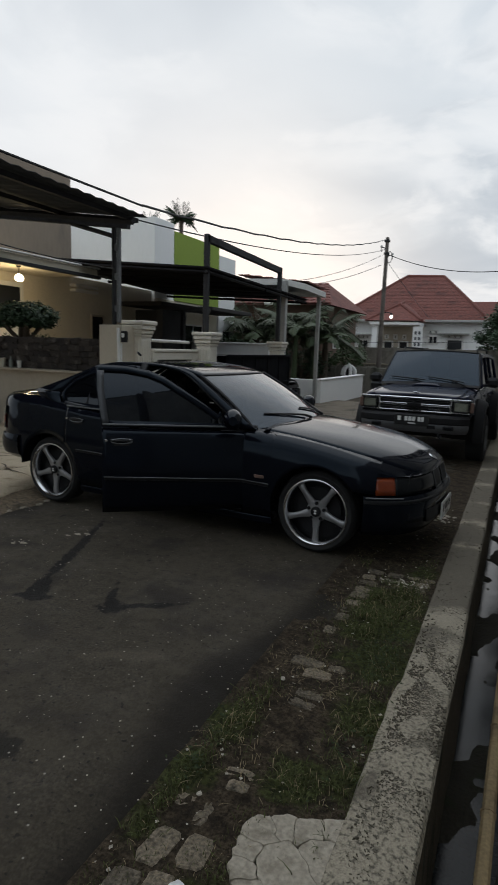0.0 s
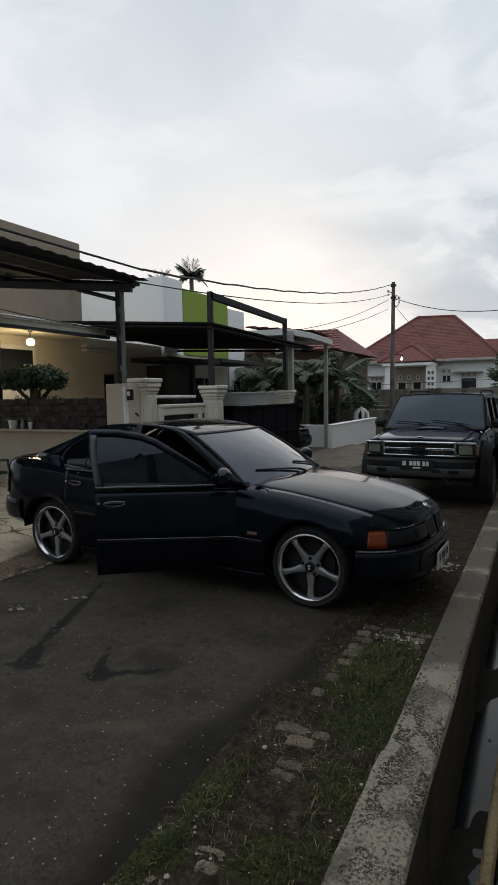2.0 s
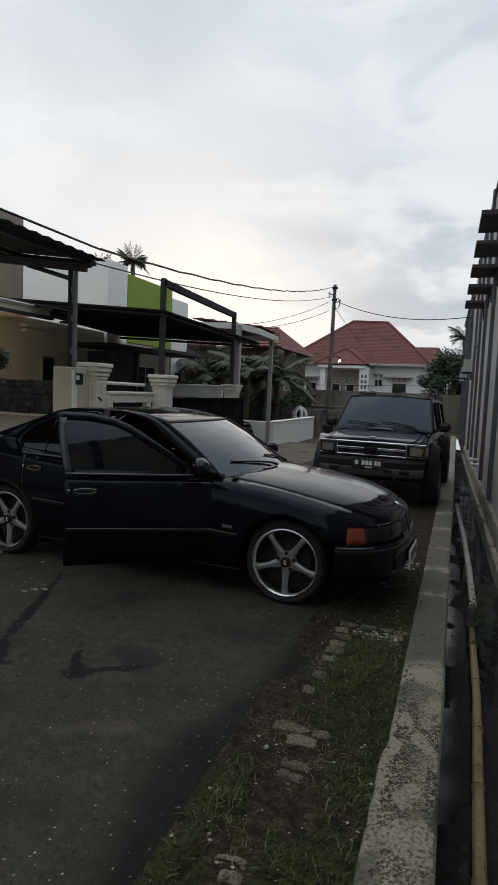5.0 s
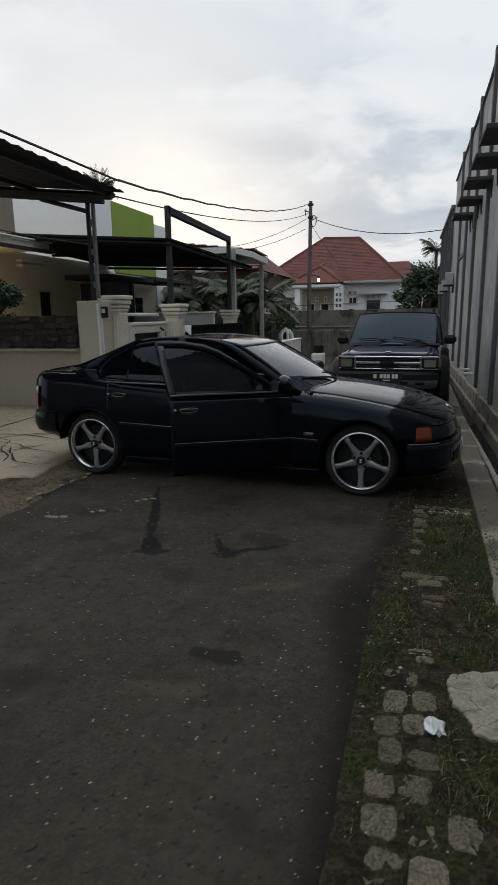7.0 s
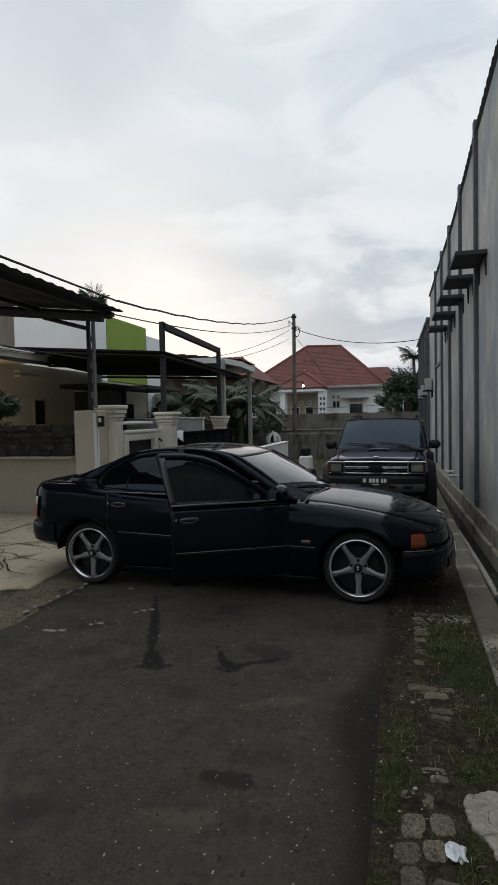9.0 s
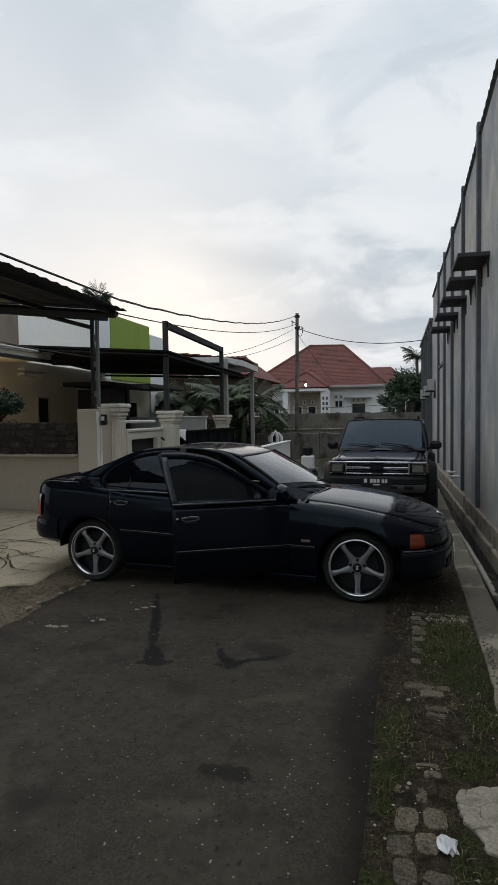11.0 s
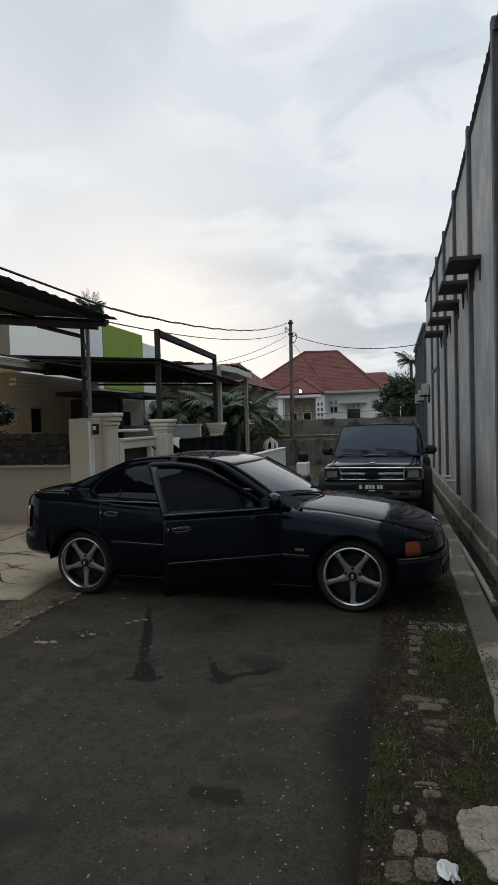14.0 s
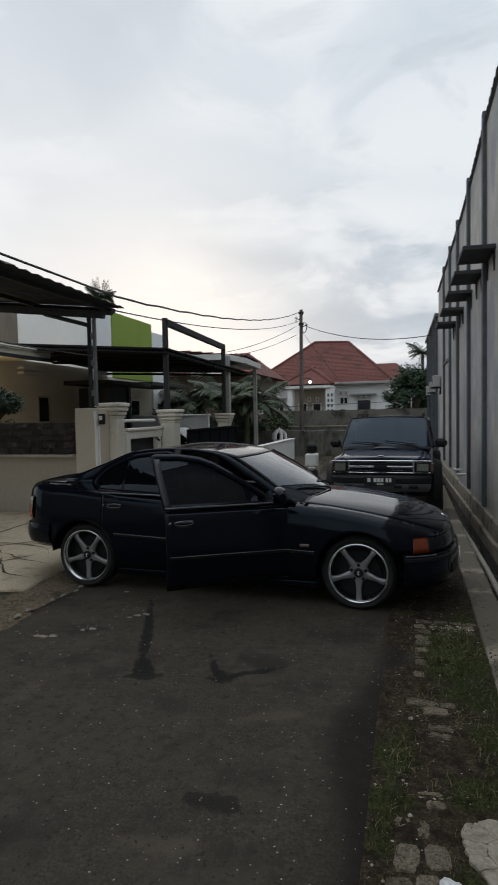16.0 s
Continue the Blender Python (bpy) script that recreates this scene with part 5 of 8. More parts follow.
def black_gate():
    root = thing("sheet_gate", pose(-4.08, 12.25, fall(13.5) - 0.02), "black sheet metal gate between cream pillars", "gate")
    part("sheet", Shape().span((-0.01, 0.0, 0.08), (0.01, 3.75, 1.50)), gate_black, root, smooth=0)
    for z in (0.08, 0.8, 1.46):
        part("rail", Shape().span((0.005, 0.0, z), (0.05, 3.75, z + 0.05), 0.006), gate_black, root, smooth=0)
    for k in range(6):
        y = 0.02 + k * 0.73
        part("upright", Shape().span((0.006, y, 0.05), (0.03, y + 0.05, 1.50), 0.006), gate_black, root, smooth=0)
    for k in range(14):
        y = 0.12 + k * 0.26
        part("rib", Shape().span((0.0, y, 0.14), (0.013, y + 0.02, 1.44), 0.004), gate_black, root, smooth=0)


gate_black = material("black_gate_paint", (0.006, 0.0065, 0.008), 0.85, 0, 0.2, 4, 50, 0.1, 0.002, spec=0.08)
black_gate()


carport_sheet = material("dull_carport_sheet", (0.050, 0.052, 0.056), 0.7, 0, 0.3, 1.6, 40, 0.2, 0.003, second=(0.032, 0.033, 0.036), spots=0.5, spec=0.3)


def carport_near():
    root = thing("carport", pose(0, 0, 0), "steel carport with a sloping corrugated metal roof", "carport")
    y0, y1, x1 = 1.5, 8.9, -9.5

    def eave(y):
        return -3.66 - 0.035 * (y - 5.5) if y > 5.5 else -3.66 + 0.06 * (5.5 - y) * 0

    def roof_z(x):
        return 3.42 + 0.115 * (-3.62 - x)
    rows = []
    y = y0
    while y <= y1 + 0.001:
        z = 0.011 * math.cos((y - y0) * 2 * math.pi / 0.25) ** 3
        rows.append([(lerp(eave(y), x1, t), y, roof_z(lerp(eave(y), x1, t)) + z) for t in (0, 0.33, 0.66, 1)])
        y += 0.03125
    thicken(part("roof_sheet", Shape().sheet(rows), carport_sheet, root, "dull grey corrugated roof sheet", smooth=50), 0.008)
    for yy in (8.62, 5.6, 2.4):
        s = Shape().tube([(-3.85, yy, roof_z(-3.85) - 0.11), (-9.4, yy, roof_z(-9.4) - 0.11)], 0.055, 4)
        part("rafter", s, steel_dark, root, smooth=0)
    for k in range(5):
        xx = -3.95 - k * 1.3
        z = roof_z(xx)
        part("purlin", Shape().span((xx - 0.03, y0, z - 0.10), (xx + 0.03, y1 - 0.05, z - 0.035)), steel_dark, root, smooth=0)
    b = Shape().box((-6.8, 9.02, 3.70), (5.2, 0.10, 0.17), 0.006, Matrix.Rotation(math.atan(0.115), 3, "Y"))
    part("beam", b, steel_dark, root, smooth=0)
    part("knee_brace", Shape().tube([(-4.50, 9.02, 3.22), (-5.35, 9.02, 3.46)], 0.035, 4), steel_dark, root, smooth=0)
    part("post", Shape().span((-4.525, 8.98, 1.85), (-4.475, 9.05, 3.42), 0.006), steel_dark, root)
    part("post", Shape().span((-4.43, 8.98, 1.88), (-4.385, 9.05, 3.42), 0.006), steel_grey, root, "grey steel post")
    for z in (2.05, 2.55, 3.0):
        part("post_plate", Shape().span((-4.475, 8.985, z), (-4.43, 9.045, z + 0.10), 0.004), steel_grey, root)


carport_near()


def portal_frame():
    root = thing("steel_portal", pose(-4.33, 13.75, -0.2), "dark steel portal frame standing over the gate", "steel frame")
    for y, h in ((11.78, 3.74), (15.73, 3.62)):
        part("post", Shape().span((-0.05, y - 13.75 - 0.05, 0), (0.05, y - 13.75 + 0.05, h + 0.2), 0.008), steel_dark, root)
    part("beam", Shape().box((0, 0.005, 3.80), (0.10, 4.04, 0.14), 0.008, Matrix.Rotation(math.atan(-0.12 / 3.95), 3, "X")), steel_dark, root)


portal_frame()


def shade_canopy():
    root = thing("canopy", pose(0, 0, 0), "flat dark shade canopy over the front yard", "canopy")

    def at(u, v):
        """u from the lane inwards, v along the lane."""
        x = lerp(-4.25, -9.0, u)
        y = lerp(11.68, 17.72, v)
        return (x, y, lerp(3.06 + 0.075 * (-4.25 - x), 2.95 + 0.045 * (-4.25 - x), v) - 0.04 * math.sin(math.pi * v) * math.sin(math.pi * min(1, u * 2)))
    for k in range(6):
        rows = [[at(i / 6, lerp(k / 6 - 0.0004, (k + 1) / 6 + 0.0004, j / 3)) for i in range(7)] for j in range(4)]
        thicken(part("cover_panel", Shape().sheet(rows), canopy_mat, root, "dark cover sheet"), 0.05)
    for v in (0.0, 0.5, 1.0):
        part("rafter", Shape().tube([tuple(Vector(at(0, v)) + Vector((0, 0.03 if v == 0 else -0.03, -0.06))), tuple(Vector(at(1, v)) + Vector((0, 0, -0.06)))], 0.035, 4), canopy_mat, root, smooth=0)
    part("edge_beam", Shape().tube([tuple(Vector(at(0.01, v)) + Vector((0, 0, -0.05))) for v in (0, 0.5, 1)], 0.035, 4), steel_dark, root, smooth=0)


canopy_mat = material("black_shade_sheet", (0.016, 0.015, 0.016), 0.9, 0, 0.25, 3, 60, 0.2, 0.004, spec=0.1)
shade_canopy()


def tiled(s_root, name, a, b, c, d, parent, rows=12):
    """Courses of roof tile between the eave a-b and the ridge c-d (c above a)."""
    a, b, c, d = map(Vector, (a, b, c, d))
    nrm = (b - a).cross(c - a).normalized()
    if nrm.z < 0:
        nrm = -nrm
    for k in range(rows):
        t0, t1 = k / rows, min(1, (k + 1.25) / rows)
        p, q, r, u = a.lerp(c, t0), b.lerp(d, t0), b.lerp(d, t1), a.lerp(c, t1)
        n = max(4, int((q - p).length / 0.33))
        lo, hi = [], []
        for i in range(n * 3 + 1):
            w = 0.022 * abs(math.sin(math.pi * i / 3))
            lo.append(p.lerp(q, i / (3 * n)) + nrm * (0.05 + w))
            hi.append(u.lerp(r, i / (3 * n)) + nrm * (0.005 + w))
        base = [v - nrm * 0.04 for v in lo]
        part(name, Shape().sheet([base, lo, hi]), roof_tile, parent, smooth=0)


def carport_far():
    root = thing("carport", pose(-4.3, 19.0, -0.2), "carport with a tiled edge and a pale flat ceiling", "carport")
    off = Vector((4.3, -19.0, 0.2))

    def at(x, y, z):
        return tuple(Vector((x, y, z)) + off)
    lo, hi = 3.02, 3.34
    s = Shape()
    top = [(-4.45, 16.4, 3.42), (-4.0, 16.9, 3.33), (-4.15, 19.2, 3.32), (-6.2, 19.2, 3.42), (-6.2, 16.4, 3.46)]
    low = [(x, y, z - 0.16) for x, y, z in top]
    s.add([at(*p) for p in top + low], [(0, 1, 2, 3, 4), (9, 8, 7, 6, 5)] + [(i, i + 5, (i + 1) % 5 + 5, (i + 1) % 5) for i in range(5)])
    part("ceiling_slab", s, trim_white, root, "pale painted ceiling slab", smooth=0)
    tiled(root, "tile_course", at(-4.0, 16.9, 3.36), at(-4.15, 19.2, 3.36), at(-6.2, 16.9, 3.62), at(-6.2, 19.2, 3.62), root, 6)
    part("post", Shape().span(at(-4.36, 18.94, -0.25), at(-4.25, 19.05, 3.2), 0.006), trim_grey, root, "slim pale steel post")
    part("post", Shape().span(at(-4.48, 16.25, -0.2), at(-4.34, 16.40, 3.35), 0.006), trim_grey, root)


trim_grey = material("pale_grey_steel", (0.36, 0.36, 0.34), 0.6, 0.1, 0.15, 3, 40, 0.15, 0.003)
carport_far()


def window_in(root, x, y0, y1, z0, z1, face=1, bars=1, frame=None, name="window", out=0.03):
    """A framed window on a wall whose face is at x and looks along +x."""
    fr = Shape()
    t = 0.06
    for a, b in (((y0, z0), (y1, z0 + t)), ((y0, z1 - t), (y1, z1)), ((y0, z0 + t), (y0 + t, z1 - t)), ((y1 - t, z0 + t), (y1, z1 - t))):
        fr.span((x - 0.04, a[0], a[1]), (x + out, b[0], b[1]), 0.006)
    w = part(name, fr, frame or trim_white, root, "white painted window frame", smooth=0)
    n = bars + 1
    for k in range(n):
        a, b = lerp(y0 + t, y1 - t, k / n), lerp(y0 + t, y1 - t, (k + 1) / n)
        part("pane", Shape().span((x - 0.005, a + 0.012, z0 + t), (x + 0.008, b - 0.012, z1 - t)), dark_room, w, smooth=0)
        if k:
            part("glazing_bar", Shape().span((x - 0.01, a - 0.018, z0 + t), (x + 0.02, a + 0.018, z1 - t), 0.004), frame or trim_white, w, smooth=0)
    return w


charcoal_slab = material("dark_slab_paint", (0.03, 0.028, 0.026), 0.85, 0, 0.15, 1.5, 30, 0.2, 0.005)


def row_houses():
    a = thing("house", pose(-9, 9.6, -0.1), "house with a bare grey-brown parapet and a lit porch", "house")
    m = Matrix.Translation((9, -9.6, 0.1))

    def add(name, s, mat, label="", smooth=0, root=a):
        return part(name, s.moved(m if root is a else Matrix.Identity(4)), mat, root, label, smooth)
    add("parapet", Shape().span((-14, 9.6, 3.2), (-9.0, 13.24, 5.58), 0.012), brown_wall, "bare grey-brown rendered parapet")
    add("wall", Shape().span((-14, 9.75, 0), (-9.05, 16.9, 3.2), 0.01), cream_wall, "cream painted house wall")
    add("porch_slab", Shape().span((-9.1, 8.6, 3.06), (-7.45, 12.3, 3.20), 0.012), cream_wall, "cream porch slab with a pale edge")
    add("slab_edge", Shape().span((-7.45, 8.6, 3.20), (-7.36, 12.3, 3.235), 0.01), trim_white)
    add("slab_edge", Shape().span((-7.45, 8.6, 2.98), (-7.34, 12.3, 3.05), 0.01), steel_dark)
    add("porch_column", Shape().span((-8.28, 9.45, 0), (-7.96, 9.66, 3.04), 0.01), charcoal_slab, "dark painted porch column")
    w = Shape()
    fr = [((10.45, 1.20), (10.53, 2.85)), ((11.52, 1.20), (11.60, 2.85)), ((10.53, 2.75), (11.52, 2.85)), ((10.53, 1.20), (11.52, 1.28)), ((10.53, 1.93), (11.52, 1.99))]
    for p, q in fr:
        w.span((-9.06, p[0], p[1]), (-9.0, q[0], q[1]), 0.006)
    win = add("window", w, trim_white, "white window frame")
    part("pane", Shape().span((-9.045, 10.53, 1.99), (-9.03, 11.52, 2.75)).moved(m), dark_room, win, smooth=0)
    part("lower_panel", Shape().span((-9.045, 10.53, 1.28), (-9.03, 11.52, 1.93)).moved(m), white_wall, win, "white lower panel", smooth=0)
    for z in (2.98, 2.86):
        add("vent_slat", Shape().span((-9.05, 13.2, z - 0.035), (-8.85, 14.1, z + 0.035), 0.012), trim_white, "white ventilation ledge")
    w2 = Shape()
    for p, q in (((14.0, 1.55), (14.05, 2.30)), ((14.50, 1.55), (14.55, 2.30)), ((14.05, 2.25), (14.50, 2.30)), ((14.05, 1.55), (14.50, 1.60))):
        w2.span((-9.06, p[0], p[1]), (-9.02, q[0], q[1]), 0.005)
    win2 = add("window", w2, beige_wall)
    part("pane", Shape().span((-9.05, 14.05, 1.60), (-9.035, 14.50, 2.25)).moved(m), dark_room, win2, smooth=0)

    b = thing("house", pose(0, 0, 0), "white rendered house with a tall plain parapet", "house")
    part("side_wall", Shape().span((-16, 17.0, -0.2), (-9.0, 18.12, 5.42), 0.012), white_wall, b, smooth=0)
    part("back_wall", Shape().span((-15, 13.3, 3.2), (-13.0, 16.98, 5.35), 0.012), white_wall, b, smooth=0)
    part("front_wall", Shape().span((-16, 17.05, 0), (-8.96, 18.1, 3.0), 0.01), cream_wall, b, smooth=0)
    part("canopy_slab", Shape().span((-9.0, 15.2, 2.62), (-7.6, 18.1, 2.74), 0.012), charcoal_slab, b, "dark painted door canopy")
    part("side_panel", Shape().span((-8.95, 15.9, -0.2), (-7.3, 16.05, 2.55), 0.01), charcoal, b, "charcoal painted wall", smooth=0)
    window_in(b, -8.95, 17.25, 17.75, 1.4, 2.3, bars=0)
    part("screen_wall", Shape().span((-7.55, 14.9, -0.2), (-7.35, 15.85, 2.5), 0.01), charcoal, b, smooth=0)

    c = thing("house", pose(0, 0, 0), "house with a lime green parapet", "house")
    part("parapet", Shape().span((-16, 18.16, 3.0), (-9.0, 21.3, 5.20), 0.012), green_wall, c, "lime green painted parapet", smooth=0)
    part("wall", Shape().span((-16, 18.2, -0.2), (-9.05, 21.3, 3.0), 0.01), cream_wall, c, smooth=0)
    window_in(c, -9.05, 18.8, 20.2, 1.0, 2.3)
    part("canopy_slab", Shape().span((-9.0, 18.2, 2.70), (-7.6, 21.3, 2.82), 0.012), charcoal_slab, c, "dark painted concrete canopy")
    d = thing("house", pose(0, 0, 0), "white house end wall beyond the green parapet", "house")
    part("wall", Shape().span((-16, 21.33, -0.2), (-9.0, 22.7, 4.92), 0.012), white_wall, d, smooth=0)
    window_in(d, -9.0, 21.6, 22.3, 1.0, 2.2, bars=0)


charcoal = material("charcoal_wall_paint", (0.03, 0.032, 0.036), 0.8, 0, 0.15, 1.5, 30, 0.2, 0.005)
row_houses()


def porch_lamp():
    root = thing("porch_lamp", pose(-7.95, 10.43, 2.70), "round frosted porch lamp glowing under the slab", "lamp")
    part("globe", Shape().lathe([(0.0, 0.04), (0.05, 0.047), (0.08, 0.07), (0.088, 0.105), (0.08, 0.145), (0.05, 0.178), (0.035, 0.19)], 20), lamp_glow, root, "glowing frosted globe", smooth=60)
    part("rod", Shape().tube([(0, 0, 0.18), (0, 0, 0.36)], 0.012, 8).tube([(0, 0, 0.33), (0, 0, 0.355)], 0.05, 12), steel_dark, root)


lamp_glow = glow("lamp_glow", (1.0, 0.82, 0.52), 9.0)
street_glow = glow("street_lamp_glow", (1.0, 0.93, 0.80), 14.0)
porch_lamp()
bulb = new("porch_light", bpy.data.lights.new("porch_light", "POINT"))
bulb.data.energy, bulb.data.color, bulb.data.shadow_soft_size = 26, (1.0, 0.78, 0.46), 0.14
bulb.matrix_world = Matrix.Translation((-7.95, 10.43, 2.55))


apron_mat = material("trodden_brown_concrete", (0.15, 0.122, 0.088), 0.95, 0, 0.3, 2.0, 40, 0.6, 0.012, second=(0.06, 0.052, 0.036), spots=0.64)


def gate_apron():
    """A worn concrete crossing between the gates and the lane."""
    s = Shape()
    rows = []
    for k in range(60):
        y = lerp(12.2, 21.0, k / 59)
        r = -2.35 + 0.35 * math.sin((y - 12.2) * 0.36) + edge_wobble(y, 44, 0.08)
        rows.append([(lerp(-4.25, r, t), y, fall(y) + lerp(0.05, 0.012, t) + 0.006 * noise.noise((t * 6, y * 2, 3)) - 0.06 * (t == 1)) for t in (0, 0.25, 0.5, 0.75, 0.97, 1)])
    s.sheet(rows, flip=True)
    single("gate_apron", s, apron_mat, "worn brown concrete crossing in front of the gates", "driveway", kind="structure", smooth=60)


gate_apron()


old_block = material("mossy_concrete_block", (0.17, 0.16, 0.135), 0.95, 0, 0.3, 2.4, 40, 0.5, 0.012, second=(0.06, 0.062, 0.045), spots=0.62, streak=(1, 1, 0.5))


def low_walls():
    root = thing("low_wall", pose(-4.2, 19.0, -0.25), "low white garden wall along the road", "wall")
    part("wall", Shape().span((-0.10, 0.05, 0), (0.08, 5.6, 0.85), 0.012), white_wall, root, smooth=0)
    part("coping", Shape().span((-0.13, 0.02, 0.85), (0.11, 5.65, 0.89), 0.012), white_wall, root, smooth=0)
    r2 = thing("low_wall", pose(-4.3, 20.4, -0.25), "low white wall crossing behind the carport", "wall")
    part("wall", Shape().span((-5.0, 0, 0), (0.1, 0.16, 0.80), 0.012), white_wall, r2, smooth=0)
    r3 = thing("block_wall", pose(-4.3, 26.5, -0.25), "weathered concrete block wall with a worn top", "wall")
    for k in range(18):
        part("block", Shape().span((-5.0 + k * 0.44, 0, 0), (-5.0 + k * 0.44 + 0.425, 0.15, 1.12 + 0.02 * (k % 3)), 0.02), old_block, r3, smooth=0)
    r4 = thing("garden_wall", pose(-7.4, 19.4, -0.24), "white painted garden wall behind the gate", "wall")
    part("wall", Shape().span((-1.8, 0, 0), (1.30, 0.15, 1.90), 0.012), white_wall, r4, smooth=0)
    part("coping", Shape().span((-1.8, -0.03, 1.90), (1.34, 0.18, 1.96), 0.012), white_wall, r4, smooth=0)
    r5 = thing("low_post", pose(-2.79, 21.0, -0.38), "pale concrete post holding a dark box beside the lane", "post")
    part("post", Shape().span((-0.2, -0.3, 0), (0.2, 0.3, 0.62), 0.03), white_wall, r5)
    part("box", Shape().box((0, 0, 0.80), (0.36, 0.30, 0.34), 0.08), black_plastic, r5, "dark rounded box", smooth=50)


low_walls()


def far_house():
    root = thing("far_house", pose(-6.5, 50, 0), "white bungalow with a red clay tile hip roof", "house")

    def at(x, y, z):
        return (x + 6.5, y - 50, z)
    part("wall", Shape().span(at(-12.0, 50.0, 0), at(-1.15, 60, 4.15), 0.02), white_wall, root, smooth=0)
    e = 4.12
    A, B, C, D = (-12.9, 49.2, e), (-0.75, 49.2, e), (-0.75, 61, e), (-12.9, 61, e)
    L, R = (-8.0, 55, 8.15), (-4.95, 55, 8.05)
    roof = part("roof", Shape().add([at(*p) for p in (A, B, C, D, L, R)], [(0, 1, 5, 4), (1, 2, 5), (2, 3, 4, 5), (3, 0, 4)]), roof_tile, root, "weathered red clay tiles", smooth=0)
    rng = random.Random(6)

    def courses(p, q, r, u, n):
        p, q, r, u = (Vector(at(*v)) for v in (p, q, r, u))
        nrm = (q - p).cross(u - p).normalized()
        nrm = nrm if nrm.z > 0 else -nrm
        for k in range(n):
            a, b = p.lerp(u, k / n), q.lerp(r, k / n)
            c, d = p.lerp(u, min(1, (k + 1.15) / n)), q.lerp(r, min(1, (k + 1.15) / n))
            part("tile_course", Shape().sheet([[a, b], [a + nrm * 0.022, b + nrm * 0.022], [c + nrm * 0.006, d + nrm * 0.006]]), roof_tile, roof, smooth=0)
    courses(A, B, R, L, 30)
    courses(B, C, R, R, 12)
    for p, q in ((L, R), (A, L), (B, R)):
        part("ridge", Shape().tube([at(*p), at(*q)], 0.13, 8), roof_tile, roof, "ridge tiles")
    part("fascia", Shape().span(at(-12.9, 49.15, e - 0.16), at(-0.75, 49.3, e + 0.02), 0.02), trim_grey, root, smooth=0)
    # porch with its own small hip
    pe = 3.95
    a, b, c, d, t = (-9.55, 47.0, pe), (-5.35, 47.0, pe), (-5.35, 51.5, pe), (-9.55, 51.5, pe), (-7.45, 49.4, 5.35)
    t2 = (-7.6, 53.0, 5.9)
    pr = part("porch_roof", Shape().add([at(*p) for p in (a, b, c, d, t, t2)], [(0, 1, 4), (1, 2, 5, 4), (3, 0, 4, 5)]), roof_tile, root, smooth=0)
    for p, q in ((a, t), (b, t), (t, t2)):
        part("ridge", Shape().tube([at(*p), at(*q)], 0.12, 8), roof_tile, pr)
    part("porch_slab", Shape().span(at(-9.3, 47.1, 3.62), at(-5.5, 50, 3.86), 0.03), white_wall, root, smooth=0)
    for x in (-9.1, -6.0):
        part("porch_pillar", Shape().span(at(x, 47.3, 0), at(x + 0.42, 47.75, 3.62), 0.02), white_wall, root, smooth=0)
    part("porch_wall", Shape().span(at(-9.0, 49.9, 0), at(-6.0, 49.98, 3.6)), beige_wall, root, smooth=0)

    def win(x0, x1, z0, z1, y=50.0, panes=2, hood=False):
        w = Shape()
        t = 0.09
        for p, q in (((x0, z0), (x1, z0 + t)), ((x0, z1 - t), (x1, z1)), ((x0, z0), (x0 + t, z1)), ((x1 - t, z0), (x1, z1))):
            w.span(at(p[0], y - 0.06, p[1]), at(q[0], y + 0.02, q[1]))
        o = part("window", w, trim_white, root, smooth=0)
        for k in range(panes):
            p0, p1 = lerp(x0 + t, x1 - t, k / panes) + 0.03, lerp(x0 + t, x1 - t, (k + 1) / panes) - 0.03
            part("pane", Shape().span(at(p0, y - 0.03, z0 + t), at(p1, y - 0.01, z1 - t)), dark_room, o, smooth=0)
        if hood:
            part("window_hood", Shape().span(at(x0 - 0.5, y - 0.6, z1 + 0.34), at(x1 + 0.4, y, z1 + 0.46), 0.02), trim_grey, o, smooth=0)
        return o
    win(-3.85, -2.55, 1.0, 2.72, panes=1, hood=True)
    for k in range(3):
        win(-3.78 + k * 0.42, -3.48 + k * 0.42, 2.75, 3.1, panes=1)
    for k in range(2):
        win(-5.25 + k * 0.42, -4.9 + k * 0.42, 3.05, 3.4, panes=1)
    win(-5.25, -4.45, 2.3, 2.95, panes=2)
    win(-10.9, -9.9, 1.2, 2.55, panes=2, hood=True)
    for k in range(3):
        win(-10.9 + k * 0.36, -10.6 + k * 0.36, 2.6, 2.95, panes=1)
    win(-8.7, -7.9, 1.0, 2.5, y=49.9, panes=1)
    win(-7.5, -6.7, 1.0, 2.5, y=49.9, panes=1)
    for k in range(3):
        win(-8.6 + k * 0.7, -8.3 + k * 0.7, 2.6, 3.0, y=49.9, panes=1)
    # carved pale screen beside the porch
    for k in range(4):
        for j in range(2):
            part("screen_hole", Shape().box(at(-5.78 + 0.28 * j, 47.28, 1.8 + 0.42 * k), (0.16, 0.06, 0.24), 0.03), pier_mat, root, smooth=0)
    part("porch_screen", Shape().span(at(-6.0, 47.32, 0), at(-5.3, 47.5, 3.6), 0.02), white_wall, root, smooth=0)

    r2 = thing("house", pose(0, 60, 0), "smaller red-roofed house behind the bungalow", "house")
    part("roof", Shape().add([(-4.5, 0, 4.6), (1.2, 0, 4.6), (1.2, 6, 4.6), (-4.5, 6, 4.6), (-3.2, 3, 6.6), (-0.9, 3, 6.6)], [(0, 1, 5, 4), (1, 2, 5), (2, 3, 4, 5), (3, 0, 4)]), roof_tile, r2, smooth=0)
    part("wall", Shape().span((-4.2, 0.3, 0), (0.9, 5.7, 4.6), 0.02), white_wall, r2, smooth=0)


far_house()


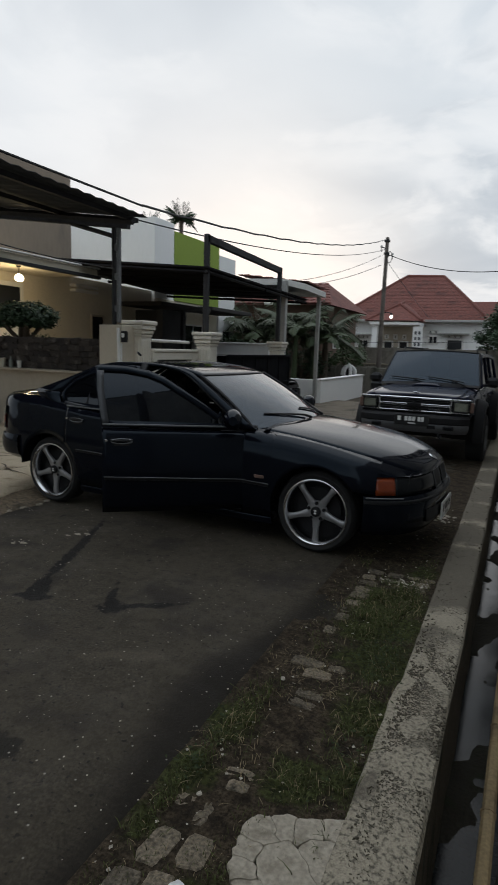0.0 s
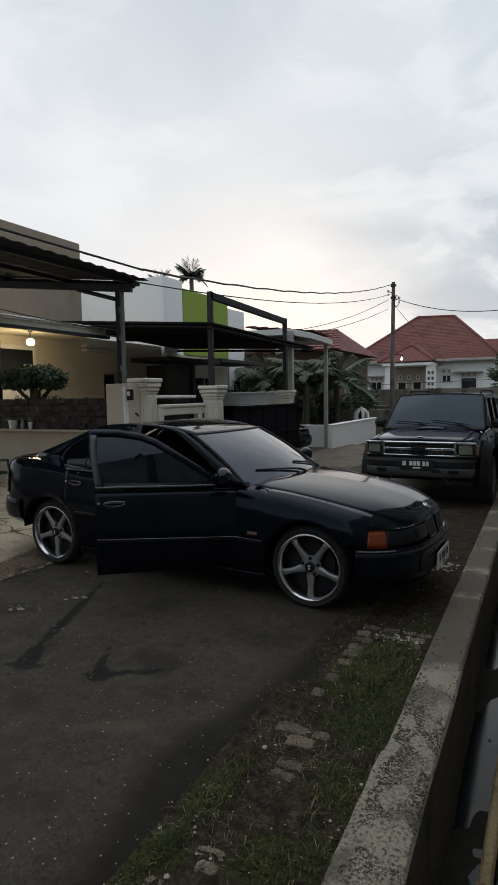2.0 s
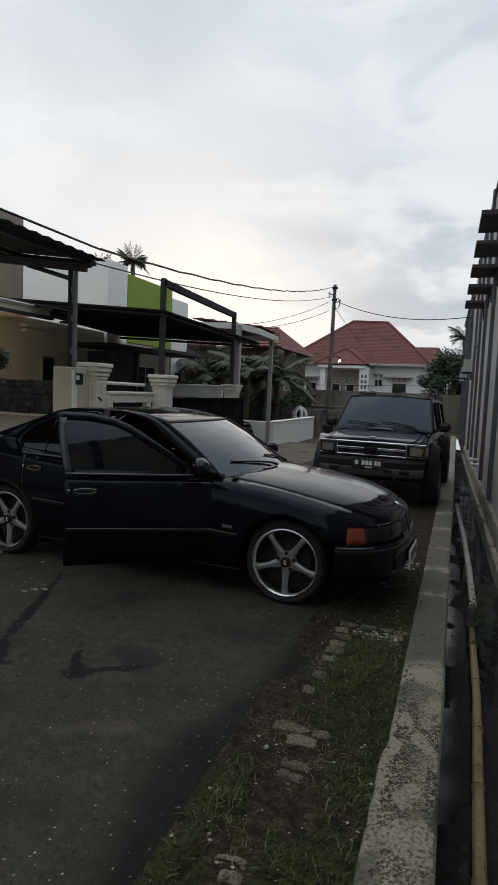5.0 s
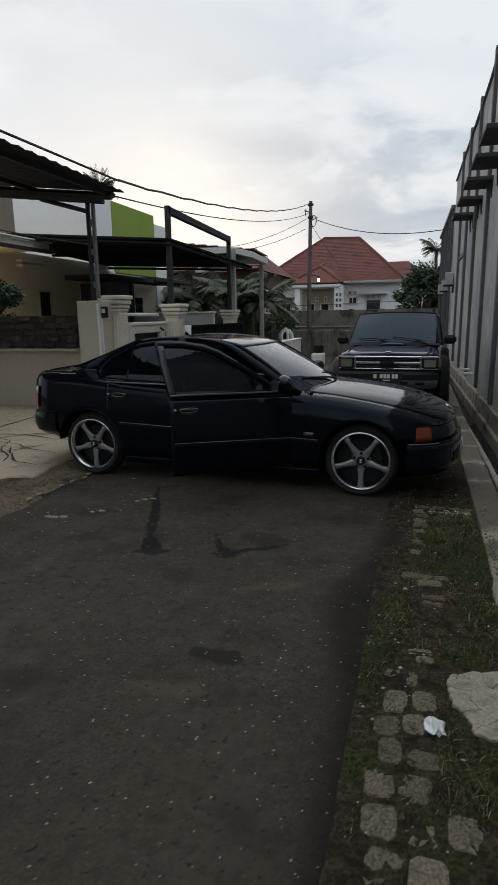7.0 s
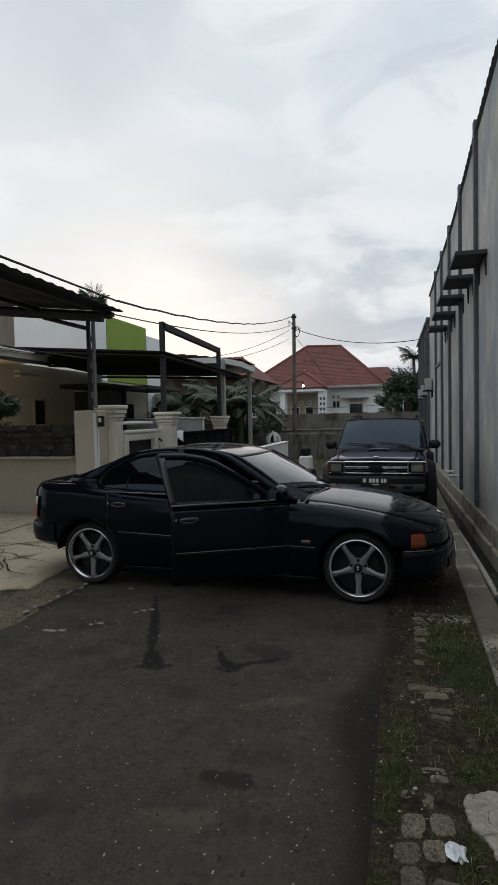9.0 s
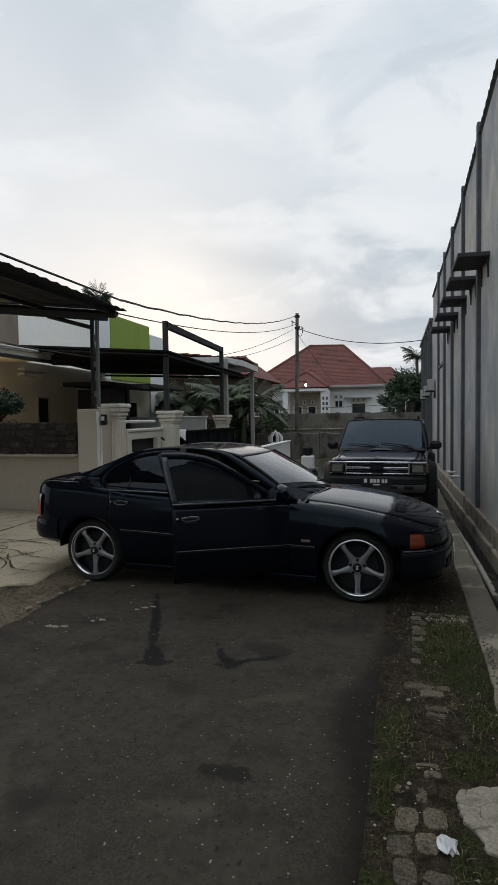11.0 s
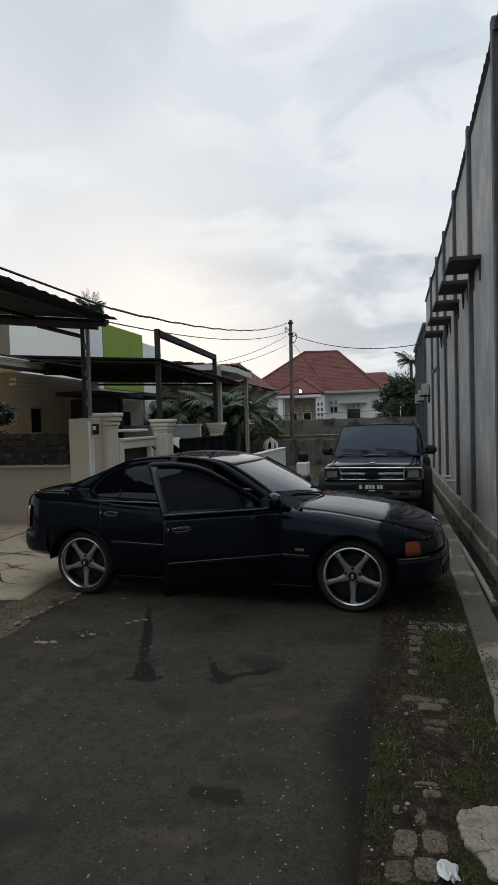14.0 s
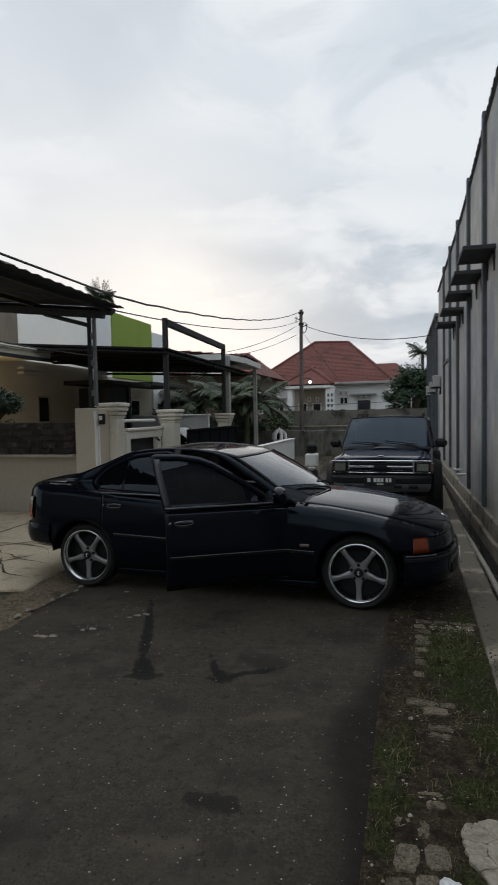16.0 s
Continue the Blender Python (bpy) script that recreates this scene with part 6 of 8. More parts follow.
brick_wall = material("bare_brown_brickwork", (0.13, 0.085, 0.06), 0.95, 0, 0.2, 2.0, 40, 0.4, 0.01, second=(0.08, 0.07, 0.055), spots=0.55)


def tile_house():
    """The tiled house behind the banana plants."""
    root = thing("house", pose(-10.6, 29, 0.75), "old house with a dark red tiled roof", "house")
    part("wall", Shape().span((-5, 0, -1.0), (3.4, 6, 3.0), 0.02), brick_wall, root, "bare dark brown house wall", smooth=0)
    tiled(root, "tile_course", (-5.4, -0.8, 2.95), (3.9, -0.8, 2.95), (-4.0, 3, 4.3), (2.6, 3, 4.3), root, 8)
    part("roof", Shape().add([(-5.4, -0.8, 2.9), (3.9, -0.8, 2.9), (3.9, 6.8, 2.9), (-5.4, 6.8, 2.9), (-4.0, 3, 4.25), (2.6, 3, 4.25)], [(0, 1, 5, 4), (1, 2, 5), (2, 3, 4, 5), (3, 0, 4)]), roof_tile, root, smooth=0)
    part("gable_trim", Shape().tube([(0.6, -0.9, 2.95), (1.4, -0.9, 3.55), (2.4, -0.9, 2.95), (0.6, -0.9, 2.95)], 0.07, 4), trim_white, root, "white painted gable trim", smooth=0)
    window_in(root, 3.42, 1.5, 3.0, 0.9, 2.1)


tile_house()


old_wall = material("old_stained_wall", (0.20, 0.185, 0.155), 0.95, 0, 0.3, 1.3, 30, 0.5, 0.012, second=(0.050, 0.047, 0.036), spots=0.60, streak=(1, 1, 0.7))


def back_wall():
    root = thing("garden_wall", pose(-3.0, 36, -0.25), "stained grey concrete wall across the end of the lane", "wall")
    for k in range(6):
        part("wall_bay", Shape().span((-5.6 + k * 1.75, 0, 0), (-5.6 + k * 1.75 + 1.74, 0.18, 2.06), 0.01), old_wall, root, smooth=0)
        part("pier", Shape().span((-5.75 + k * 1.75, -0.06, 0), (-5.48 + k * 1.75, 0.2, 2.10), 0.012), old_wall, root, smooth=0)
    r2 = thing("retaining_wall", pose(-3.0, 33.6, -0.25), "low mossy retaining wall in front of the garden wall", "wall")
    for k in range(7):
        part("wall_bay", Shape().span((-4.9 + k * 0.95, 0, 0), (-4.9 + k * 0.95 + 0.94, 0.25, 1.12), 0.015), old_wall, r2, smooth=0)
    part("capping", Shape().span((-4.95, -0.05, 1.12), (1.8, 0.30, 1.18), 0.015), kerb_mat, r2, smooth=0)


back_wall()


def garden_lantern():
    root = thing("garden_lantern", pose(-4.98, 25.6, 0.27) @ Matrix.Scale(0.8, 4), "white painted lantern-shaped gate ornament on the low wall", "lantern")
    part("plinth", Shape().lathe([(0.0, -0.8), (0.42, -0.8), (0.42, -0.1), (0.34, 0.0), (0.30, 0.06)], 6), white_wall, root, smooth=20)
    part("body", Shape().lathe([(0.30, 0.06), (0.36, 0.14), (0.38, 0.30), (0.34, 0.34)], 6), white_wall, root, smooth=20)
    for k in range(6):
        a = 2 * math.pi * k / 6
        part("rib", Shape().tube([(0.35 * math.cos(a), 0.35 * math.sin(a), 0.34), (0.33 * math.cos(a), 0.33 * math.sin(a), 0.62), (0.12 * math.cos(a), 0.12 * math.sin(a), 0.84)], 0.085, 6), white_wall, root)
    part("inner", Shape().lathe([(0.24, 0.34), (0.22, 0.6), (0.0, 0.8)], 12), black_plastic, root)
    part("finial", Shape().lathe([(0.13, 0.82), (0.10, 0.90), (0.03, 0.96), (0.0, 1.02)], 10), white_wall, root)


garden_lantern()


# ---------- pole, street lamp and cables ----------
def utility_pole():
    z0 = fall(33)
    root = thing("utility_pole", pose(-5.24, 32.76, z0), "round grey concrete utility pole carrying cables", "utility pole")
    h = 7.38 - z0
    part("pole", Shape().tube([(-0.06, 0, 0), (0, 0, h)], [0.135, 0.09], 14), pole_mat, root)
    for dz in (0.12, 0.75):
        part("clamp", Shape().tube([(0, 0, h - dz), (0, 0, h - dz - 0.10)], 0.15, 12), steel_dark, root)
    for dx, dz in ((-0.28, -0.55), (0.30, -0.95)):
        part("bracket", Shape().tube([(0, 0, h + dz), (dx, 0, h + dz + 0.08), (dx, 0, h + dz - 0.14)], 0.03, 6), steel_dark, root)
        part("insulator", Shape().lathe([(0.0, 0.0), (0.06, 0.01), (0.07, 0.08), (0.04, 0.12), (0.0, 0.13)], 10).moved(Matrix.Translation((dx, 0, h + dz + 0.06))), trim_white, root)
    part("cable_coil", Shape().tube([(0.18 + 0.13 * math.sin(a), -0.1, h - 1.0 + 0.28 * math.cos(a)) for a in [2 * math.pi * k / 24 for k in range(25)]], 0.018, 6), wire_mat, root)
    lamp = thing("street_lamp", pose(-4.78, 32.72, 3.18), "small bare street lamp bulb on a short bracket", "street lamp")
    part("bulb", Shape().lathe([(0.0, 0.12), (0.045, 0.13), (0.062, 0.17), (0.055, 0.22), (0.035, 0.29)], 16), street_glow, lamp, "glowing bulb", smooth=60)
    part("socket", Shape().tube([(0, 0, 0.28), (0, 0, 0.40)], 0.05, 10), steel_dark, lamp)
    part("bracket", Shape().tube([(0, 0, 0.38), (-0.25, 0, 0.44), (-0.42, 0.04, 0.40)], 0.02, 6), steel_dark, lamp)


utility_pole()


def cable(a, b, sag, r, label, twist=False):
    a, b = Vector(a), Vector(b)
    n = 40
    pts = []
    for k in range(n + 1):
        t = k / n
        p = a.lerp(b, t)
        p.z -= sag * 4 * t * (1 - t)
        if twist:
            p.z += 0.012 * math.sin(k * 2.1)
        pts.append(p)
    single("cable", Shape().tube(pts, r, 6), wire_mat, label, "cable", "overhead cables")


TOP = (-5.24, 32.76, 7.30)
cable(TOP, (-3.85, 8.85, 3.60), 0.42, 0.018, "thick black overhead cable strung along the lane", True)
cable((-3.85, 8.85, 3.60), (-3.70, 1.6, 3.50), 0.0, 0.016, "thick black cable lying along the carport eave")
cable((-5.3, 32.76, 6.80), (-4.5, 9.0, 3.56), 0.45, 0.012, "thin black overhead cable strung along the lane")
cable((-5.5, 32.76, 6.50), (-9.0, 22.0, 4.05), 0.50, 0.012, "thin service cable running to the row houses")
cable((-5.5, 32.76, 6.02), (-9.0, 22.6, 4.0), 0.45, 0.012, "thin service cable running to the row houses")
cable((-4.95, 32.76, 6.45), (1.72, 27.0, 4.96), 0.43, 0.018, "black cable crossing to the warehouse wall")
cable((-5.2, 32.7, 6.2), (-4.6, 48.0, 3.8), 0.1, 0.012, "thin service cable dropping to the bungalow")
cable((-14.0, 33.5, 1.95), (1.6, 34.5, 2.3), 0.06, 0.012, "thin cable strung low across the lane's end")
cable((-4.4, 8.9, 2.7), (-9.0, 9.4, 3.75), 0.08, 0.010, "thin cable strung under the carport roof")


# ---------- cars ----------
def spline(pts, u):
    """A point on the smooth curve through pts at index u."""
    n = len(pts)
    i = min(int(u), n - 2)
    t = u - i
    p0, p1, p2, p3 = (Vector(pts[max(0, min(n - 1, k))]) for k in (i - 1, i, i + 1, i + 2))
    return 0.5 * ((2 * p1) + (p2 - p0) * t + (2 * p0 - 5 * p1 + 4 * p2 - p3) * t**2 + (3 * p1 - p0 - 3 * p2 + p3) * t**3)


class CarForm:
    """A car body as sections across its length. Forward is +x, the car's left is +y."""

    def __init__(self, half, nose, nose_len, tail, tail_len, power, tail_power, top, shoulder, sill, waist, hubs, hub_z, arch):
        self.half, self.nose, self.nose_len, self.tail, self.tail_len, self.power, self.tail_power = half, nose, nose_len, tail, tail_len, power, tail_power
        self.top, self.shoulder, self.sill, self.waist = top, shoulder, sill, waist
        self.hubs, self.hub_z, self.arch = hubs, hub_z, arch

    def width(self, x):
        if x > self.nose:
            r, p = min(0.9995, (x - self.nose) / self.nose_len), self.power
        elif x < self.tail:
            r, p = min(0.9995, (self.tail - x) / self.tail_len), self.tail_power
        else:
            return self.half
        return self.half * (1 - r**p) ** (1 / p)

    def at(self, x, u):
        w, zs, zc = self.width(x), self.shoulder(x), self.top(x)
        z2 = self.waist
        pts = [(w - 0.075, self.sill), (w - 0.018, lerp(self.sill, z2, 0.5)), (w, z2), (w - 0.016, lerp(z2, zs, 0.62)),
               (w - 0.075, zs), (0.60 * w, lerp(zs, zc, 0.75)), (0, zc)]
        p = spline([(a, b, 0) for a, b in pts], u)
        return Vector((x, p.x, p.y))

    def u_at(self, x, z):
        lo, hi = 0.0, 4.0
        for _ in range(22):
            m = (lo + hi) / 2
            if self.at(x, m).z < z:
                lo = m
            else:
                hi = m
        return lo

    def low(self, x, z):
        """The lower edge at x: z, or the wheel arch where that is higher."""
        for h in self.hubs:
            d = abs(x - h)
            if d < self.arch:
                return max(z, self.hub_z + math.sqrt(self.arch**2 - d * d))
        return z

    def columns(self, x0, x1, step=0.05):
        xs = {x0, x1}
        k = math.ceil(min(x0, x1) / step)
        while k * step < max(x0, x1):
            xs.add(k * step)
            k += 1
        for h in self.hubs:
            for a in range(0, 181, 6):
                x = h + self.arch * math.cos(radians(a)) * 0.9999
                if min(x0, x1) < x < max(x0, x1):
                    xs.add(x)
            for e in (-1, 1):
                x = h + e * (self.arch + 0.0005)
                if min(x0, x1) < x < max(x0, x1):
                    xs.add(x)
        return sorted(xs)

    def panel(self, x0, x1, z_low, u_hi, side, rows=12, lean=None):
        """A body panel from z_low (or the arch) up to u_hi, on one side (1 left, -1 right). lean(z): a shift along x."""
        s = Shape()
        grid = []
        for x in self.columns(x0, x1):
            zl = z_low(x) if callable(z_low) else z_low
            ua = self.u_at(x, self.low(x, zl))
            ub = u_hi(x) if callable(u_hi) else u_hi
            col = []
            for k in range(rows + 1):
                p = self.at(x, lerp(ua, max(ub, ua + 0.01), k / rows))
                if lean:
                    p.x += lean(x, p.z)
                col.append((p.x, side * p.y, p.z))
            grid.append(col)
        return s.sheet(grid, flip=side > 0).outward()

    def lid(self, x0, x1, u_lo, rows=9, bow=0.0):
        """The hood or boot lid, from side to side."""
        s, grid = Shape(), []
        n = 26
        for i in range(n + 1):
            row = []
            x = lerp(x0, x1, i / n)
            for k in range(-rows, rows + 1):
                u = lerp(6, u_lo, abs(k) / rows)
                xx = x - bow * (abs(k) / rows) ** 2 * (i / n)
                p = self.at(xx, u)
                row.append((p.x, math.copysign(p.y, k) if k else 0, p.z))
            grid.append(row)
        return s.sheet(grid).outward()

    def plan(self, a, front, out=0.0):
        """A point on the outline seen from above; a runs 0 at the middle to 90 at the side."""
        p = self.power if front else self.tail_power
        c, q = max(0, math.cos(radians(a))) ** (2 / p), max(0, math.sin(radians(a))) ** (2 / p)
        if front:
            return self.nose + (self.nose_len + out) * c, (self.half + out) * q
        return self.tail - (self.tail_len + out) * c, (self.half + out) * q

    def band(self, a0, a1, profile, front, n=24):
        """A strip round the nose or tail: angles a0 to a1 (negative: the car's right), profile of (out, z)."""
        grid = []
        for i in range(n + 1):
            a = lerp(a0, a1, i / n)
            col = []
            for out, z in profile:
                x, y = self.plan(abs(a), front, out)
                col.append((x, math.copysign(y, a), z))
            grid.append(col)
        return Shape().sheet(grid, flip=not front).outward()


def car_wheel(parent, x, y, z, side, rim_r, tyre_r, width, spokes, lip=None, face_mat=None):
    """A wheel whose outer face looks to side (-1: the car's right)."""
    lip, face_mat = lip or alloy_lip, face_mat or alloy
    flip = Matrix.Identity(4) if side < 0 else Matrix.Rotation(math.pi, 4, "Z")
    base = Matrix.Translation((x, y, z)) @ flip
    # outer face towards -y
    s = Shape()
    r = rim_r
    s.lathe([(r * 0.90, width - 0.02), (r * 0.90, 0.11), (r * 0.91, 0.035), (r * 0.935, 0.012), (r * 0.965, -0.004), (r * 1.0, -0.012), (r * 1.035, -0.010), (r * 1.045, 0.002), (r * 1.03, 0.02)], 56, "y")
    rim = part("wheel", s, lip, parent, "polished alloy rim with a stepped lip", smooth=40, at=base)
    for k in range(spokes):
        a0 = 2 * math.pi * k / spokes - math.pi / 2
        sp = Shape()
        rows = []
        for i in range(11):
            t = i / 10
            rad = lerp(0.035, r * 0.93, t)
            wide = lerp(0.036, 0.0205, min(1, t * 1.7)) if t < 0.75 else lerp(0.0205, 0.026, (t - 0.75) / 0.25)
            dep = lerp(0.034, 0.018, t) if t < 0.85 else lerp(0.018, 0.026, (t - 0.85) / 0.15)
            ring = []
            for wx, dy in ((-wide, dep + 0.028), (-wide, dep + 0.007), (-wide * 0.62, dep), (wide * 0.62, dep), (wide, dep + 0.007), (wide, dep + 0.028)):
                ring.append((rad * math.cos(a0) - wx * math.sin(a0), dy, rad * math.sin(a0) + wx * math.cos(a0)))
            rows.append(ring)
        sp.sheet(rows, flip=True)
        part("spoke", sp, face_mat, rim, smooth=50)
    hub = Shape().lathe([(0.0, 0.014), (0.03, 0.014), (0.034, 0.018), (0.036, 0.03), (0.075, 0.032), (0.085, 0.05)], 32, "y")
    part("hub", hub, face_mat, rim, smooth=40)
    cap = Shape().lathe([(0.0, 0.006), (0.034, 0.007), (0.039, 0.011), (0.040, 0.024)], 24, "y")
    part("hub_cap", cap, black_plastic, rim, "dark round centre cap", smooth=40)
    q = Shape()
    for k in range(2):
        a = math.pi / 4 + k * math.pi
        q.add([(0, 0.0045, 0)] + [(0.017 * math.cos(a + j * math.pi / 8), 0.0045, 0.017 * math.sin(a + j * math.pi / 8)) for j in range(5)], [(0, j + 1, j + 2) for j in range(4)])
    part("emblem", q, plate_white, rim, "pale quartered badge", smooth=0)
    for k in range(5):
        a = 2 * math.pi * k / 5 + math.pi / 2
        b = Shape().lathe([(0.0, 0.0245), (0.0135, 0.0245), (0.0145, 0.05)], 12, "y").moved(Matrix.Translation((0.064 * math.cos(a), 0, 0.064 * math.sin(a))))
        part("wheel_bolt", b, black_plastic, rim, smooth=0)
    disc = Shape().lathe([(0.05, 0.085), (r * 0.72, 0.085), (r * 0.72, 0.105), (0.05, 0.105)], 36, "y")
    part("brake_disc", disc, black_plastic, rim, "dull dark brake disc", smooth=30)
    back = Shape().lathe([(0.0, 0.13), (r * 0.92, 0.13)], 32, "y")
    part("brake_shield", back, black_plastic, rim, smooth=30)
    t = Shape().lathe([(r * 0.98, 0.025), (r * 1.02, 0.004), (r * 1.06, -0.006), (lerp(r, tyre_r, 0.55), -0.014), (tyre_r - 0.018, 0.0), (tyre_r - 0.005, 0.018), (tyre_r, 0.04),
                       (tyre_r, width - 0.04), (tyre_r - 0.02, width), (r, width)], 60, "y")
    part("tyre", t, rubber, rim, "low-profile black tyre", smooth=50)
    return rim


def strip_between(outer, inner, place):
    """A strip of faces between two outlines with as many points each."""
    return Shape().sheet([[place(*p) for p in outer], [place(*p) for p in inner]])


def pane(outline, place, n=10):
    """A pane filling a closed outline given as bottom and top point rows."""
    lo, hi = outline
    rows = [[place(lerp(a[0], b[0], k / n), lerp(a[1], b[1], k / n)) for a, b in zip(lo, hi)] for k in range(n + 1)]
    return Shape().sheet(rows)


def bowed(outline, place, rings=7):
    """A smooth pane inside an outline, in rings about its middle."""
    cx, cz = (sum(p[k] for p in outline) / len(outline) for k in (0, 1))
    pts = resample(outline + outline[:1], 49)[:-1]
    rows = [[place(lerp(cx, x, k / rings), lerp(cz, z, k / rings)) for x, z in pts] for k in range(1, rings + 1)]
    return Shape().sheet(rows, closed=True).poly(rows[0])


def inset(pts, d):
    """A closed outline moved inwards by d (points run anticlockwise or clockwise alike)."""
    area = sum(a[0] * b[1] - b[0] * a[1] for a, b in zip(pts, pts[1:] + pts[:1]))
    sg = 1 if area > 0 else -1
    out = []
    n = len(pts)
    for i in range(n):
        p, a, b = Vector(pts[i]), Vector(pts[i - 1]), Vector(pts[(i + 1) % n])
        e1, e2 = (p - a).normalized(), (b - p).normalized()
        n1, n2 = Vector((-e1.y, e1.x)) * sg, Vector((-e2.y, e2.x)) * sg
        m = (n1 + n2)
        m = m / max(0.35, m.length_squared) * 2 if m.length else n1
        q = p + m * d
        out.append((q.x, q.y))
    return out


def number_plate(parent, at, w, h, mat, bar_mat):
    pl = part("number_plate", Shape().box((0, 0, 0), (0.012, w, h), 0.004), mat, parent, "number plate with plain bars", at=at)
    for y0, y1 in ((-0.40, -0.30), (-0.20, -0.11), (-0.09, 0.0), (0.02, 0.11), (0.18, 0.26), (0.28, 0.36)):
        part("marking", Shape().span((0.0075, y0 * w, -0.10 * h), (0.009, y1 * w, 0.32 * h)), bar_mat, pl, "pale bar", smooth=0)
    part("marking", Shape().span((0.0075, -0.10 * w, -0.36 * h), (0.009, 0.12 * w, -0.24 * h)), bar_mat, pl, "pale bar", smooth=0)


def build_saloon():
    yaw = -math.atan2(0.14, 2.70)
    at = Matrix.Translation((-1.13 + 0.78 * math.sin(-yaw), 5.30 + 0.78 * math.cos(yaw), 0.010)) @ Matrix.Rotation(yaw, 4, "Z")
    car = thing("saloon_car", at, "black four-door saloon with dark glass, its driver's door open", "car")
    form = CarForm(0.85, 1.35, 0.78, -1.45, 0.685, 2.9, 4.6,
                   top=table([(-2.15, 1.0), (-2.08, 1.035), (-1.9, 1.05), (-1.6, 1.065), (-0.5, 1.02), (0.6, 0.955), (1.0, 0.925), (1.4, 0.882), (1.63, 0.845), (1.84, 0.795), (2.0, 0.735), (2.12, 0.665)]),
                   shoulder=table([(-2.15, 0.955), (-2.05, 0.99), (-1.9, 1.0), (-1.5, 0.985), (-1.15, 0.955), (-0.4, 0.91), (0.72, 0.875), (1.05, 0.845), (1.35, 0.800), (1.7, 0.728), (1.92, 0.658), (2.12, 0.575)]),
                   sill=0.15, waist=0.55, hubs=(1.35, -1.35), hub_z=0.315, arch=0.358)
    hood_u = 4.42
    right, left = -1, 1
    for side in (right, left):
        part_ = part("fender", form.panel(0.735, 1.805, lambda x: 0.22 if x < 1.1 else 0.51, hood_u, side), paint_black, car)
        thicken(part_, 0.003)
        thicken(part("rear_fender", form.panel(-2.06, -1.135, lambda x: 0.56 if x < -1.745 else 0.36 if x < -1.6 else 0.22, hood_u, side), paint_black, car), 0.012)
        thicken(part("sill", form.panel(-1.02, 1.02, 0.15, lambda x: form.u_at(x, 0.213), side, 4), paint_black, car), 0.02)
        thicken(part("rear_door", form.panel(-1.125, -0.395, 0.22, 3.97, side), paint_black, car), 0.03)
    hood = part("bonnet", form.lid(0.86, 2.095, hood_u - 0.005, bow=0.02), paint_black, car, "glossy black bonnet")
    thicken(hood, 0.003)
    for y in (-0.22, 0.22):
        s = Shape().box((0.99, y, form.top(0.99) - 0.012), (0.022, 0.035, 0.012), 0.004)
        part("washer_jet", s, black_plastic, car)
    thicken(part("boot_lid", form.lid(-2.10, -1.64, hood_u - 0.03), paint_black, car), 0.012)
    # nose: lamps, grille, bumper
    lamp_prof = [(0.004, 0.508), (-0.004, 0.555), (-0.016, 0.60), (-0.034, 0.636)]

    def angle_at(x, front=True):
        lo, hi = 0.0, 90.0
        for _ in range(30):
            m = (lo + hi) / 2
            if (form.plan(m, front)[0] > x) == front:
                lo = m
            else:
                hi = m
        return lo

    a_side, a_turn, a_in = angle_at(1.805), angle_at(1.93), 9.0
    for sg in (-1, 1):
        i = part("indicator", form.band(sg * a_turn, sg * a_side, lamp_prof, True, 8) if sg > 0 else form.band(-a_side, -a_turn, lamp_prof, True, 8), orange_lens, car, "orange turn signal lens")
        thicken(i, 0.02)
        h = part("headlight", form.band(a_in, a_turn - 0.5, lamp_prof, True, 20) if sg > 0 else form.band(-a_turn + 0.5, -a_in, lamp_prof, True, 20), smoked_lens, car, "dark smoked headlamp glass")
        thicken(h, 0.02)
        for yy in (0.36, 0.54):
            x = 1.35 + 0.78 * (1 - (yy / 0.85) ** 2.9) ** (1 / 2.9) - 0.055
            bowl = Shape().lathe([(0.0, -0.03), (0.05, -0.015), (0.062, 0.004), (0.066, 0.004)], 20, "x").moved(Matrix.Translation((x, sg * yy, 0.585)))
            part("lamp_bowl", bowl, black_plastic, h)
        k = part("kidney_grille", form.band(0.8, 8.6, lamp_prof, True, 6) if sg > 0 else form.band(-8.6, -0.8, lamp_prof, True, 6), black_plastic, car, "dark grille with a thin bright rim")
        rim = Shape()
        loop = [form.plan(abs(a), True, o + 0.006) + (z,) for a, (o, z) in [(0.9, lamp_prof[0]), (8.4, lamp_prof[0]), (8.4, lamp_prof[3]), (0.9, lamp_prof[3]), (0.9, lamp_prof[0])]]
        rim.tube([(x, sg * y, z) for x, y, z in loop], 0.005, 6)
        part("grille_rim", rim, trim_dull, k)
    badge = Shape().lathe([(0.0, 0.008), (0.03, 0.006), (0.036, 0.0)], 20, "z").moved(Matrix.Translation((2.05, 0, form.top(2.05) + 0.002)) @ Matrix.Rotation(radians(28), 4, "Y"))
    part("badge", badge, chrome, car, "small round pale badge")
    nose_panel = form.band(-a_side, a_side, [(-0.026, 0.636), (-0.028, 0.66), (-0.045, 0.68), (-0.07, 0.69), (-0.11, 0.70), (-0.16, 0.71)], True, 50)
    def bonnet_z(x, y):
        lo, hi = 2.1, 6.0
        for _ in range(24):
            m = (lo + hi) / 2
            lo, hi = (m, hi) if form.at(x, m).y > y else (lo, m)
        return form.at(x, lo).z

    nose_panel.v = [(x, y, z if z < 0.637 else max(0.637, bonnet_z(min(x, 2.115), abs(y)) - 0.003)) for x, y, z in nose_panel.v]
    part("nose_panel", nose_panel, paint_black, car)
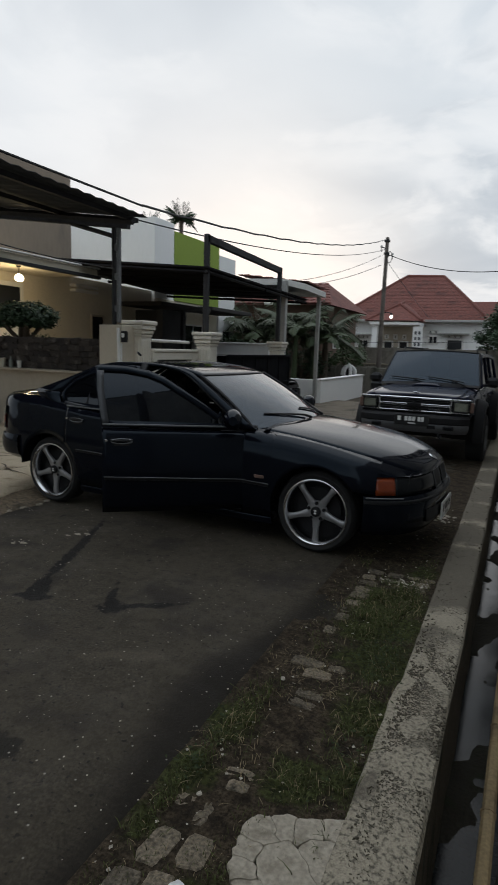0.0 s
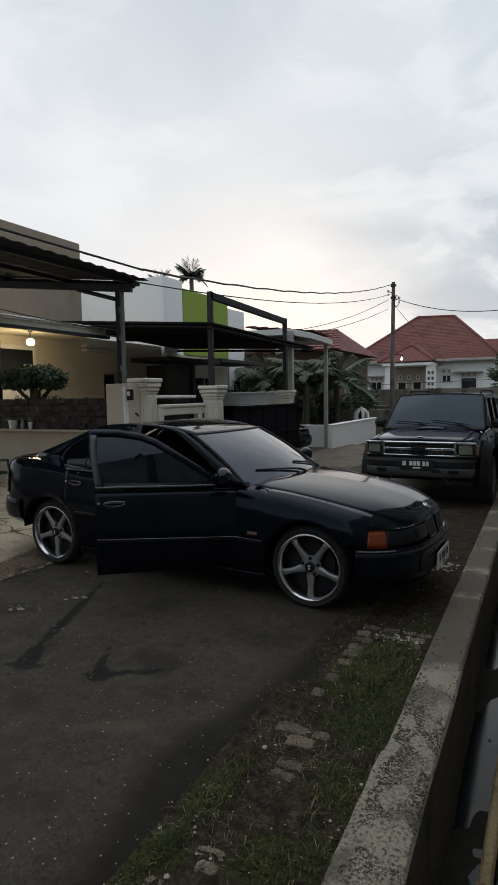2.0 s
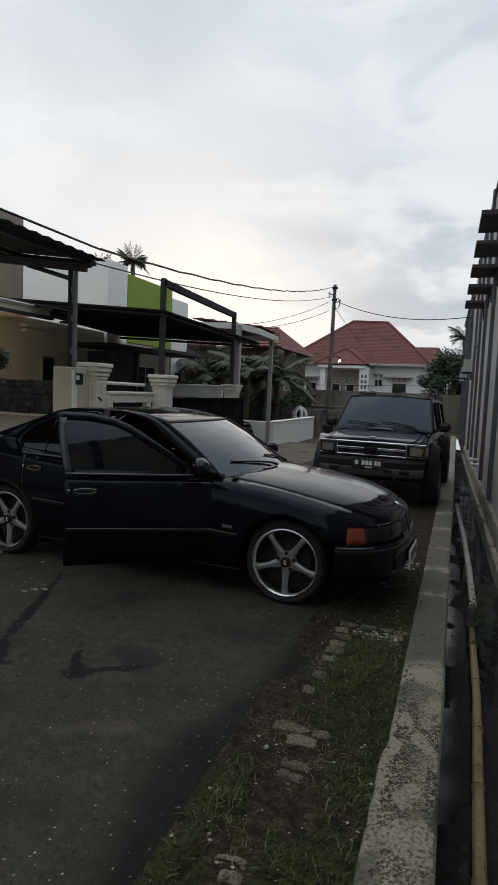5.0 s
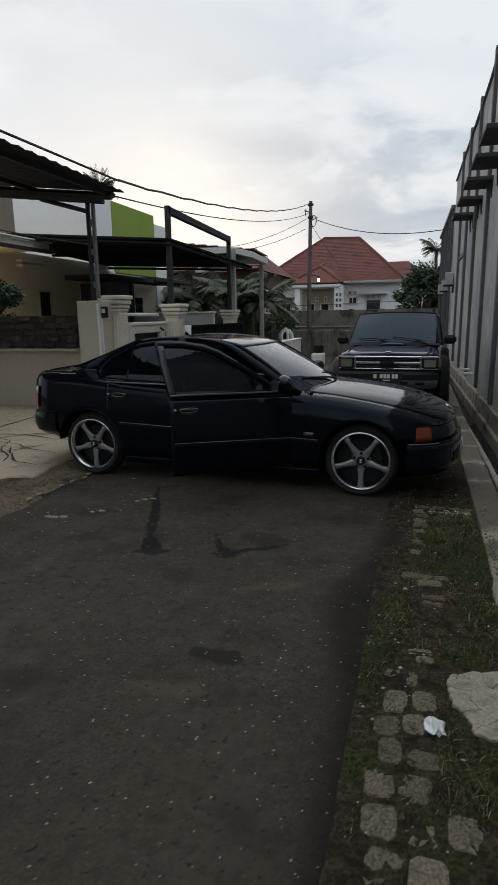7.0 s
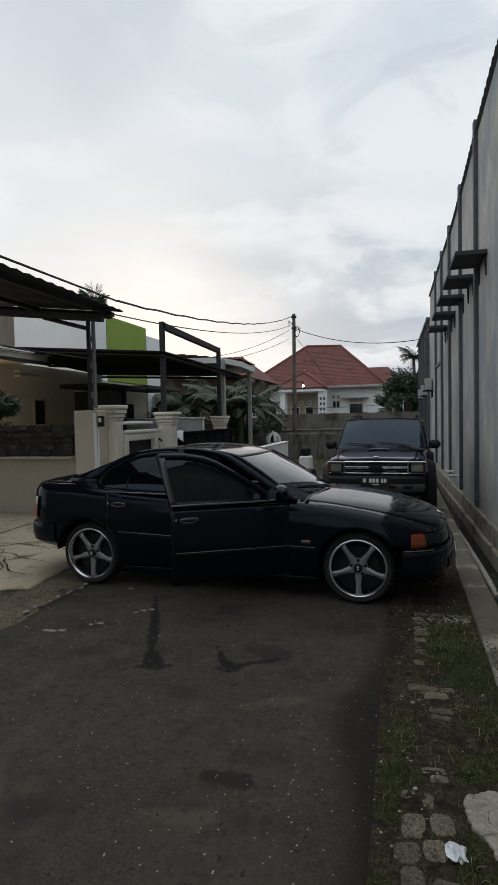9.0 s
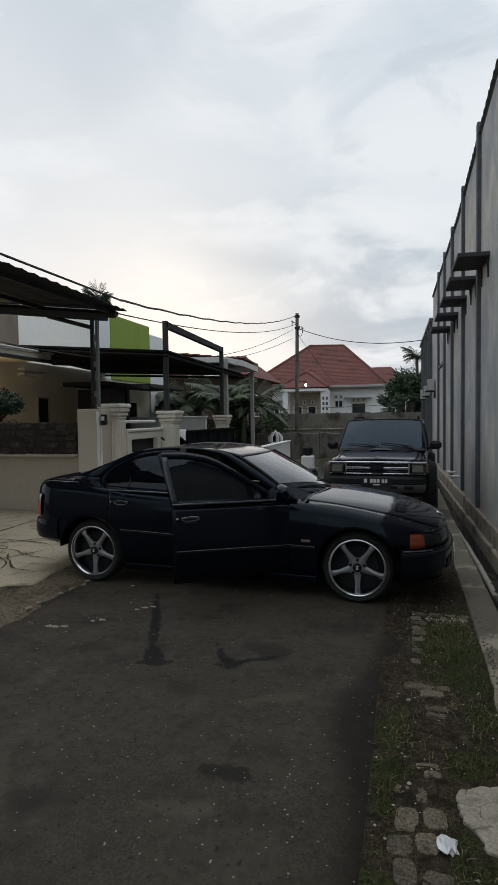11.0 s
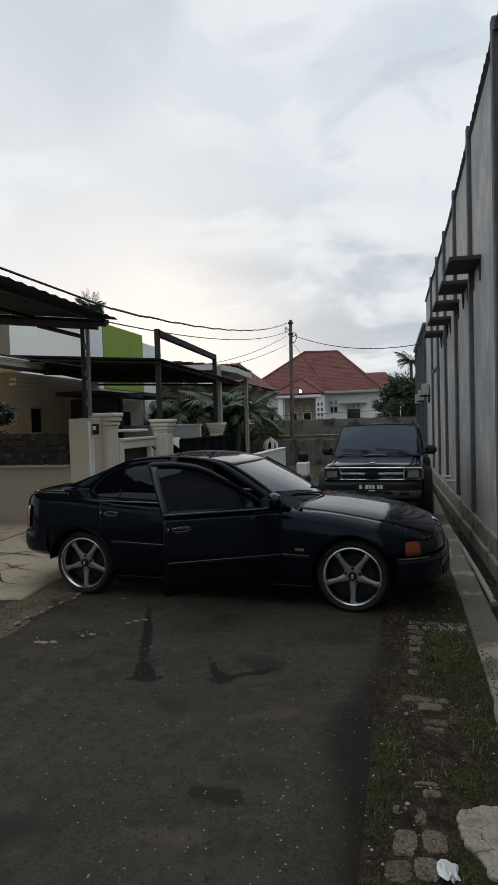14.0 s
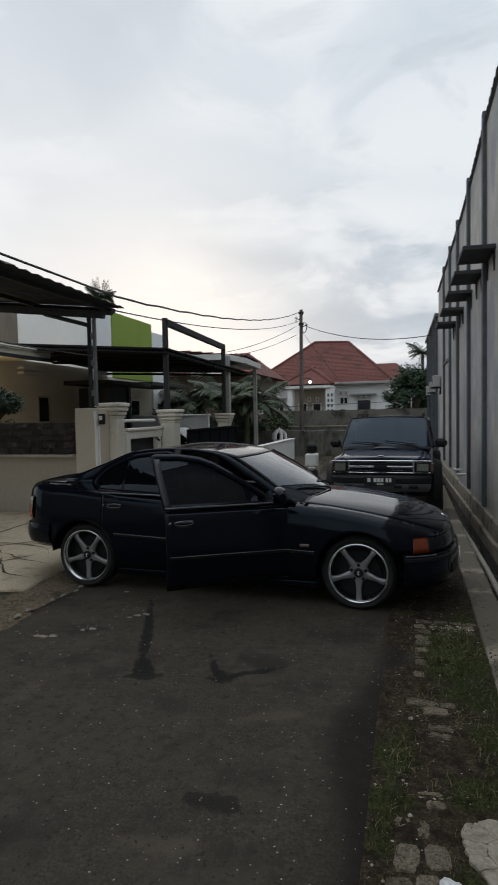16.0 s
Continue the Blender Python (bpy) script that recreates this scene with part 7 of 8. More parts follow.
    bump_prof = [(-0.03, 0.506), (0.016, 0.50), (0.030, 0.47), (0.034, 0.42), (0.028, 0.38), (0.03, 0.33), (0.018, 0.25), (-0.02, 0.205), (-0.12, 0.20)]
    a_arch = angle_at(1.722)
    fb = part("front_bumper", form.band(-a_arch, a_arch, bump_prof, True, 60), paint_black, car, "black painted bumper with a rubbing strip")
    st = form.band(-a_arch, a_arch, [(0.028, 0.476), (0.040, 0.470), (0.042, 0.452), (0.032, 0.446)], True, 50)
    part("rubbing_strip", st, black_plastic, fb)
    for sg in (-1, 1):
        gl = Shape().tube([(form.plan(a, True, 0.036)[0], sg * form.plan(a, True, 0.036)[1], 0.494) for a in [lerp(a_turn - 4, a_arch - 1, k / 7) for k in range(8)]], 0.005, 6)
        part("bumper_trim", gl, trim_dull, fb, "thin dull trim line")
    inlet = form.band(-24, 24, [(0.031, 0.38), (0.036, 0.37), (0.036, 0.29), (0.03, 0.28)], True, 20)
    part("lower_intake", inlet, black_plastic, fb)
    number_plate(car, pose(2.182, 0, 0.315, 0, 0, 0), 0.43, 0.14, plate_white, plate_black)
    # tail
    for sg in (-1, 1):
        lo, hi = (22, angle_at(-1.95, False)) if sg > 0 else (-angle_at(-1.95, False), -22)
        t1 = part("tail_light", form.band(lo, hi, [(0.004, 0.665), (0.012, 0.675), (0.012, 0.75), (0.008, 0.80)], False, 16), red_lens, car, "red tail lamp lens")
        part("turn_lens", form.band(lo, hi, [(0.008, 0.805), (0.005, 0.85), (-0.002, 0.885), (-0.01, 0.888)], False, 16), clear_lens, t1, "pale upper lens")
    thicken(part("rear_panel", form.band(-angle_at(-2.03, False), angle_at(-2.03, False), [(-0.012, 0.56), (-0.004, 0.62), (-0.002, 0.78), (-0.006, 0.88), (-0.015, 0.95), (-0.035, 0.99), (-0.07, 1.02)], False, 40), paint_black, car), 0.01)
    part("rear_bumper", form.band(-angle_at(-1.71, False), angle_at(-1.71, False), [(-0.04, 0.635), (0.016, 0.622), (0.028, 0.57), (0.028, 0.50), (0.012, 0.435), (-0.04, 0.39), (-0.13, 0.37), (-0.3, 0.37)], False, 50), paint_black, car, "black painted bumper")

    # cabin: the side plane, leaning in from the waist to the roof
    def skin(side, off=0.0):
        def f(x, z):
            t = (z - 0.92) / 0.45
            y = 0.772 - 0.185 * t - 0.045 * t * t + 0.02 * math.sin(math.pi * max(0, min(1, t))) - 0.035 * max(0, (-x - 0.9)) * max(0, t) - off
            y -= 0.05 * max(0, x - 0.35) * (1 - t)
            return (x, side * y, z)
        return f

    door_f = [(-0.385, 0.915), (-0.41, 1.08), (-0.43, 1.23), (-0.44, 1.355), (-0.40, 1.37), (-0.20, 1.362), (-0.02, 1.33), (0.10, 1.28), (0.25, 1.18), (0.42, 1.065), (0.56, 0.965), (0.66, 0.885)]
    door_r = [(-1.21, 0.955), (-1.27, 1.04), (-1.24, 1.11), (-1.15, 1.21), (-1.0, 1.295), (-0.86, 1.345), (-0.70, 1.365), (-0.52, 1.372), (-0.455, 1.36), (-0.445, 1.25), (-0.42, 1.08), (-0.397, 0.918)]
    rail_out = [(0.80, 0.90), (0.60, 1.03), (0.40, 1.165), (0.24, 1.27), (0.10, 1.34), (-0.06, 1.375), (-0.30, 1.398), (-0.55, 1.402), (-0.78, 1.388), (-0.94, 1.358), (-1.19, 1.242), (-1.43, 1.133), (-1.61, 1.06)]
    rail_in = [(0.68, 0.885), (0.57, 0.965), (0.43, 1.067), (0.26, 1.184), (0.105, 1.287), (-0.02, 1.337), (-0.21, 1.369), (-0.48, 1.379), (-0.70, 1.372), (-0.865, 1.352), (-1.005, 1.303), (-1.16, 1.217), (-1.28, 1.06)]
    def lower(pts, d):
        """The outline with its upper part let down by d."""
        return [(x, z - d * max(0.0, min(1.0, (z - 1.08) / 0.22))) for x, z in pts]

    door_f, door_r, rail_out, rail_in = lower(door_f, 0.008), lower(door_r, 0.028), lower(rail_out, 0.036), lower(rail_in, 0.030)
    strip_line = table([(-2.1, 0.56), (-1.0, 0.548), (-0.4, 0.528), (0.7, 0.490), (1.0, 0.480)])
    for side in (right, left):
        f = skin(side)
        s = strip_between(resample(rail_out, 40), resample(rail_in, 40), f)
        # the rear pillar below the rail
        s.sheet([[f(*p) for p in resample([(-1.61, 1.06), (-1.50, 1.0), (-1.36, 0.965)], 6)], [f(*p) for p in resample([(-1.28, 1.06), (-1.285, 1.03), (-1.23, 0.95)], 6)]], flip=True)
        thicken(part("roof_pillar", s, paint_black, car, smooth=50), 0.03, 0)
        inner = skin(side, 0.034)
        part("pillar_lining", strip_between(resample(rail_out, 40), resample([(x, z - 0.012) for x, z in rail_in], 40), inner), seat_cloth, car, smooth=50)
        pil = Shape().sheet([[f(-0.45, z) for z in (0.90, 1.1, 1.35)], [f(-0.38, z) for z in (0.90, 1.1, 1.35)]])
        pil.v = [(x, y * 0.97, z) for x, y, z in pil.v]
        thicken(part("door_pillar", pil, black_plastic, car), 0.03)

        def framed(name, outline, parent, wide, turn):
            inner = inset(outline, wide)
            ring = Shape().sheet([[f(*p) for p in outline + outline[:1]], [f(*p) for p in inner + inner[:1]]])
            fr = part(name, ring.moved(turn), paint_black, parent, smooth=40)
            thicken(fr, 0.025, 0)
            g2 = inset(outline, wide - 0.006)
            g = part("window_pane", bowed(g2, skin(side, 0.008)).outward().moved(turn), glass_dark, fr, "dark tinted glass", smooth=80)
            return fr

        hinge = Vector((0.72, side * 0.765, 0))
        turn = Matrix.Identity(4)
        if side == right:
            turn = Matrix.Translation(hinge) @ Matrix.Rotation(radians(40), 4, "Z") @ Matrix.Translation(-hinge)
        door = part("front_door", form.panel(-0.385, 0.725, 0.255, 3.97, side).moved(turn), paint_black, car,
                    "black driver's door standing open" if side == right else "")
        thicken(door, 0.05)
        framed("window_frame", door_f, door, 0.042, turn)
        # the satin cover along the frame's rear edge; its lighter grey imitates reflected sky
        cover = Shape().sheet([[skin(side, -0.015)(x + d, z) for x, z in resample([(-0.386, 0.925), (-0.41, 1.08), (-0.425, 1.21), (-0.425, 1.325)], 10)] for d in (0.004, 0.055)])
        thicken(part("pillar_cover", cover.moved(turn), pillar_sheen, door, "satin pillar cover, greyed for reflected sky"), 0.004, 0)
        card = form.panel(-0.37, 0.70, 0.30, 3.9, side, 6)
        card.v = [(x, y - side * 0.055, z) for x, y, z in card.v]
        part("door_lining", card.moved(turn), black_plastic, door)

        def handle(x, z, name, parent, tr):
            y = side * (form.at(x, form.u_at(x, z)).y)
            h = Shape().box((x, y + side * 0.014, z), (0.17, 0.02, 0.026), 0.009).box((x, y + side * 0.004, z - 0.03), (0.12, 0.006, 0.03), 0.003)
            hd = part(name, h.moved(tr), handle_gloss, parent, "dark glossy pull handle")
            lip = Shape().tube([(x + 0.078 * math.cos(a), y + side * 0.020, z - 0.004 + 0.018 * math.sin(a)) for a in [2 * math.pi * k / 20 for k in range(21)]], 0.0035, 5)
            part("handle_rim", lip.moved(tr), trim_dull, hd, "thin bright rim")
            k = Shape().lathe([(0.0, 0.012), (0.011, 0.011), (0.012, 0.0)], 10, "y")
            k.v = [(a, b * side, c) for a, b, c in k.v]
            part("door_lock", k.moved(tr @ Matrix.Translation((x - 0.115, y + side * 0.004, z + 0.002))), chrome, parent)

        handle(-0.24, 0.815, "door_handle", door, turn)
        rear = [o for o in car.children if o.name.startswith("rear_door")][-1 if side == left else 0]
        fr = framed("window_frame", door_r, rear, 0.034, Matrix.Identity(4))
        bar = Shape().tube([f(-0.945, 0.945), f(-0.915, 1.31)], 0.011, 6)
        part("window_bar", bar, black_plastic, rear)
        handle(-0.985, 0.835, "door_handle", rear, Matrix.Identity(4))
        # waist trim and side strips
        def waist(x0, x1, parent, tr):
            w = Shape().sheet([[(x, side * (0.786 - 0.045 * max(0, x - 0.35)), lerp(0.918, 0.955, (0.6 - x) / 1.75) + dz) for x in resample([(x0,), (x1,)], 8) for x in x] for dz in (-0.014, 0.0)])
            thicken(part("waist_trim", w.moved(tr), trim_dull, parent, "dull grey waist trim"), 0.012, 0)

        waist(-0.38, 0.62, door, turn)
        waist(-1.15, -0.40, rear, Matrix.Identity(4))

        def strip(x0, x1, parent, tr):
            g = []
            for i in range(13):
                x = lerp(x0, x1, i / 12)
                y, dz = form.at(x, form.u_at(x, 0.545)).y, strip_line(x) - 0.545
                g.append([(x, side * (y + o), z + dz) for o, z in ((0.0, 0.535), (0.008, 0.538), (0.011, 0.556), (0.009, 0.560), (0.0, 0.562))])
            b = Shape().sheet(g, flip=side > 0)
            sp = part("side_strip", b.moved(tr), black_plastic, parent)
            c = Shape().tube([(lerp(x0, x1, i / 12), side * (form.at(lerp(x0, x1, i / 12), form.u_at(lerp(x0, x1, i / 12), 0.545)).y + 0.012), strip_line(lerp(x0, x1, i / 12)) + 0.016) for i in range(13)], 0.0028, 5)
            part("strip_line", c.moved(tr), trim_dull, sp, "thin bright line")

        strip(-0.37, 0.71, door, turn)
        strip(-0.985, -0.40, rear, Matrix.Identity(4))
        strip(0.75, 0.985, car, Matrix.Identity(4))
        strip(-2.0, -1.72, car, Matrix.Identity(4))
        y = form.at(0.90, form.u_at(0.9, 0.60)).y
        m = Shape().box((0.90, side * (y + 0.004), 0.545), (0.085, 0.014, 0.026), 0.005)
        part("side_marker", m, orange_lens if side == left else side_lens, car, "small dull side marker lamp")
        # mirror on the door
        mz = Shape()
        rows = []
        for i in range(9):
            t = i / 8
            w = math.sin(math.pi * min(1, 0.12 + t * 0.80)) ** 0.6
            rows.append([(0.57 + 0.075 * w * math.cos(a) + 0.04 * (1 - t), side * (0.79 + 0.23 * t), 0.985 + 0.080 * w * math.sin(a)) for a in [2 * math.pi * k / 16 for k in range(16)]])
        mz.sheet(rows, closed=True).poly(rows[0][::-1]).poly(rows[-1])
        mir = part("mirror", mz.moved(turn), paint_black, door, "black door mirror", smooth=50)
        mg = Shape().poly([(0.492, side * (0.915 + 0.09 * math.cos(a)), 0.985 + 0.062 * math.sin(a)) for a in [2 * math.pi * k / 20 for k in range(20)]])
        part("mirror_glass", mg.moved(turn), chrome, mir)
        sail = Shape().poly([skin(side, -0.004)(*p) for p in ((0.66, 0.89), (0.50, 0.905), (0.50, 0.99))])
        part("mirror_base", sail.moved(turn), black_plastic, door)

    # roof, windscreen, rear window
    rows = []
    for i in range(25):
        t = i / 24
        x = lerp(0.20, -0.93, t)
        edge = resample(rail_out, 200)
        z = min(edge, key=lambda p: abs(p[0] - (x - 0.06 * (1 - t) ** 3)))[1]
        y = skin(1)(x, z)[1]
        crown = 0.002 + 0.006 * math.sin(math.pi * t)
        rows.append([(x + 0.07 * (1 - (k / 8) ** 2) * (1 - t) ** 2 - 0.06 * (1 - (k / 8) ** 2) * t**3, y * k / 8, z + crown * (1 - abs(k / 8) ** 2.4)) for k in range(-8, 9)])
    thicken(part("roof", Shape().sheet(rows).outward(), paint_black, car, "glossy black roof panel", smooth=50), 0.02)
    part("roof_lining", Shape().sheet([[(x, y * 0.975, z - 0.03) for x, y, z in r] for r in rows]), seat_cloth, car, "dark cloth roof lining", smooth=50)
    roof_front, roof_back = rows[0], rows[-1]

    def screen(name, top_row, bottom_fn, label):
        g = []
        for i in range(9):
            t = i / 8
            row = []
            for k, p in enumerate(top_row):
                v = (k - 8) / 8
                b = bottom_fn(v)
                row.append((lerp(p[0], b[0], t) + bottom_fn.bulge * math.sin(math.pi * t), lerp(p[1], b[1], t), lerp(p[2], b[2], t) + 0.012 * math.sin(math.pi * t)))
            g.append(row)
        p = part(name, Shape().sheet(g).outward(), glass_dark if name == "rear_window" else screen_glass, car, label, smooth=60)
        return g

    def front_base(v):
        return (0.95 - 0.16 * v * v, 0.735 * v, 0.925 - 0.035 * v * v)
    front_base.bulge = 0.02

    def back_base(v):
        return (-1.68 + 0.09 * v * v, 0.60 * v, 1.06 - 0.012 * v * v)
    back_base.bulge = -0.015
    gs = screen("windscreen", roof_front, front_base, "tinted windscreen reflecting the sky")
    screen("rear_window", roof_back, back_base, "dark tinted rear window")
    for sgn in (-1, 1):
        e = Shape().tube([row[8 + sgn * 8] for row in gs], 0.014, 6)
        part("screen_seal", e, black_plastic, car)
    part("screen_seal", Shape().tube(gs[0], 0.009, 6), black_plastic, car)
    cow = Shape().sheet([[(x + 0.012, y, z - 0.004) for x, y, z in gs[-1]], [(x + 0.06, y * 1.0, z - 0.02) for x, y, z in gs[-1]], [(0.88 + 0.02, y, 0.90) for x, y, z in gs[-1]]])
    part("scuttle", cow, black_plastic, car, "dark plastic scuttle under the windscreen")
    # wipers parked across the screen's foot
    for y0, y1 in ((-0.50, 0.02), (0.08, 0.60)):
        def on_screen(y, up):
            v = y / 0.735
            b = Vector(front_base(v))
            t = Vector(roof_front[8]) - Vector(front_base(0))
            return b + t * up + Vector((0.018, 0, 0.014))
        w = Shape().tube([on_screen(lerp(y0, y1, k / 8), 0.05 + 0.15 * (1 - k / 8)) for k in range(9)], 0.008, 6)
        wp = part("wiper", w, black_plastic, car)
        a = Shape().tube([on_screen(y1 + 0.02, 0.0), on_screen(lerp(y0, y1, 0.9), 0.06), on_screen(lerp(y0, y1, 0.5), 0.135)], [0.012, 0.009, 0.006], 6)
        part("wiper_arm", a, black_plastic, wp)
    aer = Shape().tube([(-0.90, 0, 1.42), (-0.94, 0, 1.45)], 0.012, 6)
    part("roof_aerial", aer, black_plastic, car)
    # underside, cabin floor and dark cabin fittings
    fl = Shape().span((-1.0, -0.72, 0.17), (1.0, 0.72, 0.24), 0.02).span((-1.95, -0.58, 0.36), (-1.0, 0.58, 0.52), 0.05).span((1.0, -0.58, 0.2), (1.95, 0.58, 0.52), 0.05)
    part("underbody", fl, black_plastic, car)
    fw = Shape().span((0.72, -0.72, 0.24), (0.80, 0.72, 0.92), 0.02)
    part("bulkhead", fw, black_plastic, car)
    dash = Shape().span((0.42, -0.70, 0.66), (0.74, 0.70, 0.90), 0.06)
    part("dashboard", dash, black_plastic, car)
    rim = Shape().tube([(0.30 + 0.06 * math.sin(a), -0.36 + 0.18 * math.cos(a), 0.83 + 0.17 * math.sin(a)) for a in [2 * math.pi * k / 24 for k in range(25)]], 0.013, 8)
    part("steering_wheel", rim, black_plastic, car)
    for y in (-0.37, 0.37):
        st = Shape().box((-0.12, y, 0.42), (0.50, 0.48, 0.18), 0.06).box((-0.42, y, 0.74), (0.14, 0.46, 0.62), 0.06, Matrix.Rotation(radians(-14), 3, "Y")).box((-0.52, y, 1.12), (0.09, 0.24, 0.17), 0.04)
        part("seat", st, seat_cloth, car, "dark cloth seat")
    rs = Shape().box((-0.95, 0, 0.45), (0.5, 1.2, 0.2), 0.06).box((-1.25, 0, 0.78), (0.14, 1.2, 0.6), 0.06, Matrix.Rotation(radians(-18), 3, "Y"))
    part("rear_seat", rs, seat_cloth, car, "dark cloth bench")
    # wheel housings and wheels
    for x in (1.35, -1.35):
        for side in (right, left):
            w = Shape()
            g = []
            for a in range(5, 176, 10):
                c, q = 0.365 * math.cos(radians(a)), 0.365 * math.sin(radians(a))
                g.append([(x + c, side * 0.835, 0.315 + q), (x + c, side * 0.50, 0.315 + q)])
            w.sheet(g)
            w.poly([(p[1][0], p[1][1], p[1][2]) for p in g])
            part("wheel_housing", w, black_plastic, car)
            car_wheel(car, x, side * 0.785, 0.312, side, 0.25, 0.320, 0.215, 5)
    return car


pillar_sheen = material("satin_sky_sheen_trim", (0.035, 0.038, 0.042), 0.42, 0, 0.1, 4, 60, 0.0)
handle_gloss = material("glossy_dark_handle", (0.03, 0.031, 0.033), 0.2, 0.3, 0.1, 5, 60, 0.0)
trim_dull = material("dull_grey_trim", (0.16, 0.165, 0.17), 0.35, 0.6, 0.1, 5, 60, 0.0)
side_lens = material("dull_side_lens", (0.16, 0.10, 0.08), 0.2, 0, 0.15, 40, 200, 0.0, coat=0.5)
screen_glass = tinted_glass("tinted_windscreen", (0.018, 0.026, 0.040), 0.0, 1.46, 0.3, (0.68, 0.86, 1.0))
seat_cloth = material("dark_seat_cloth", (0.012, 0.012, 0.013), 0.9, 0, 0.2, 10, 200, 0.2, 0.002)
build_saloon()


def build_suv():
    fwd = Vector((-0.035, -0.9994, 0))
    org = Vector((0.165, 10.02, 0)) - fwd * 2.08
    at = Matrix.Translation(org) @ Matrix.Rotation(math.atan2(fwd.y, fwd.x), 4, "Z")
    car = thing("offroad_car", at, "dark blue-black off-road estate car with a chrome grille", "car")
    form = CarForm(0.835, 1.7, 0.42, -1.9, 0.36, 4.2, 4.2,
                   top=table([(-2.25, 0.98), (-1.0, 1.06), (0.9, 1.05), (1.3, 1.035), (1.8, 0.985), (2.05, 0.945), (2.12, 0.90)]),
                   shoulder=table([(-2.25, 0.95), (-1.0, 1.03), (0.9, 0.985), (1.5, 0.965), (1.9, 0.93), (2.12, 0.86)]),
                   sill=0.36, waist=0.68, hubs=(1.33, -1.36), hub_z=0.36, arch=0.42)
    for side in (-1, 1):
        thicken(part("fender", form.panel(0.86, 2.0, lambda x: 0.40 if x < 1.1 else 0.66, 4.5, side), paint_blue, car), 0.02)
        thicken(part("rear_fender", form.panel(-2.2, -0.95, 0.42, 4.0, side), paint_blue, car), 0.02)
        d = part("front_door", form.panel(-0.20, 0.85, 0.40, 4.0, side), paint_blue, car)
        thicken(d, 0.03)
        d2 = part("rear_door", form.panel(-0.94, -0.21, 0.40, 4.0, side), paint_blue, car)
        thicken(d2, 0.03)
        for dd, x in ((d, -0.05), (d2, -0.80)):
            part("door_handle", Shape().box((x, side * 0.865, 0.86), (0.16, 0.03, 0.04), 0.01), black_plastic, dd)
        # wheel flare
        for hx in (1.33, -1.36):
            g = []
            for a in range(-12, 193, 6):
                c, q = math.cos(radians(a)), math.sin(radians(a))
                w = form.width(hx + 0.42 * c)
                g.append([(hx + 0.415 * c, side * (w - 0.06), 0.36 + 0.415 * q), (hx + 0.42 * c, side * (w + 0.13), 0.36 + 0.42 * q), (hx + 0.47 * c, side * (w + 0.12), 0.36 + 0.47 * q), (hx + 0.53 * c, side * (w - 0.005), 0.36 + 0.53 * q)])
            part("wheel_flare", Shape().sheet(g), black_plastic, car, "wide black plastic wheel flare")
            hs = Shape()
            g = [[(hx + 0.43 * math.cos(radians(a)), side * 0.86, 0.36 + 0.43 * math.sin(radians(a))), (hx + 0.43 * math.cos(radians(a)), side * 0.5, 0.36 + 0.43 * math.sin(radians(a)))] for a in range(-10, 191, 10)]
            hs.sheet(g).poly([p[1] for p in g])
            part("wheel_housing", hs, black_plastic, car)
            car_wheel(car, hx, side * 0.965, 0.285, side, 0.19, 0.365, 0.25, 6, steel_grey, steel_dark)
    hood = part("bonnet", form.lid(0.90, 2.06, 4.45, bow=0.01), paint_blue, car, "glossy dark bonnet")
    thicken(hood, 0.02)
    sc = Shape()
    rows = []
    for i in range(7):
        t = i / 6
        x = lerp(1.28, 1.02, t)
        rows.append([(x, y, form.top(x) - 0.004 + 0.045 * math.sin(math.pi * (0.15 + 0.6 * t)) * (1 - (y / 0.24) ** 4)) for y in [lerp(-0.24, 0.24, k / 12) for k in range(13)]])
    sc.sheet(rows)
    thicken(part("bonnet_scoop", sc, paint_blue, hood, "raised bonnet air scoop"), 0.01)
    part("badge", Shape().box((1.98, 0, form.top(1.98) + 0.008), (0.02, 0.09, 0.012), 0.004).box((1.98, 0, form.top(1.98) + 0.010), (0.045, 0.03, 0.012), 0.004), chrome, hood, "small bright badge")
    # grille, lamps
    fx = 2.075
    gp = part("grille_surround", Shape().span((fx - 0.05, -0.52, 0.87), (fx + 0.02, 0.52, 0.905), 0.012).span((fx - 0.05, -0.52, 0.68), (fx + 0.015, 0.52, 0.71), 0.01)
              .span((fx - 0.05, -0.54, 0.68), (fx + 0.015, -0.505, 0.905), 0.008).span((fx - 0.05, 0.505, 0.68), (fx + 0.015, 0.54, 0.905), 0.008), alloy_lip, car, "chrome grille surround")
    part("grille_bar", Shape().span((fx - 0.03, -0.51, 0.775), (fx + 0.018, -0.10, 0.812), 0.008).span((fx - 0.03, 0.10, 0.775), (fx + 0.018, 0.51, 0.812), 0.008), alloy_lip, gp, "chrome centre bar")
    part("grille_badge", Shape().box((fx + 0.015, 0, 0.79), (0.03, 0.2, 0.06), 0.01).box((fx + 0.018, 0, 0.79), (0.03, 0.07, 0.09), 0.01), black_plastic, gp, "dark cross-shaped badge")
    part("grille_mesh", Shape().span((fx - 0.07, -0.52, 0.69), (fx - 0.03, 0.52, 0.89)), black_plastic, gp)
    for k in range(2):
        for z in (0.74, 0.845):
            y0 = -0.49 if k == 0 else 0.02
            part("grille_slat", Shape().span((fx - 0.035, y0, z - 0.006), (fx + 0.0, y0 + 0.47, z + 0.006), 0.003), steel_dark, gp)
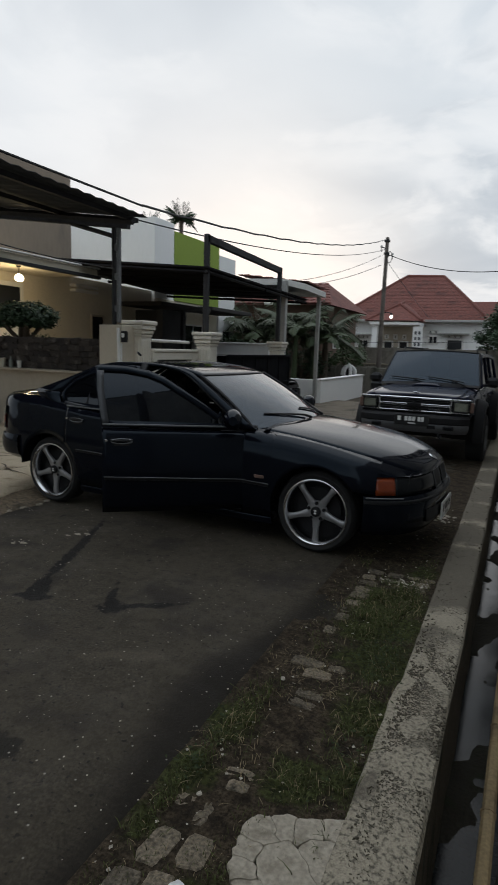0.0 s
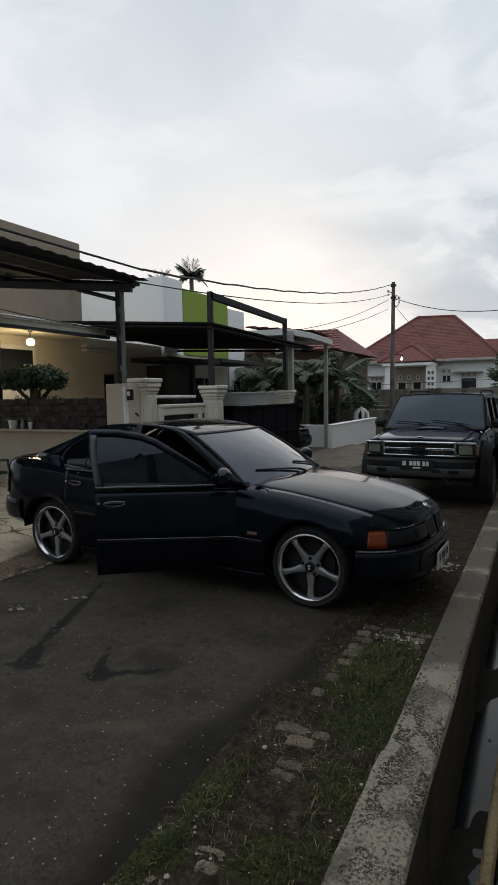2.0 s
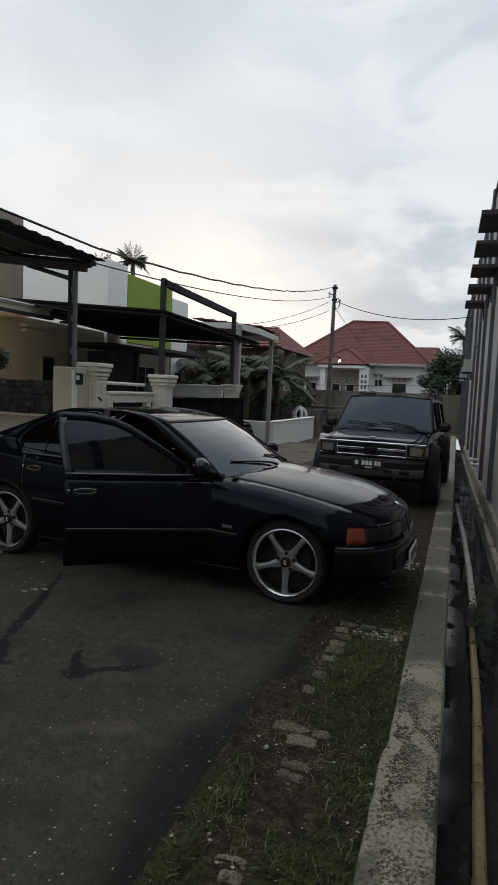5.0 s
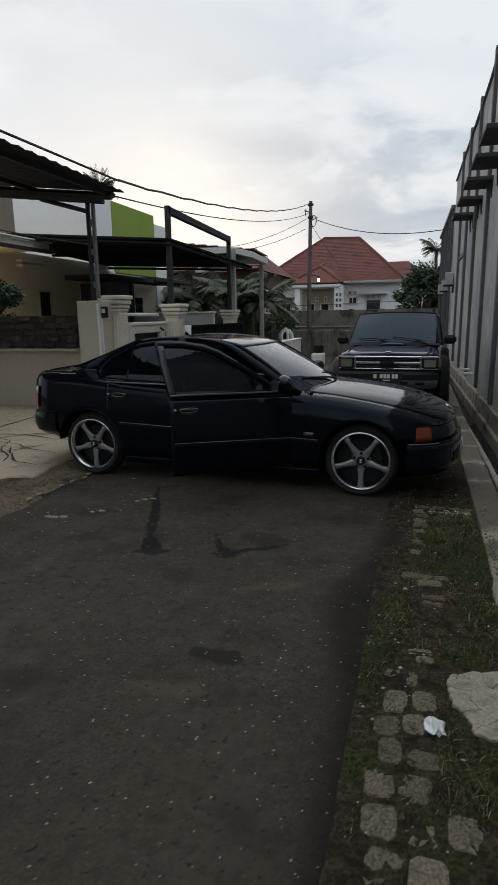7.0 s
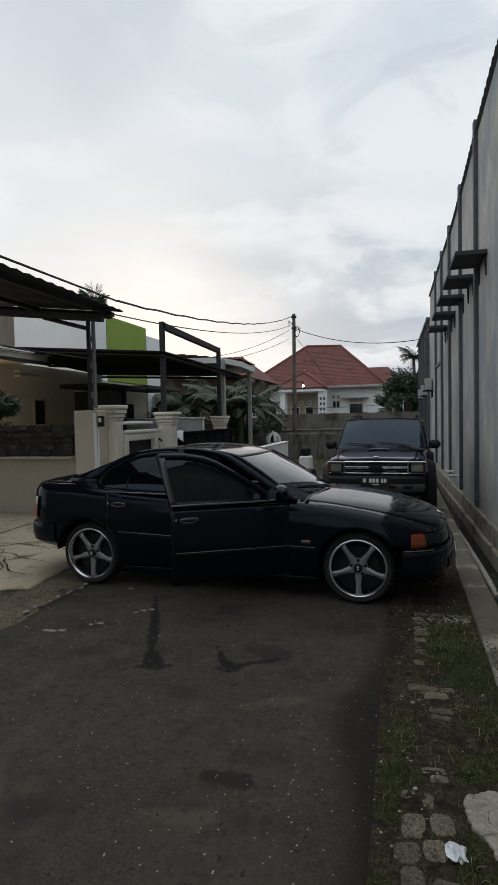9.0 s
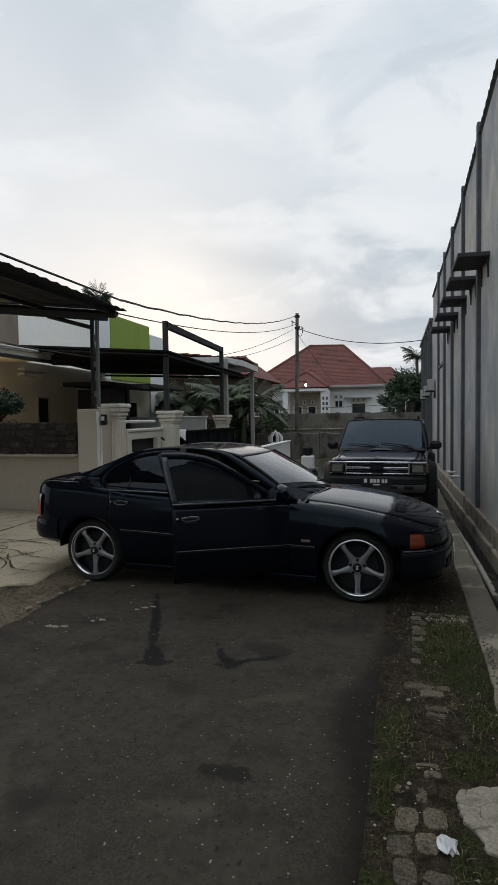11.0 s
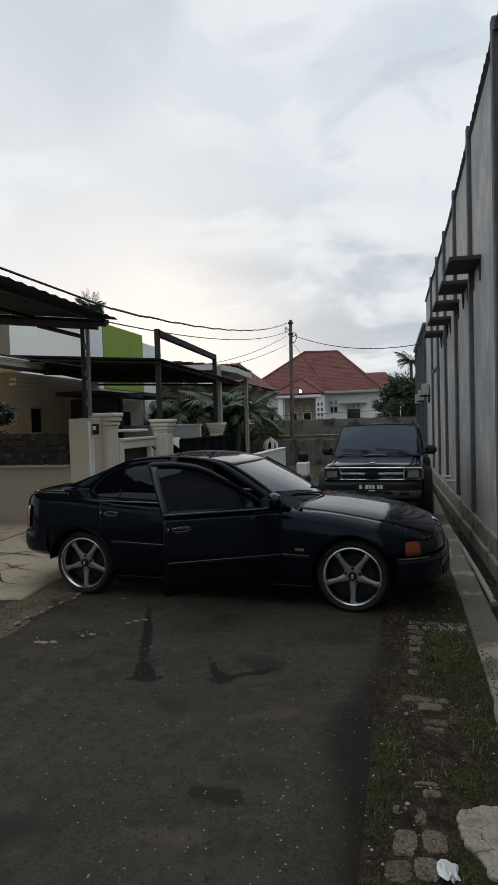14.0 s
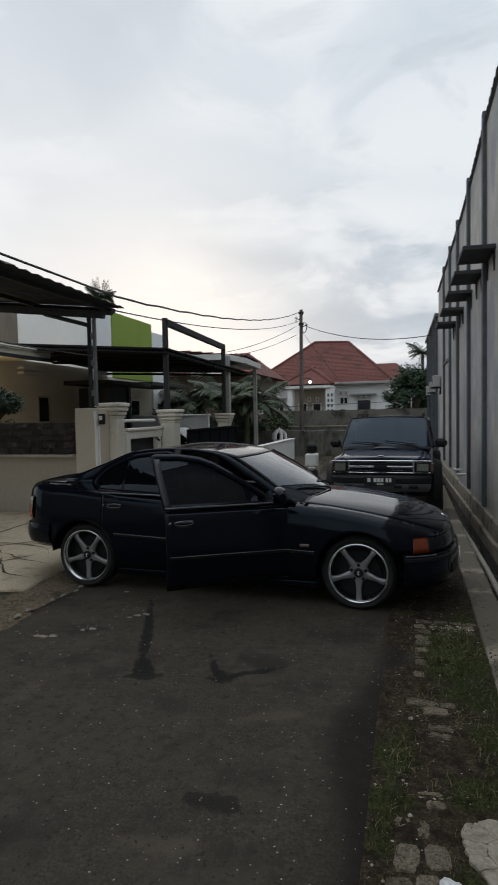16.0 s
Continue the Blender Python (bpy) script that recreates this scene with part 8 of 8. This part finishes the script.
    for sg in (-1, 1):
        part("grille_lamp", Shape().box((fx - 0.005, sg * 0.26, 0.735), (0.02, 0.2, 0.022), 0.005), chrome, gp, "thin bright inset")
        h = part("headlight", Shape().box((fx - 0.02, sg * 0.66, 0.79), (0.07, 0.205, 0.15), 0.02), clear_lens, car, "rectangular ribbed headlamp")
        part("lamp_frame", Shape().tube([(fx + 0.012, sg * y, z) for y, z in ((0.565, 0.722), (0.755, 0.722), (0.755, 0.858), (0.565, 0.858), (0.565, 0.722))], 0.009, 6), black_plastic, h, smooth=0)
        part("lamp_bezel", Shape().span((fx - 0.06, sg * 0.545, 0.69), (fx + 0.0, sg * 0.78, 0.712), 0.005), alloy_lip, h)
        part("lamp_bezel", Shape().span((fx - 0.06, sg * 0.545, 0.872), (fx + 0.0, sg * 0.80, 0.90), 0.005), alloy_lip, h)
        part("corner_lamp", Shape().box((fx - 0.07, sg * 0.805, 0.79), (0.10, 0.055, 0.15), 0.015), side_lens, car, "narrow corner lamp")
    nose = Shape().span((fx - 0.15, -0.80, 0.60), (fx - 0.04, 0.80, 0.90), 0.03)
    part("front_panel", nose, black_plastic, car)
    # bumper
    prof = [(-0.05, 0.665), (0.06, 0.655), (0.085, 0.62), (0.085, 0.545), (0.07, 0.53)]
    def narrow(shape):
        shape.v = [(x, y * 0.93, z) for x, y, z in shape.v]
        return shape

    b = part("front_bumper", narrow(form.band(-60, 60, prof, True, 50)), black_plastic, car, "dark bumper with a silver lower apron")
    part("bumper_apron", narrow(form.band(-60, 60, [(0.07, 0.53), (0.075, 0.50), (0.065, 0.44), (0.03, 0.395), (-0.06, 0.39)], True, 50)), alloy_dull, b, "dull silver apron")
    for sg in (-1, 1):
        part("fog_lamp", Shape().box((2.185, sg * 0.52, 0.485), (0.02, 0.15, 0.058), 0.008), black_plastic, b, "rectangular fog lamp")
        part("fog_lens", Shape().box((2.196, sg * 0.52, 0.485), (0.01, 0.11, 0.034), 0.005), smoked_lens, b)
        part("tow_loop", Shape().tube([(2.1, sg * 0.38, 0.40), (2.19, sg * 0.38, 0.36), (2.19, sg * 0.42, 0.33), (2.1, sg * 0.42, 0.36)], 0.012, 6), steel_dark, b)
    part("apron_slot", Shape().box((2.19, 0.28, 0.485), (0.012, 0.12, 0.05), 0.006), black_plastic, b)
    number_plate(car, pose(2.215, 0, 0.575), 0.50, 0.155, plate_black, plate_white)

    # cabin
    def skin(side, off=0.0):
        return lambda x, z: (x, side * (0.82 - 0.12 * ((z - 1.0) / 0.6) - off), z)
    out = [(0.92, 1.02), (0.72, 1.22), (0.50, 1.42), (0.36, 1.55), (0.0, 1.565), (-1.0, 1.565), (-2.05, 1.53), (-2.2, 1.10), (-2.22, 1.0)]
    inn = [(0.80, 1.04), (0.66, 1.20), (0.47, 1.378), (0.33, 1.50), (0.0, 1.505), (-1.0, 1.505), (-1.92, 1.47), (-2.05, 1.12), (-2.06, 1.06)]
    for side in (-1, 1):
        f = skin(side)
        s = strip_between(resample(out, 40), resample(inn, 40), f)
        for x in (-0.22, -0.98):
            s.sheet([[f(x - 0.04, z) for z in (1.0, 1.3, 1.52)], [f(x + 0.04, z) for z in (1.0, 1.3, 1.52)]])
        thicken(part("cabin_frame", s, paint_blue, car), 0.03, 0)
        for a, b2 in ((0.80, -0.2), (-0.24, -0.95), (-1.0, -2.05)):
            o = [(a, 1.03), (b2, 1.03), (b2, 1.508), (a if a < 0.5 else 0.34, 1.508)]
            part("side_window", Shape().poly([skin(side, 0.012)(*p) for p in o]).outward(), glass_dark, car, "dark tinted glass", smooth=0)
        rl = Shape().tube([(0.1, side * 0.615, 1.585), (0.02, side * 0.615, 1.64), (-1.7, side * 0.615, 1.64), (-1.8, side * 0.615, 1.585)], 0.016, 8)
        part("roof_rail", rl, black_plastic, car, "black roof rail")
        m = Shape().box((0.66, side * 0.955, 1.11), (0.12, 0.21, 0.16), 0.05).tube([(0.70, side * 0.795, 1.05), (0.68, side * 0.90, 1.07)], 0.025, 6)
        part("mirror", m, black_plastic, car, "large black door mirror", smooth=50)
    roof = Shape().sheet([[(x, y, 1.555 + 0.055 * (1 - (y / 0.72) ** 2) - 0.03 * max(0, x - 0.2)) for y in [lerp(-0.695, 0.695, k / 12) for k in range(13)]] for x in [lerp(0.40, -2.06, i / 16) for i in range(17)]])
    thicken(part("roof", roof.outward(), paint_blue, car), 0.03)
    g = [[(lerp(0.41, 0.98, t) + 0.05 * (1 - v * v) - 0.02 + 0.02 * math.sin(math.pi * t), v * lerp(0.69, 0.795, t), lerp(1.565, 1.055, t) + 0.03 * (1 - v * v)) for v in [k / 8 for k in range(-8, 9)]] for t in [i / 8 for i in range(9)]]
    part("windscreen", Shape().sheet(g).outward(), screen_glass, car, "tinted windscreen with a dark sun band", smooth=60)
    part("screen_seal", Shape().tube(g[0], 0.014, 6).tube([r[0] for r in g], 0.016, 6).tube([r[-1] for r in g], 0.016, 6), black_plastic, car)
    part("scuttle", Shape().sheet([g[-1], [(0.88, p[1], 1.02) for p in g[-1]]]).sheet([g[-1], [(p[0] + 0.06, p[1], 1.03) for p in g[-1]]]), black_plastic, car)
    for y0, y1 in ((-0.62, -0.05), (-0.02, 0.55)):
        pts = []
        for k in range(9):
            y = lerp(y0, y1, k / 8)
            v = y / 0.795
            up = 0.04 + 0.10 * (1 - k / 8)
            pts.append((lerp(0.98, 0.41, up) + 0.05 * (1 - v * v) + 0.012, y, lerp(1.055, 1.565, up) + 0.03 * (1 - v * v) + 0.012))
        w = part("wiper", Shape().tube(pts, 0.009, 6), black_plastic, car)
        part("wiper_arm", Shape().tube([(1.03, y1 + 0.03, 1.05), pts[5]], 0.011, 6), black_plastic, w)
    part("rear_window", Shape().poly([(-2.08, -0.6, 1.508), (-2.08, 0.6, 1.508), (-2.22, 0.7, 1.08), (-2.22, -0.7, 1.08)]).outward(), glass_dark, car, smooth=0)
    part("tailgate", Shape().sheet([[(-2.24, y, z) for y in (-0.8, -0.4, 0, 0.4, 0.8)] for z in (0.45, 0.8, 1.08)]), paint_blue, car)
    part("underbody", Shape().span((-2.1, -0.60, 0.32), (2.0, 0.60, 0.58), 0.05).span((0.80, -0.75, 0.4), (0.86, 0.75, 1.0)), black_plastic, car)
    part("dashboard", Shape().span((0.50, -0.74, 0.85), (0.86, 0.74, 1.05), 0.05), black_plastic, car)
    for y in (-0.38, 0.38):
        part("seat", Shape().box((0.0, y, 0.70), (0.5, 0.5, 0.18), 0.05).box((-0.28, y, 1.0), (0.14, 0.48, 0.6), 0.06).box((-0.34, y, 1.38), (0.09, 0.26, 0.18), 0.04), seat_cloth, car, "dark cloth seat")
    return car


paint_blue = material("dark_blue_black_paint", (0.007, 0.010, 0.026), 0.10, 0.0, 0.1, 2, 60, 0.0, rough_vary=0.03, spec=0.28)
alloy_dull = material("dull_silver_plastic", (0.085, 0.086, 0.09), 0.5, 0.1, 0.15, 6, 60, 0.1, 0.002)
build_suv()


def build_parked_hatchback():
    """Only its nose looks out past the black gate."""
    at = Matrix.Translation((-6.45, 17.75, fall(17.7))) @ Matrix.Rotation(radians(-4), 4, "Z")
    car = thing("hatchback_car", at, "black hatchback parked under the far carport", "car")
    form = CarForm(0.82, 1.3, 0.66, -1.5, 0.5, 3.0, 4.0,
                   top=table([(-2.0, 1.0), (-0.5, 1.0), (0.7, 0.98), (1.3, 0.90), (1.8, 0.78), (1.96, 0.70)]),
                   shoulder=table([(-2.0, 0.95), (0.7, 0.90), (1.3, 0.82), (1.8, 0.70), (1.96, 0.62)]),
                   sill=0.2, waist=0.55, hubs=(1.25, -1.25), hub_z=0.30, arch=0.34)
    for side in (-1, 1):
        thicken(part("fender", form.panel(0.7, 1.72, lambda x: 0.25 if x < 1.0 else 0.52, 4.5, side), paint_black, car), 0.02)
        thicken(part("body_side", form.panel(-1.95, 0.69, 0.25, 4.0, side), paint_black, car), 0.02)
        a = (20, 66) if side > 0 else (-66, -20)
        part("headlight", form.band(*a, [(0.0, 0.56), (-0.02, 0.64), (-0.06, 0.70)], True, 14), clear_lens, car, "clear headlamp lens")
        for hx in (1.25, -1.25):
            car_wheel(car, hx, side * 0.79, 0.30, side, 0.19, 0.30, 0.19, 6)
        s = Shape().poly([(0.60, side * 0.74, 0.93), (-1.6, side * 0.74, 0.97), (-1.3, side * 0.58, 1.42), (0.0, side * 0.58, 1.42)]).outward()
        part("side_window", s, glass_dark, car, smooth=0)
    thicken(part("bonnet", form.lid(0.85, 1.9, 4.45), paint_black, car), 0.02)
    part("front_bumper", form.band(-82, 82, [(-0.03, 0.54), (0.03, 0.52), (0.05, 0.42), (0.03, 0.26), (-0.05, 0.2)], True, 40), paint_black, car)
    part("grille", form.band(-18, 18, [(-0.01, 0.56), (-0.04, 0.66)], True, 10), black_plastic, car)
    g = [[(lerp(0.05, 0.82, t), v * lerp(0.58, 0.72, t), lerp(1.44, 0.95, t) + 0.02 * (1 - v * v)) for v in [k / 6 for k in range(-6, 7)]] for t in (0, 0.5, 1)]
    part("windscreen", Shape().sheet(g).outward(), screen_glass, car, smooth=60)
    part("roof", Shape().sheet([[(x, y, 1.45 + 0.03 * (1 - (y / 0.6) ** 2)) for y in (-0.58, -0.3, 0, 0.3, 0.58)] for x in (0.05, -0.6, -1.3, -1.6)]).outward(), paint_black, car)
    part("underbody", Shape().span((-1.8, -0.55, 0.2), (1.7, 0.55, 0.5), 0.05).span((-1.7, -0.7, 0.5), (-1.5, 0.7, 1.4), 0.05), black_plastic, car)


build_parked_hatchback()


# ---------- plants ----------
def leaf_clump(s, centre, radius, count, size, rng, squash=1.0, hollow=0.35):
    """Many small leaves in a loose, uneven mass."""
    c = Vector(centre)
    for _ in range(count):
        d = Vector((rng.gauss(0, 1), rng.gauss(0, 1), rng.gauss(0, 1))).normalized()
        r = radius * lerp(hollow, 1.0, rng.random() ** 0.5) * (1 + 0.25 * noise.noise(d * 2.2 + c))
        p = c + Vector((d.x * r, d.y * r, d.z * r * squash))
        a = Vector((rng.gauss(0, 1), rng.gauss(0, 1), rng.gauss(0, 0.6))).normalized()
        b = a.cross(d + Vector((0.01, 0.02, 0.9))).normalized()
        k = size * rng.uniform(0.6, 1.3)
        s.add([p, p + a * k * 0.5 + b * k * 0.28, p + a * k, p + a * k * 0.5 - b * k * 0.28], [(0, 1, 2, 3)])


def build_bonsai():
    rng = random.Random(31)
    root = thing("clipped_tree", pose(-7.25, 9.8, 0.0), "small ornamental tree with a clipped umbrella crown", "tree")
    t = Shape().tube([(0, 0, 0), (0.05, 0, 0.7), (-0.02, 0.02, 1.3), (0.03, 0, 1.8)], [0.13, 0.12, 0.12, 0.10], 8)
    for k in range(6):
        a = 2 * math.pi * k / 6 + 0.3
        t.tube([(0.02, 0, 1.45), (0.35 * math.cos(a), 0.3 * math.sin(a), 1.78), (0.50 * math.cos(a), 0.4 * math.sin(a), 1.92)], [0.04, 0.028, 0.012], 6)
    part("trunk", t, bark, root)
    s = Shape()
    for k in range(16):
        a = 2 * math.pi * k / 16
        r = 0.41 if k % 2 else 0.21
        leaf_clump(s, (r * 1.15 * math.cos(a), r * 0.8 * math.sin(a), 1.91 + 0.20 * (1 - (r / 0.55) ** 2)), 0.29, 1000, 0.062, rng, 0.70, 0.1)
    part("crown", s, leaf_dark, root, "dense dark green crown", smooth=0)
    u = Shape()
    for k in range(5):
        leaf_clump(u, (-0.5 + 0.25 * k, 0.1, 1.62), 0.14, 60, 0.05, rng, 0.6)
    part("undergrowth", u, leaf_dark, root, smooth=0)


build_bonsai()


def frond(s, base, az, length, droop, width, rng, rise=0.6, n=16):
    """A palm frond: a bent rib with narrow leaflets on both sides."""
    d = Vector((math.cos(az), math.sin(az), 0))
    side = Vector((-d.y, d.x, 0))
    base = Vector(base)
    pts = []
    for k in range(n + 1):
        t = k / n
        pts.append(base + d * length * t * (1 - 0.18 * droop * t) + Vector((0, 0, length * (rise * t - droop * t * t))))
    s.tube(pts, [lerp(0.03, 0.006, k / n) * length / 2.5 for k in range(n + 1)], 5)
    for k in range(1, n):
        t = k / n
        w = width * math.sin(math.pi * min(1, 0.12 + t * 0.9)) ** 0.7 * rng.uniform(0.8, 1.1)
        for sg in (-1, 1):
            tip = pts[k] + side * sg * w + d * w * 0.55 - Vector((0, 0, w * (0.35 + 0.5 * rng.random())))
            q = d * length / n * 0.62
            s.add([pts[k] - q, pts[k] + q, tip], [(0, 1, 2)])


def palm(name, at, height, fronds, length, label, seed, mat):
    rng = random.Random(seed)
    root = thing(name, Matrix.Translation(at), label, "palm tree")
    t = Shape().tube([(0, 0, 0), (0.15, 0, height * 0.4), (0.1, 0.1, height)], [0.20, 0.15, 0.12], 9)
    part("trunk", t, bark, root)
    for k in range(fronds):
        s = Shape()
        frond(s, (0.1, 0.1, height), 2 * math.pi * k / fronds + rng.uniform(-0.2, 0.2), length * rng.uniform(0.8, 1.1), rng.uniform(0.35, 0.85), length * 0.28, rng, rng.uniform(-0.2, 1.5), 24)
        part("frond", s, mat, root, smooth=0)


palm_leaf = material("palm_frond", (0.050, 0.066, 0.032), 0.6, 0, 0.4, 2, 30, 0.0, second=(0.10, 0.088, 0.045), spots=0.35)


def banana(at, height, seed):
    rng = random.Random(seed)
    root = thing("banana_plant", Matrix.Translation(at), "banana plant with broad torn hanging leaves", "banana plant", "banana plants")
    part("stem", Shape().tube([(0, 0, 0), (0.04, 0, height * 0.55)], [0.13, 0.09], 9), banana_leaf, root)
    for k in range(9):
        az = 2 * math.pi * k / 9 + rng.uniform(-0.3, 0.3)
        ln, dr, rise = rng.uniform(1.5, 2.2), rng.uniform(0.55, 1.25), rng.uniform(0.6, 1.1)
        d = Vector((math.cos(az), math.sin(az), 0))
        sd = Vector((-d.y, d.x, 0))
        s = Shape()
        n = 16
        cen = []
        for i in range(n + 1):
            t = i / n
            cen.append(Vector((0.04, 0, height * 0.55)) + d * ln * t * (1 - 0.2 * t) + Vector((0, 0, ln * (rise * t - dr * t * t))))
        for i in range(n):
            t = (i + 0.5) / n
            w = 0.26 * math.sin(math.pi * min(1, 0.10 + t * 0.92)) ** 0.6
            for sg in (-1, 1):
                if rng.random() < 0.08:
                    continue
                g = rng.uniform(0.86, 0.99)
                dip = Vector((0, 0, -w * rng.uniform(0.25, 0.7)))
                a, b = cen[i], cen[i].lerp(cen[i + 1], g)
                s.add([a, b, b + sd * sg * w + dip, a + sd * sg * w * rng.uniform(0.9, 1.05) + dip], [(0, 1, 2, 3)])
        s.tube(cen, [lerp(0.022, 0.006, i / n) for i in range(n + 1)], 5)
        part("leaf", s, banana_leaf, root, smooth=0)


for k, (x, y, h) in enumerate(((-7.6, 22.6, 4.0), (-6.5, 23.0, 4.3), (-8.6, 23.4, 4.2), (-6.1, 24.2, 3.6))):
    banana((x, y, -0.25), h, 40 + k)


def bush(name, at, r, h, count, size, seed, label, mat, clumps=14):
    rng = random.Random(seed)
    root = thing(name, Matrix.Translation(at), label, "bush" if h < 3.4 else "tree")
    t = Shape()
    s = Shape()
    for k in range(clumps):
        a, q = rng.uniform(0, 6.28), rng.random() ** 0.6
        z = h * rng.uniform(0.3, 0.88)
        w = r * (1 - 0.55 * abs(z / h - 0.5))
        c = (w * q * math.cos(a), w * q * math.sin(a), z)
        t.tube([(0, 0, 0), (c[0] * 0.3, c[1] * 0.3, z * 0.5), c], [0.05 * r, 0.035 * r, 0.01], 5)
        leaf_clump(s, c, r * rng.uniform(0.3, 0.5), count, size, rng, 0.85)
    part("trunk", t, bark, root)
    part("crown", s, mat, root, smooth=0)


bush("bush", (-5.95, 28.4, -0.25), 0.85, 2.7, 130, 0.14, 51, "leafy green bush beside the block wall", leaf, 14)
bush("bush", (-6.9, 27.6, -0.25), 0.9, 1.9, 110, 0.13, 53, "low green bush behind the block wall", leaf_dark, 10)
bush("bush", (-8.6, 25.8, -0.25), 1.5, 2.2, 110, 0.16, 55, "broad green bush among the banana plants", leaf_dark, 12)
bush("garden_tree", (0.60, 43.0, -0.25), 1.65, 5.3, 330, 0.21, 57, "dense dark green garden tree beside the warehouse", leaf_dark, 34)
bush("garden_tree", (2.0, 44.5, -0.25), 1.5, 4.8, 250, 0.20, 58, "dense dark green garden tree beside the warehouse", leaf_dark, 22)
bush("bush", (-9.6, 66, 0), 2.4, 7.6, 60, 0.35, 59, "distant leafy tree behind the red roof", leaf, 16)
palm("coconut_palm", (1.40, 52.0, 0), 6.5, 22, 1.6, "coconut palm behind the dark garden tree", 61, leaf_dark)
palm("coconut_palm", (-16.9, 31.4, 0), 8.65, 40, 1.05, "tall coconut palm behind the row houses", 63, leaf_dark)
palm("coconut_palm", (-19.3, 31.6, 0), 8.45, 34, 0.95, "tall coconut palm behind the row houses", 64, leaf_dark)
for k, (x, y, h) in enumerate(((-7.1, 24.3, 2.75), (-8.2, 22.8, 2.55), (-6.2, 25.6, 2.45))):
    palm("garden_palm", (x, y, -0.2), h, 17, 2.1, "low garden palm with arching fronds behind the gate", 65 + k, palm_leaf)
bush("bush", (-7.2, 25.6, -0.25), 1.1, 2.5, 150, 0.14, 71, "tangled green bush under the garden palms", leaf_dark, 14)
bush("bush", (-8.6, 21.4, -0.25), 1.2, 2.2, 150, 0.14, 72, "tangled green bush under the garden palms", leaf_dark, 14)


# ---------- small things in the yard ----------
def plastic_stool(at):
    root = thing("plastic_stool", at, "green moulded plastic stool standing on the yard", "stool", "green stools")
    part("seat", Shape().box((0, 0, 0.455), (0.30, 0.30, 0.035), 0.014), green_plastic, root)
    for x in (-1, 1):
        for y in (-1, 1):
            part("leg", Shape().tube([(x * 0.17, y * 0.17, 0), (x * 0.125, y * 0.125, 0.44)], [0.022, 0.028], 4), green_plastic, root, smooth=0)
    for a in range(4):
        m = Matrix.Rotation(a * math.pi / 2, 4, "Z")
        part("brace", Shape().span((-0.14, 0.138, 0.20), (0.14, 0.15, 0.24)).moved(m), green_plastic, root, smooth=0)
    return root


green_plastic = material("green_plastic", (0.012, 0.075, 0.05), 0.5, 0, 0.1, 5, 60, 0.0)
st = plastic_stool(pose(-7.2, 8.78, 0.045))
copy_thing(st, pose(-7.72, 8.60, 0.045, 0, 0, 14))


def wall_pots():
    for x, r, h, m, lab, cat in ((-7.12, 0.09, 0.17, gate_cream, "pale plant pot standing on the wall ledge", "pot"), (-6.88, 0.035, 0.20, glass_bottle, "empty glass bottle standing on the wall ledge", "bottle"),
                                 (-6.68, 0.04, 0.13, trim_white, "small white cup standing on the wall ledge", "cup")):
        s = Shape().lathe([(0.0, 0.0), (r * 0.75, 0.0), (r, h * 0.9), (r * 1.08, h * 0.92), (r * 1.08, h), (r * 0.95, h), (r * 0.9, h * 0.8), (0.0, h * 0.8)] if cat != "bottle" else
                          [(0.0, 0.0), (r, 0.0), (r, h * 0.6), (r * 0.4, h * 0.8), (r * 0.4, h), (0.0, h)], 16)
        single("plant_pot" if cat == "pot" else cat, s, m, lab, cat, at=pose(x, 9.12, 1.06))
    single("wall_ledge", Shape().span((-14, 9.02, 1.02), (-4.9, 9.215, 1.06), 0.008), beige_wall, "narrow ledge under the stone band", "ledge", kind="structure", smooth=0)


glass_bottle = material("dull_bottle", (0.20, 0.22, 0.20), 0.2, 0, 0.1, 6, 60, 0.0)
wall_pots()


# ---------- what closes the place behind the view ----------
def closing_walls():
    # unseen wall, added to darken what car paint and glass reflect
    r = thing("garden_wall", pose(-4, -9, 0), "unseen added wall behind the view, dark for reflections", "wall")
    part("wall", Shape().span((-12, -0.3, -0.1), (6.2, 0, 2.5), 0.02), old_wall, r, smooth=0)
    # unseen front, added to close the yard beyond the near carport
    r = thing("house", pose(-9.7, 0, 0), "unseen added cream wall closing off the yard", "house")
    part("wall", Shape().span((-0.3, -9, -0.1), (0, 1.5, 4.4), 0.02), cream_wall, r, smooth=0)


closing_walls()
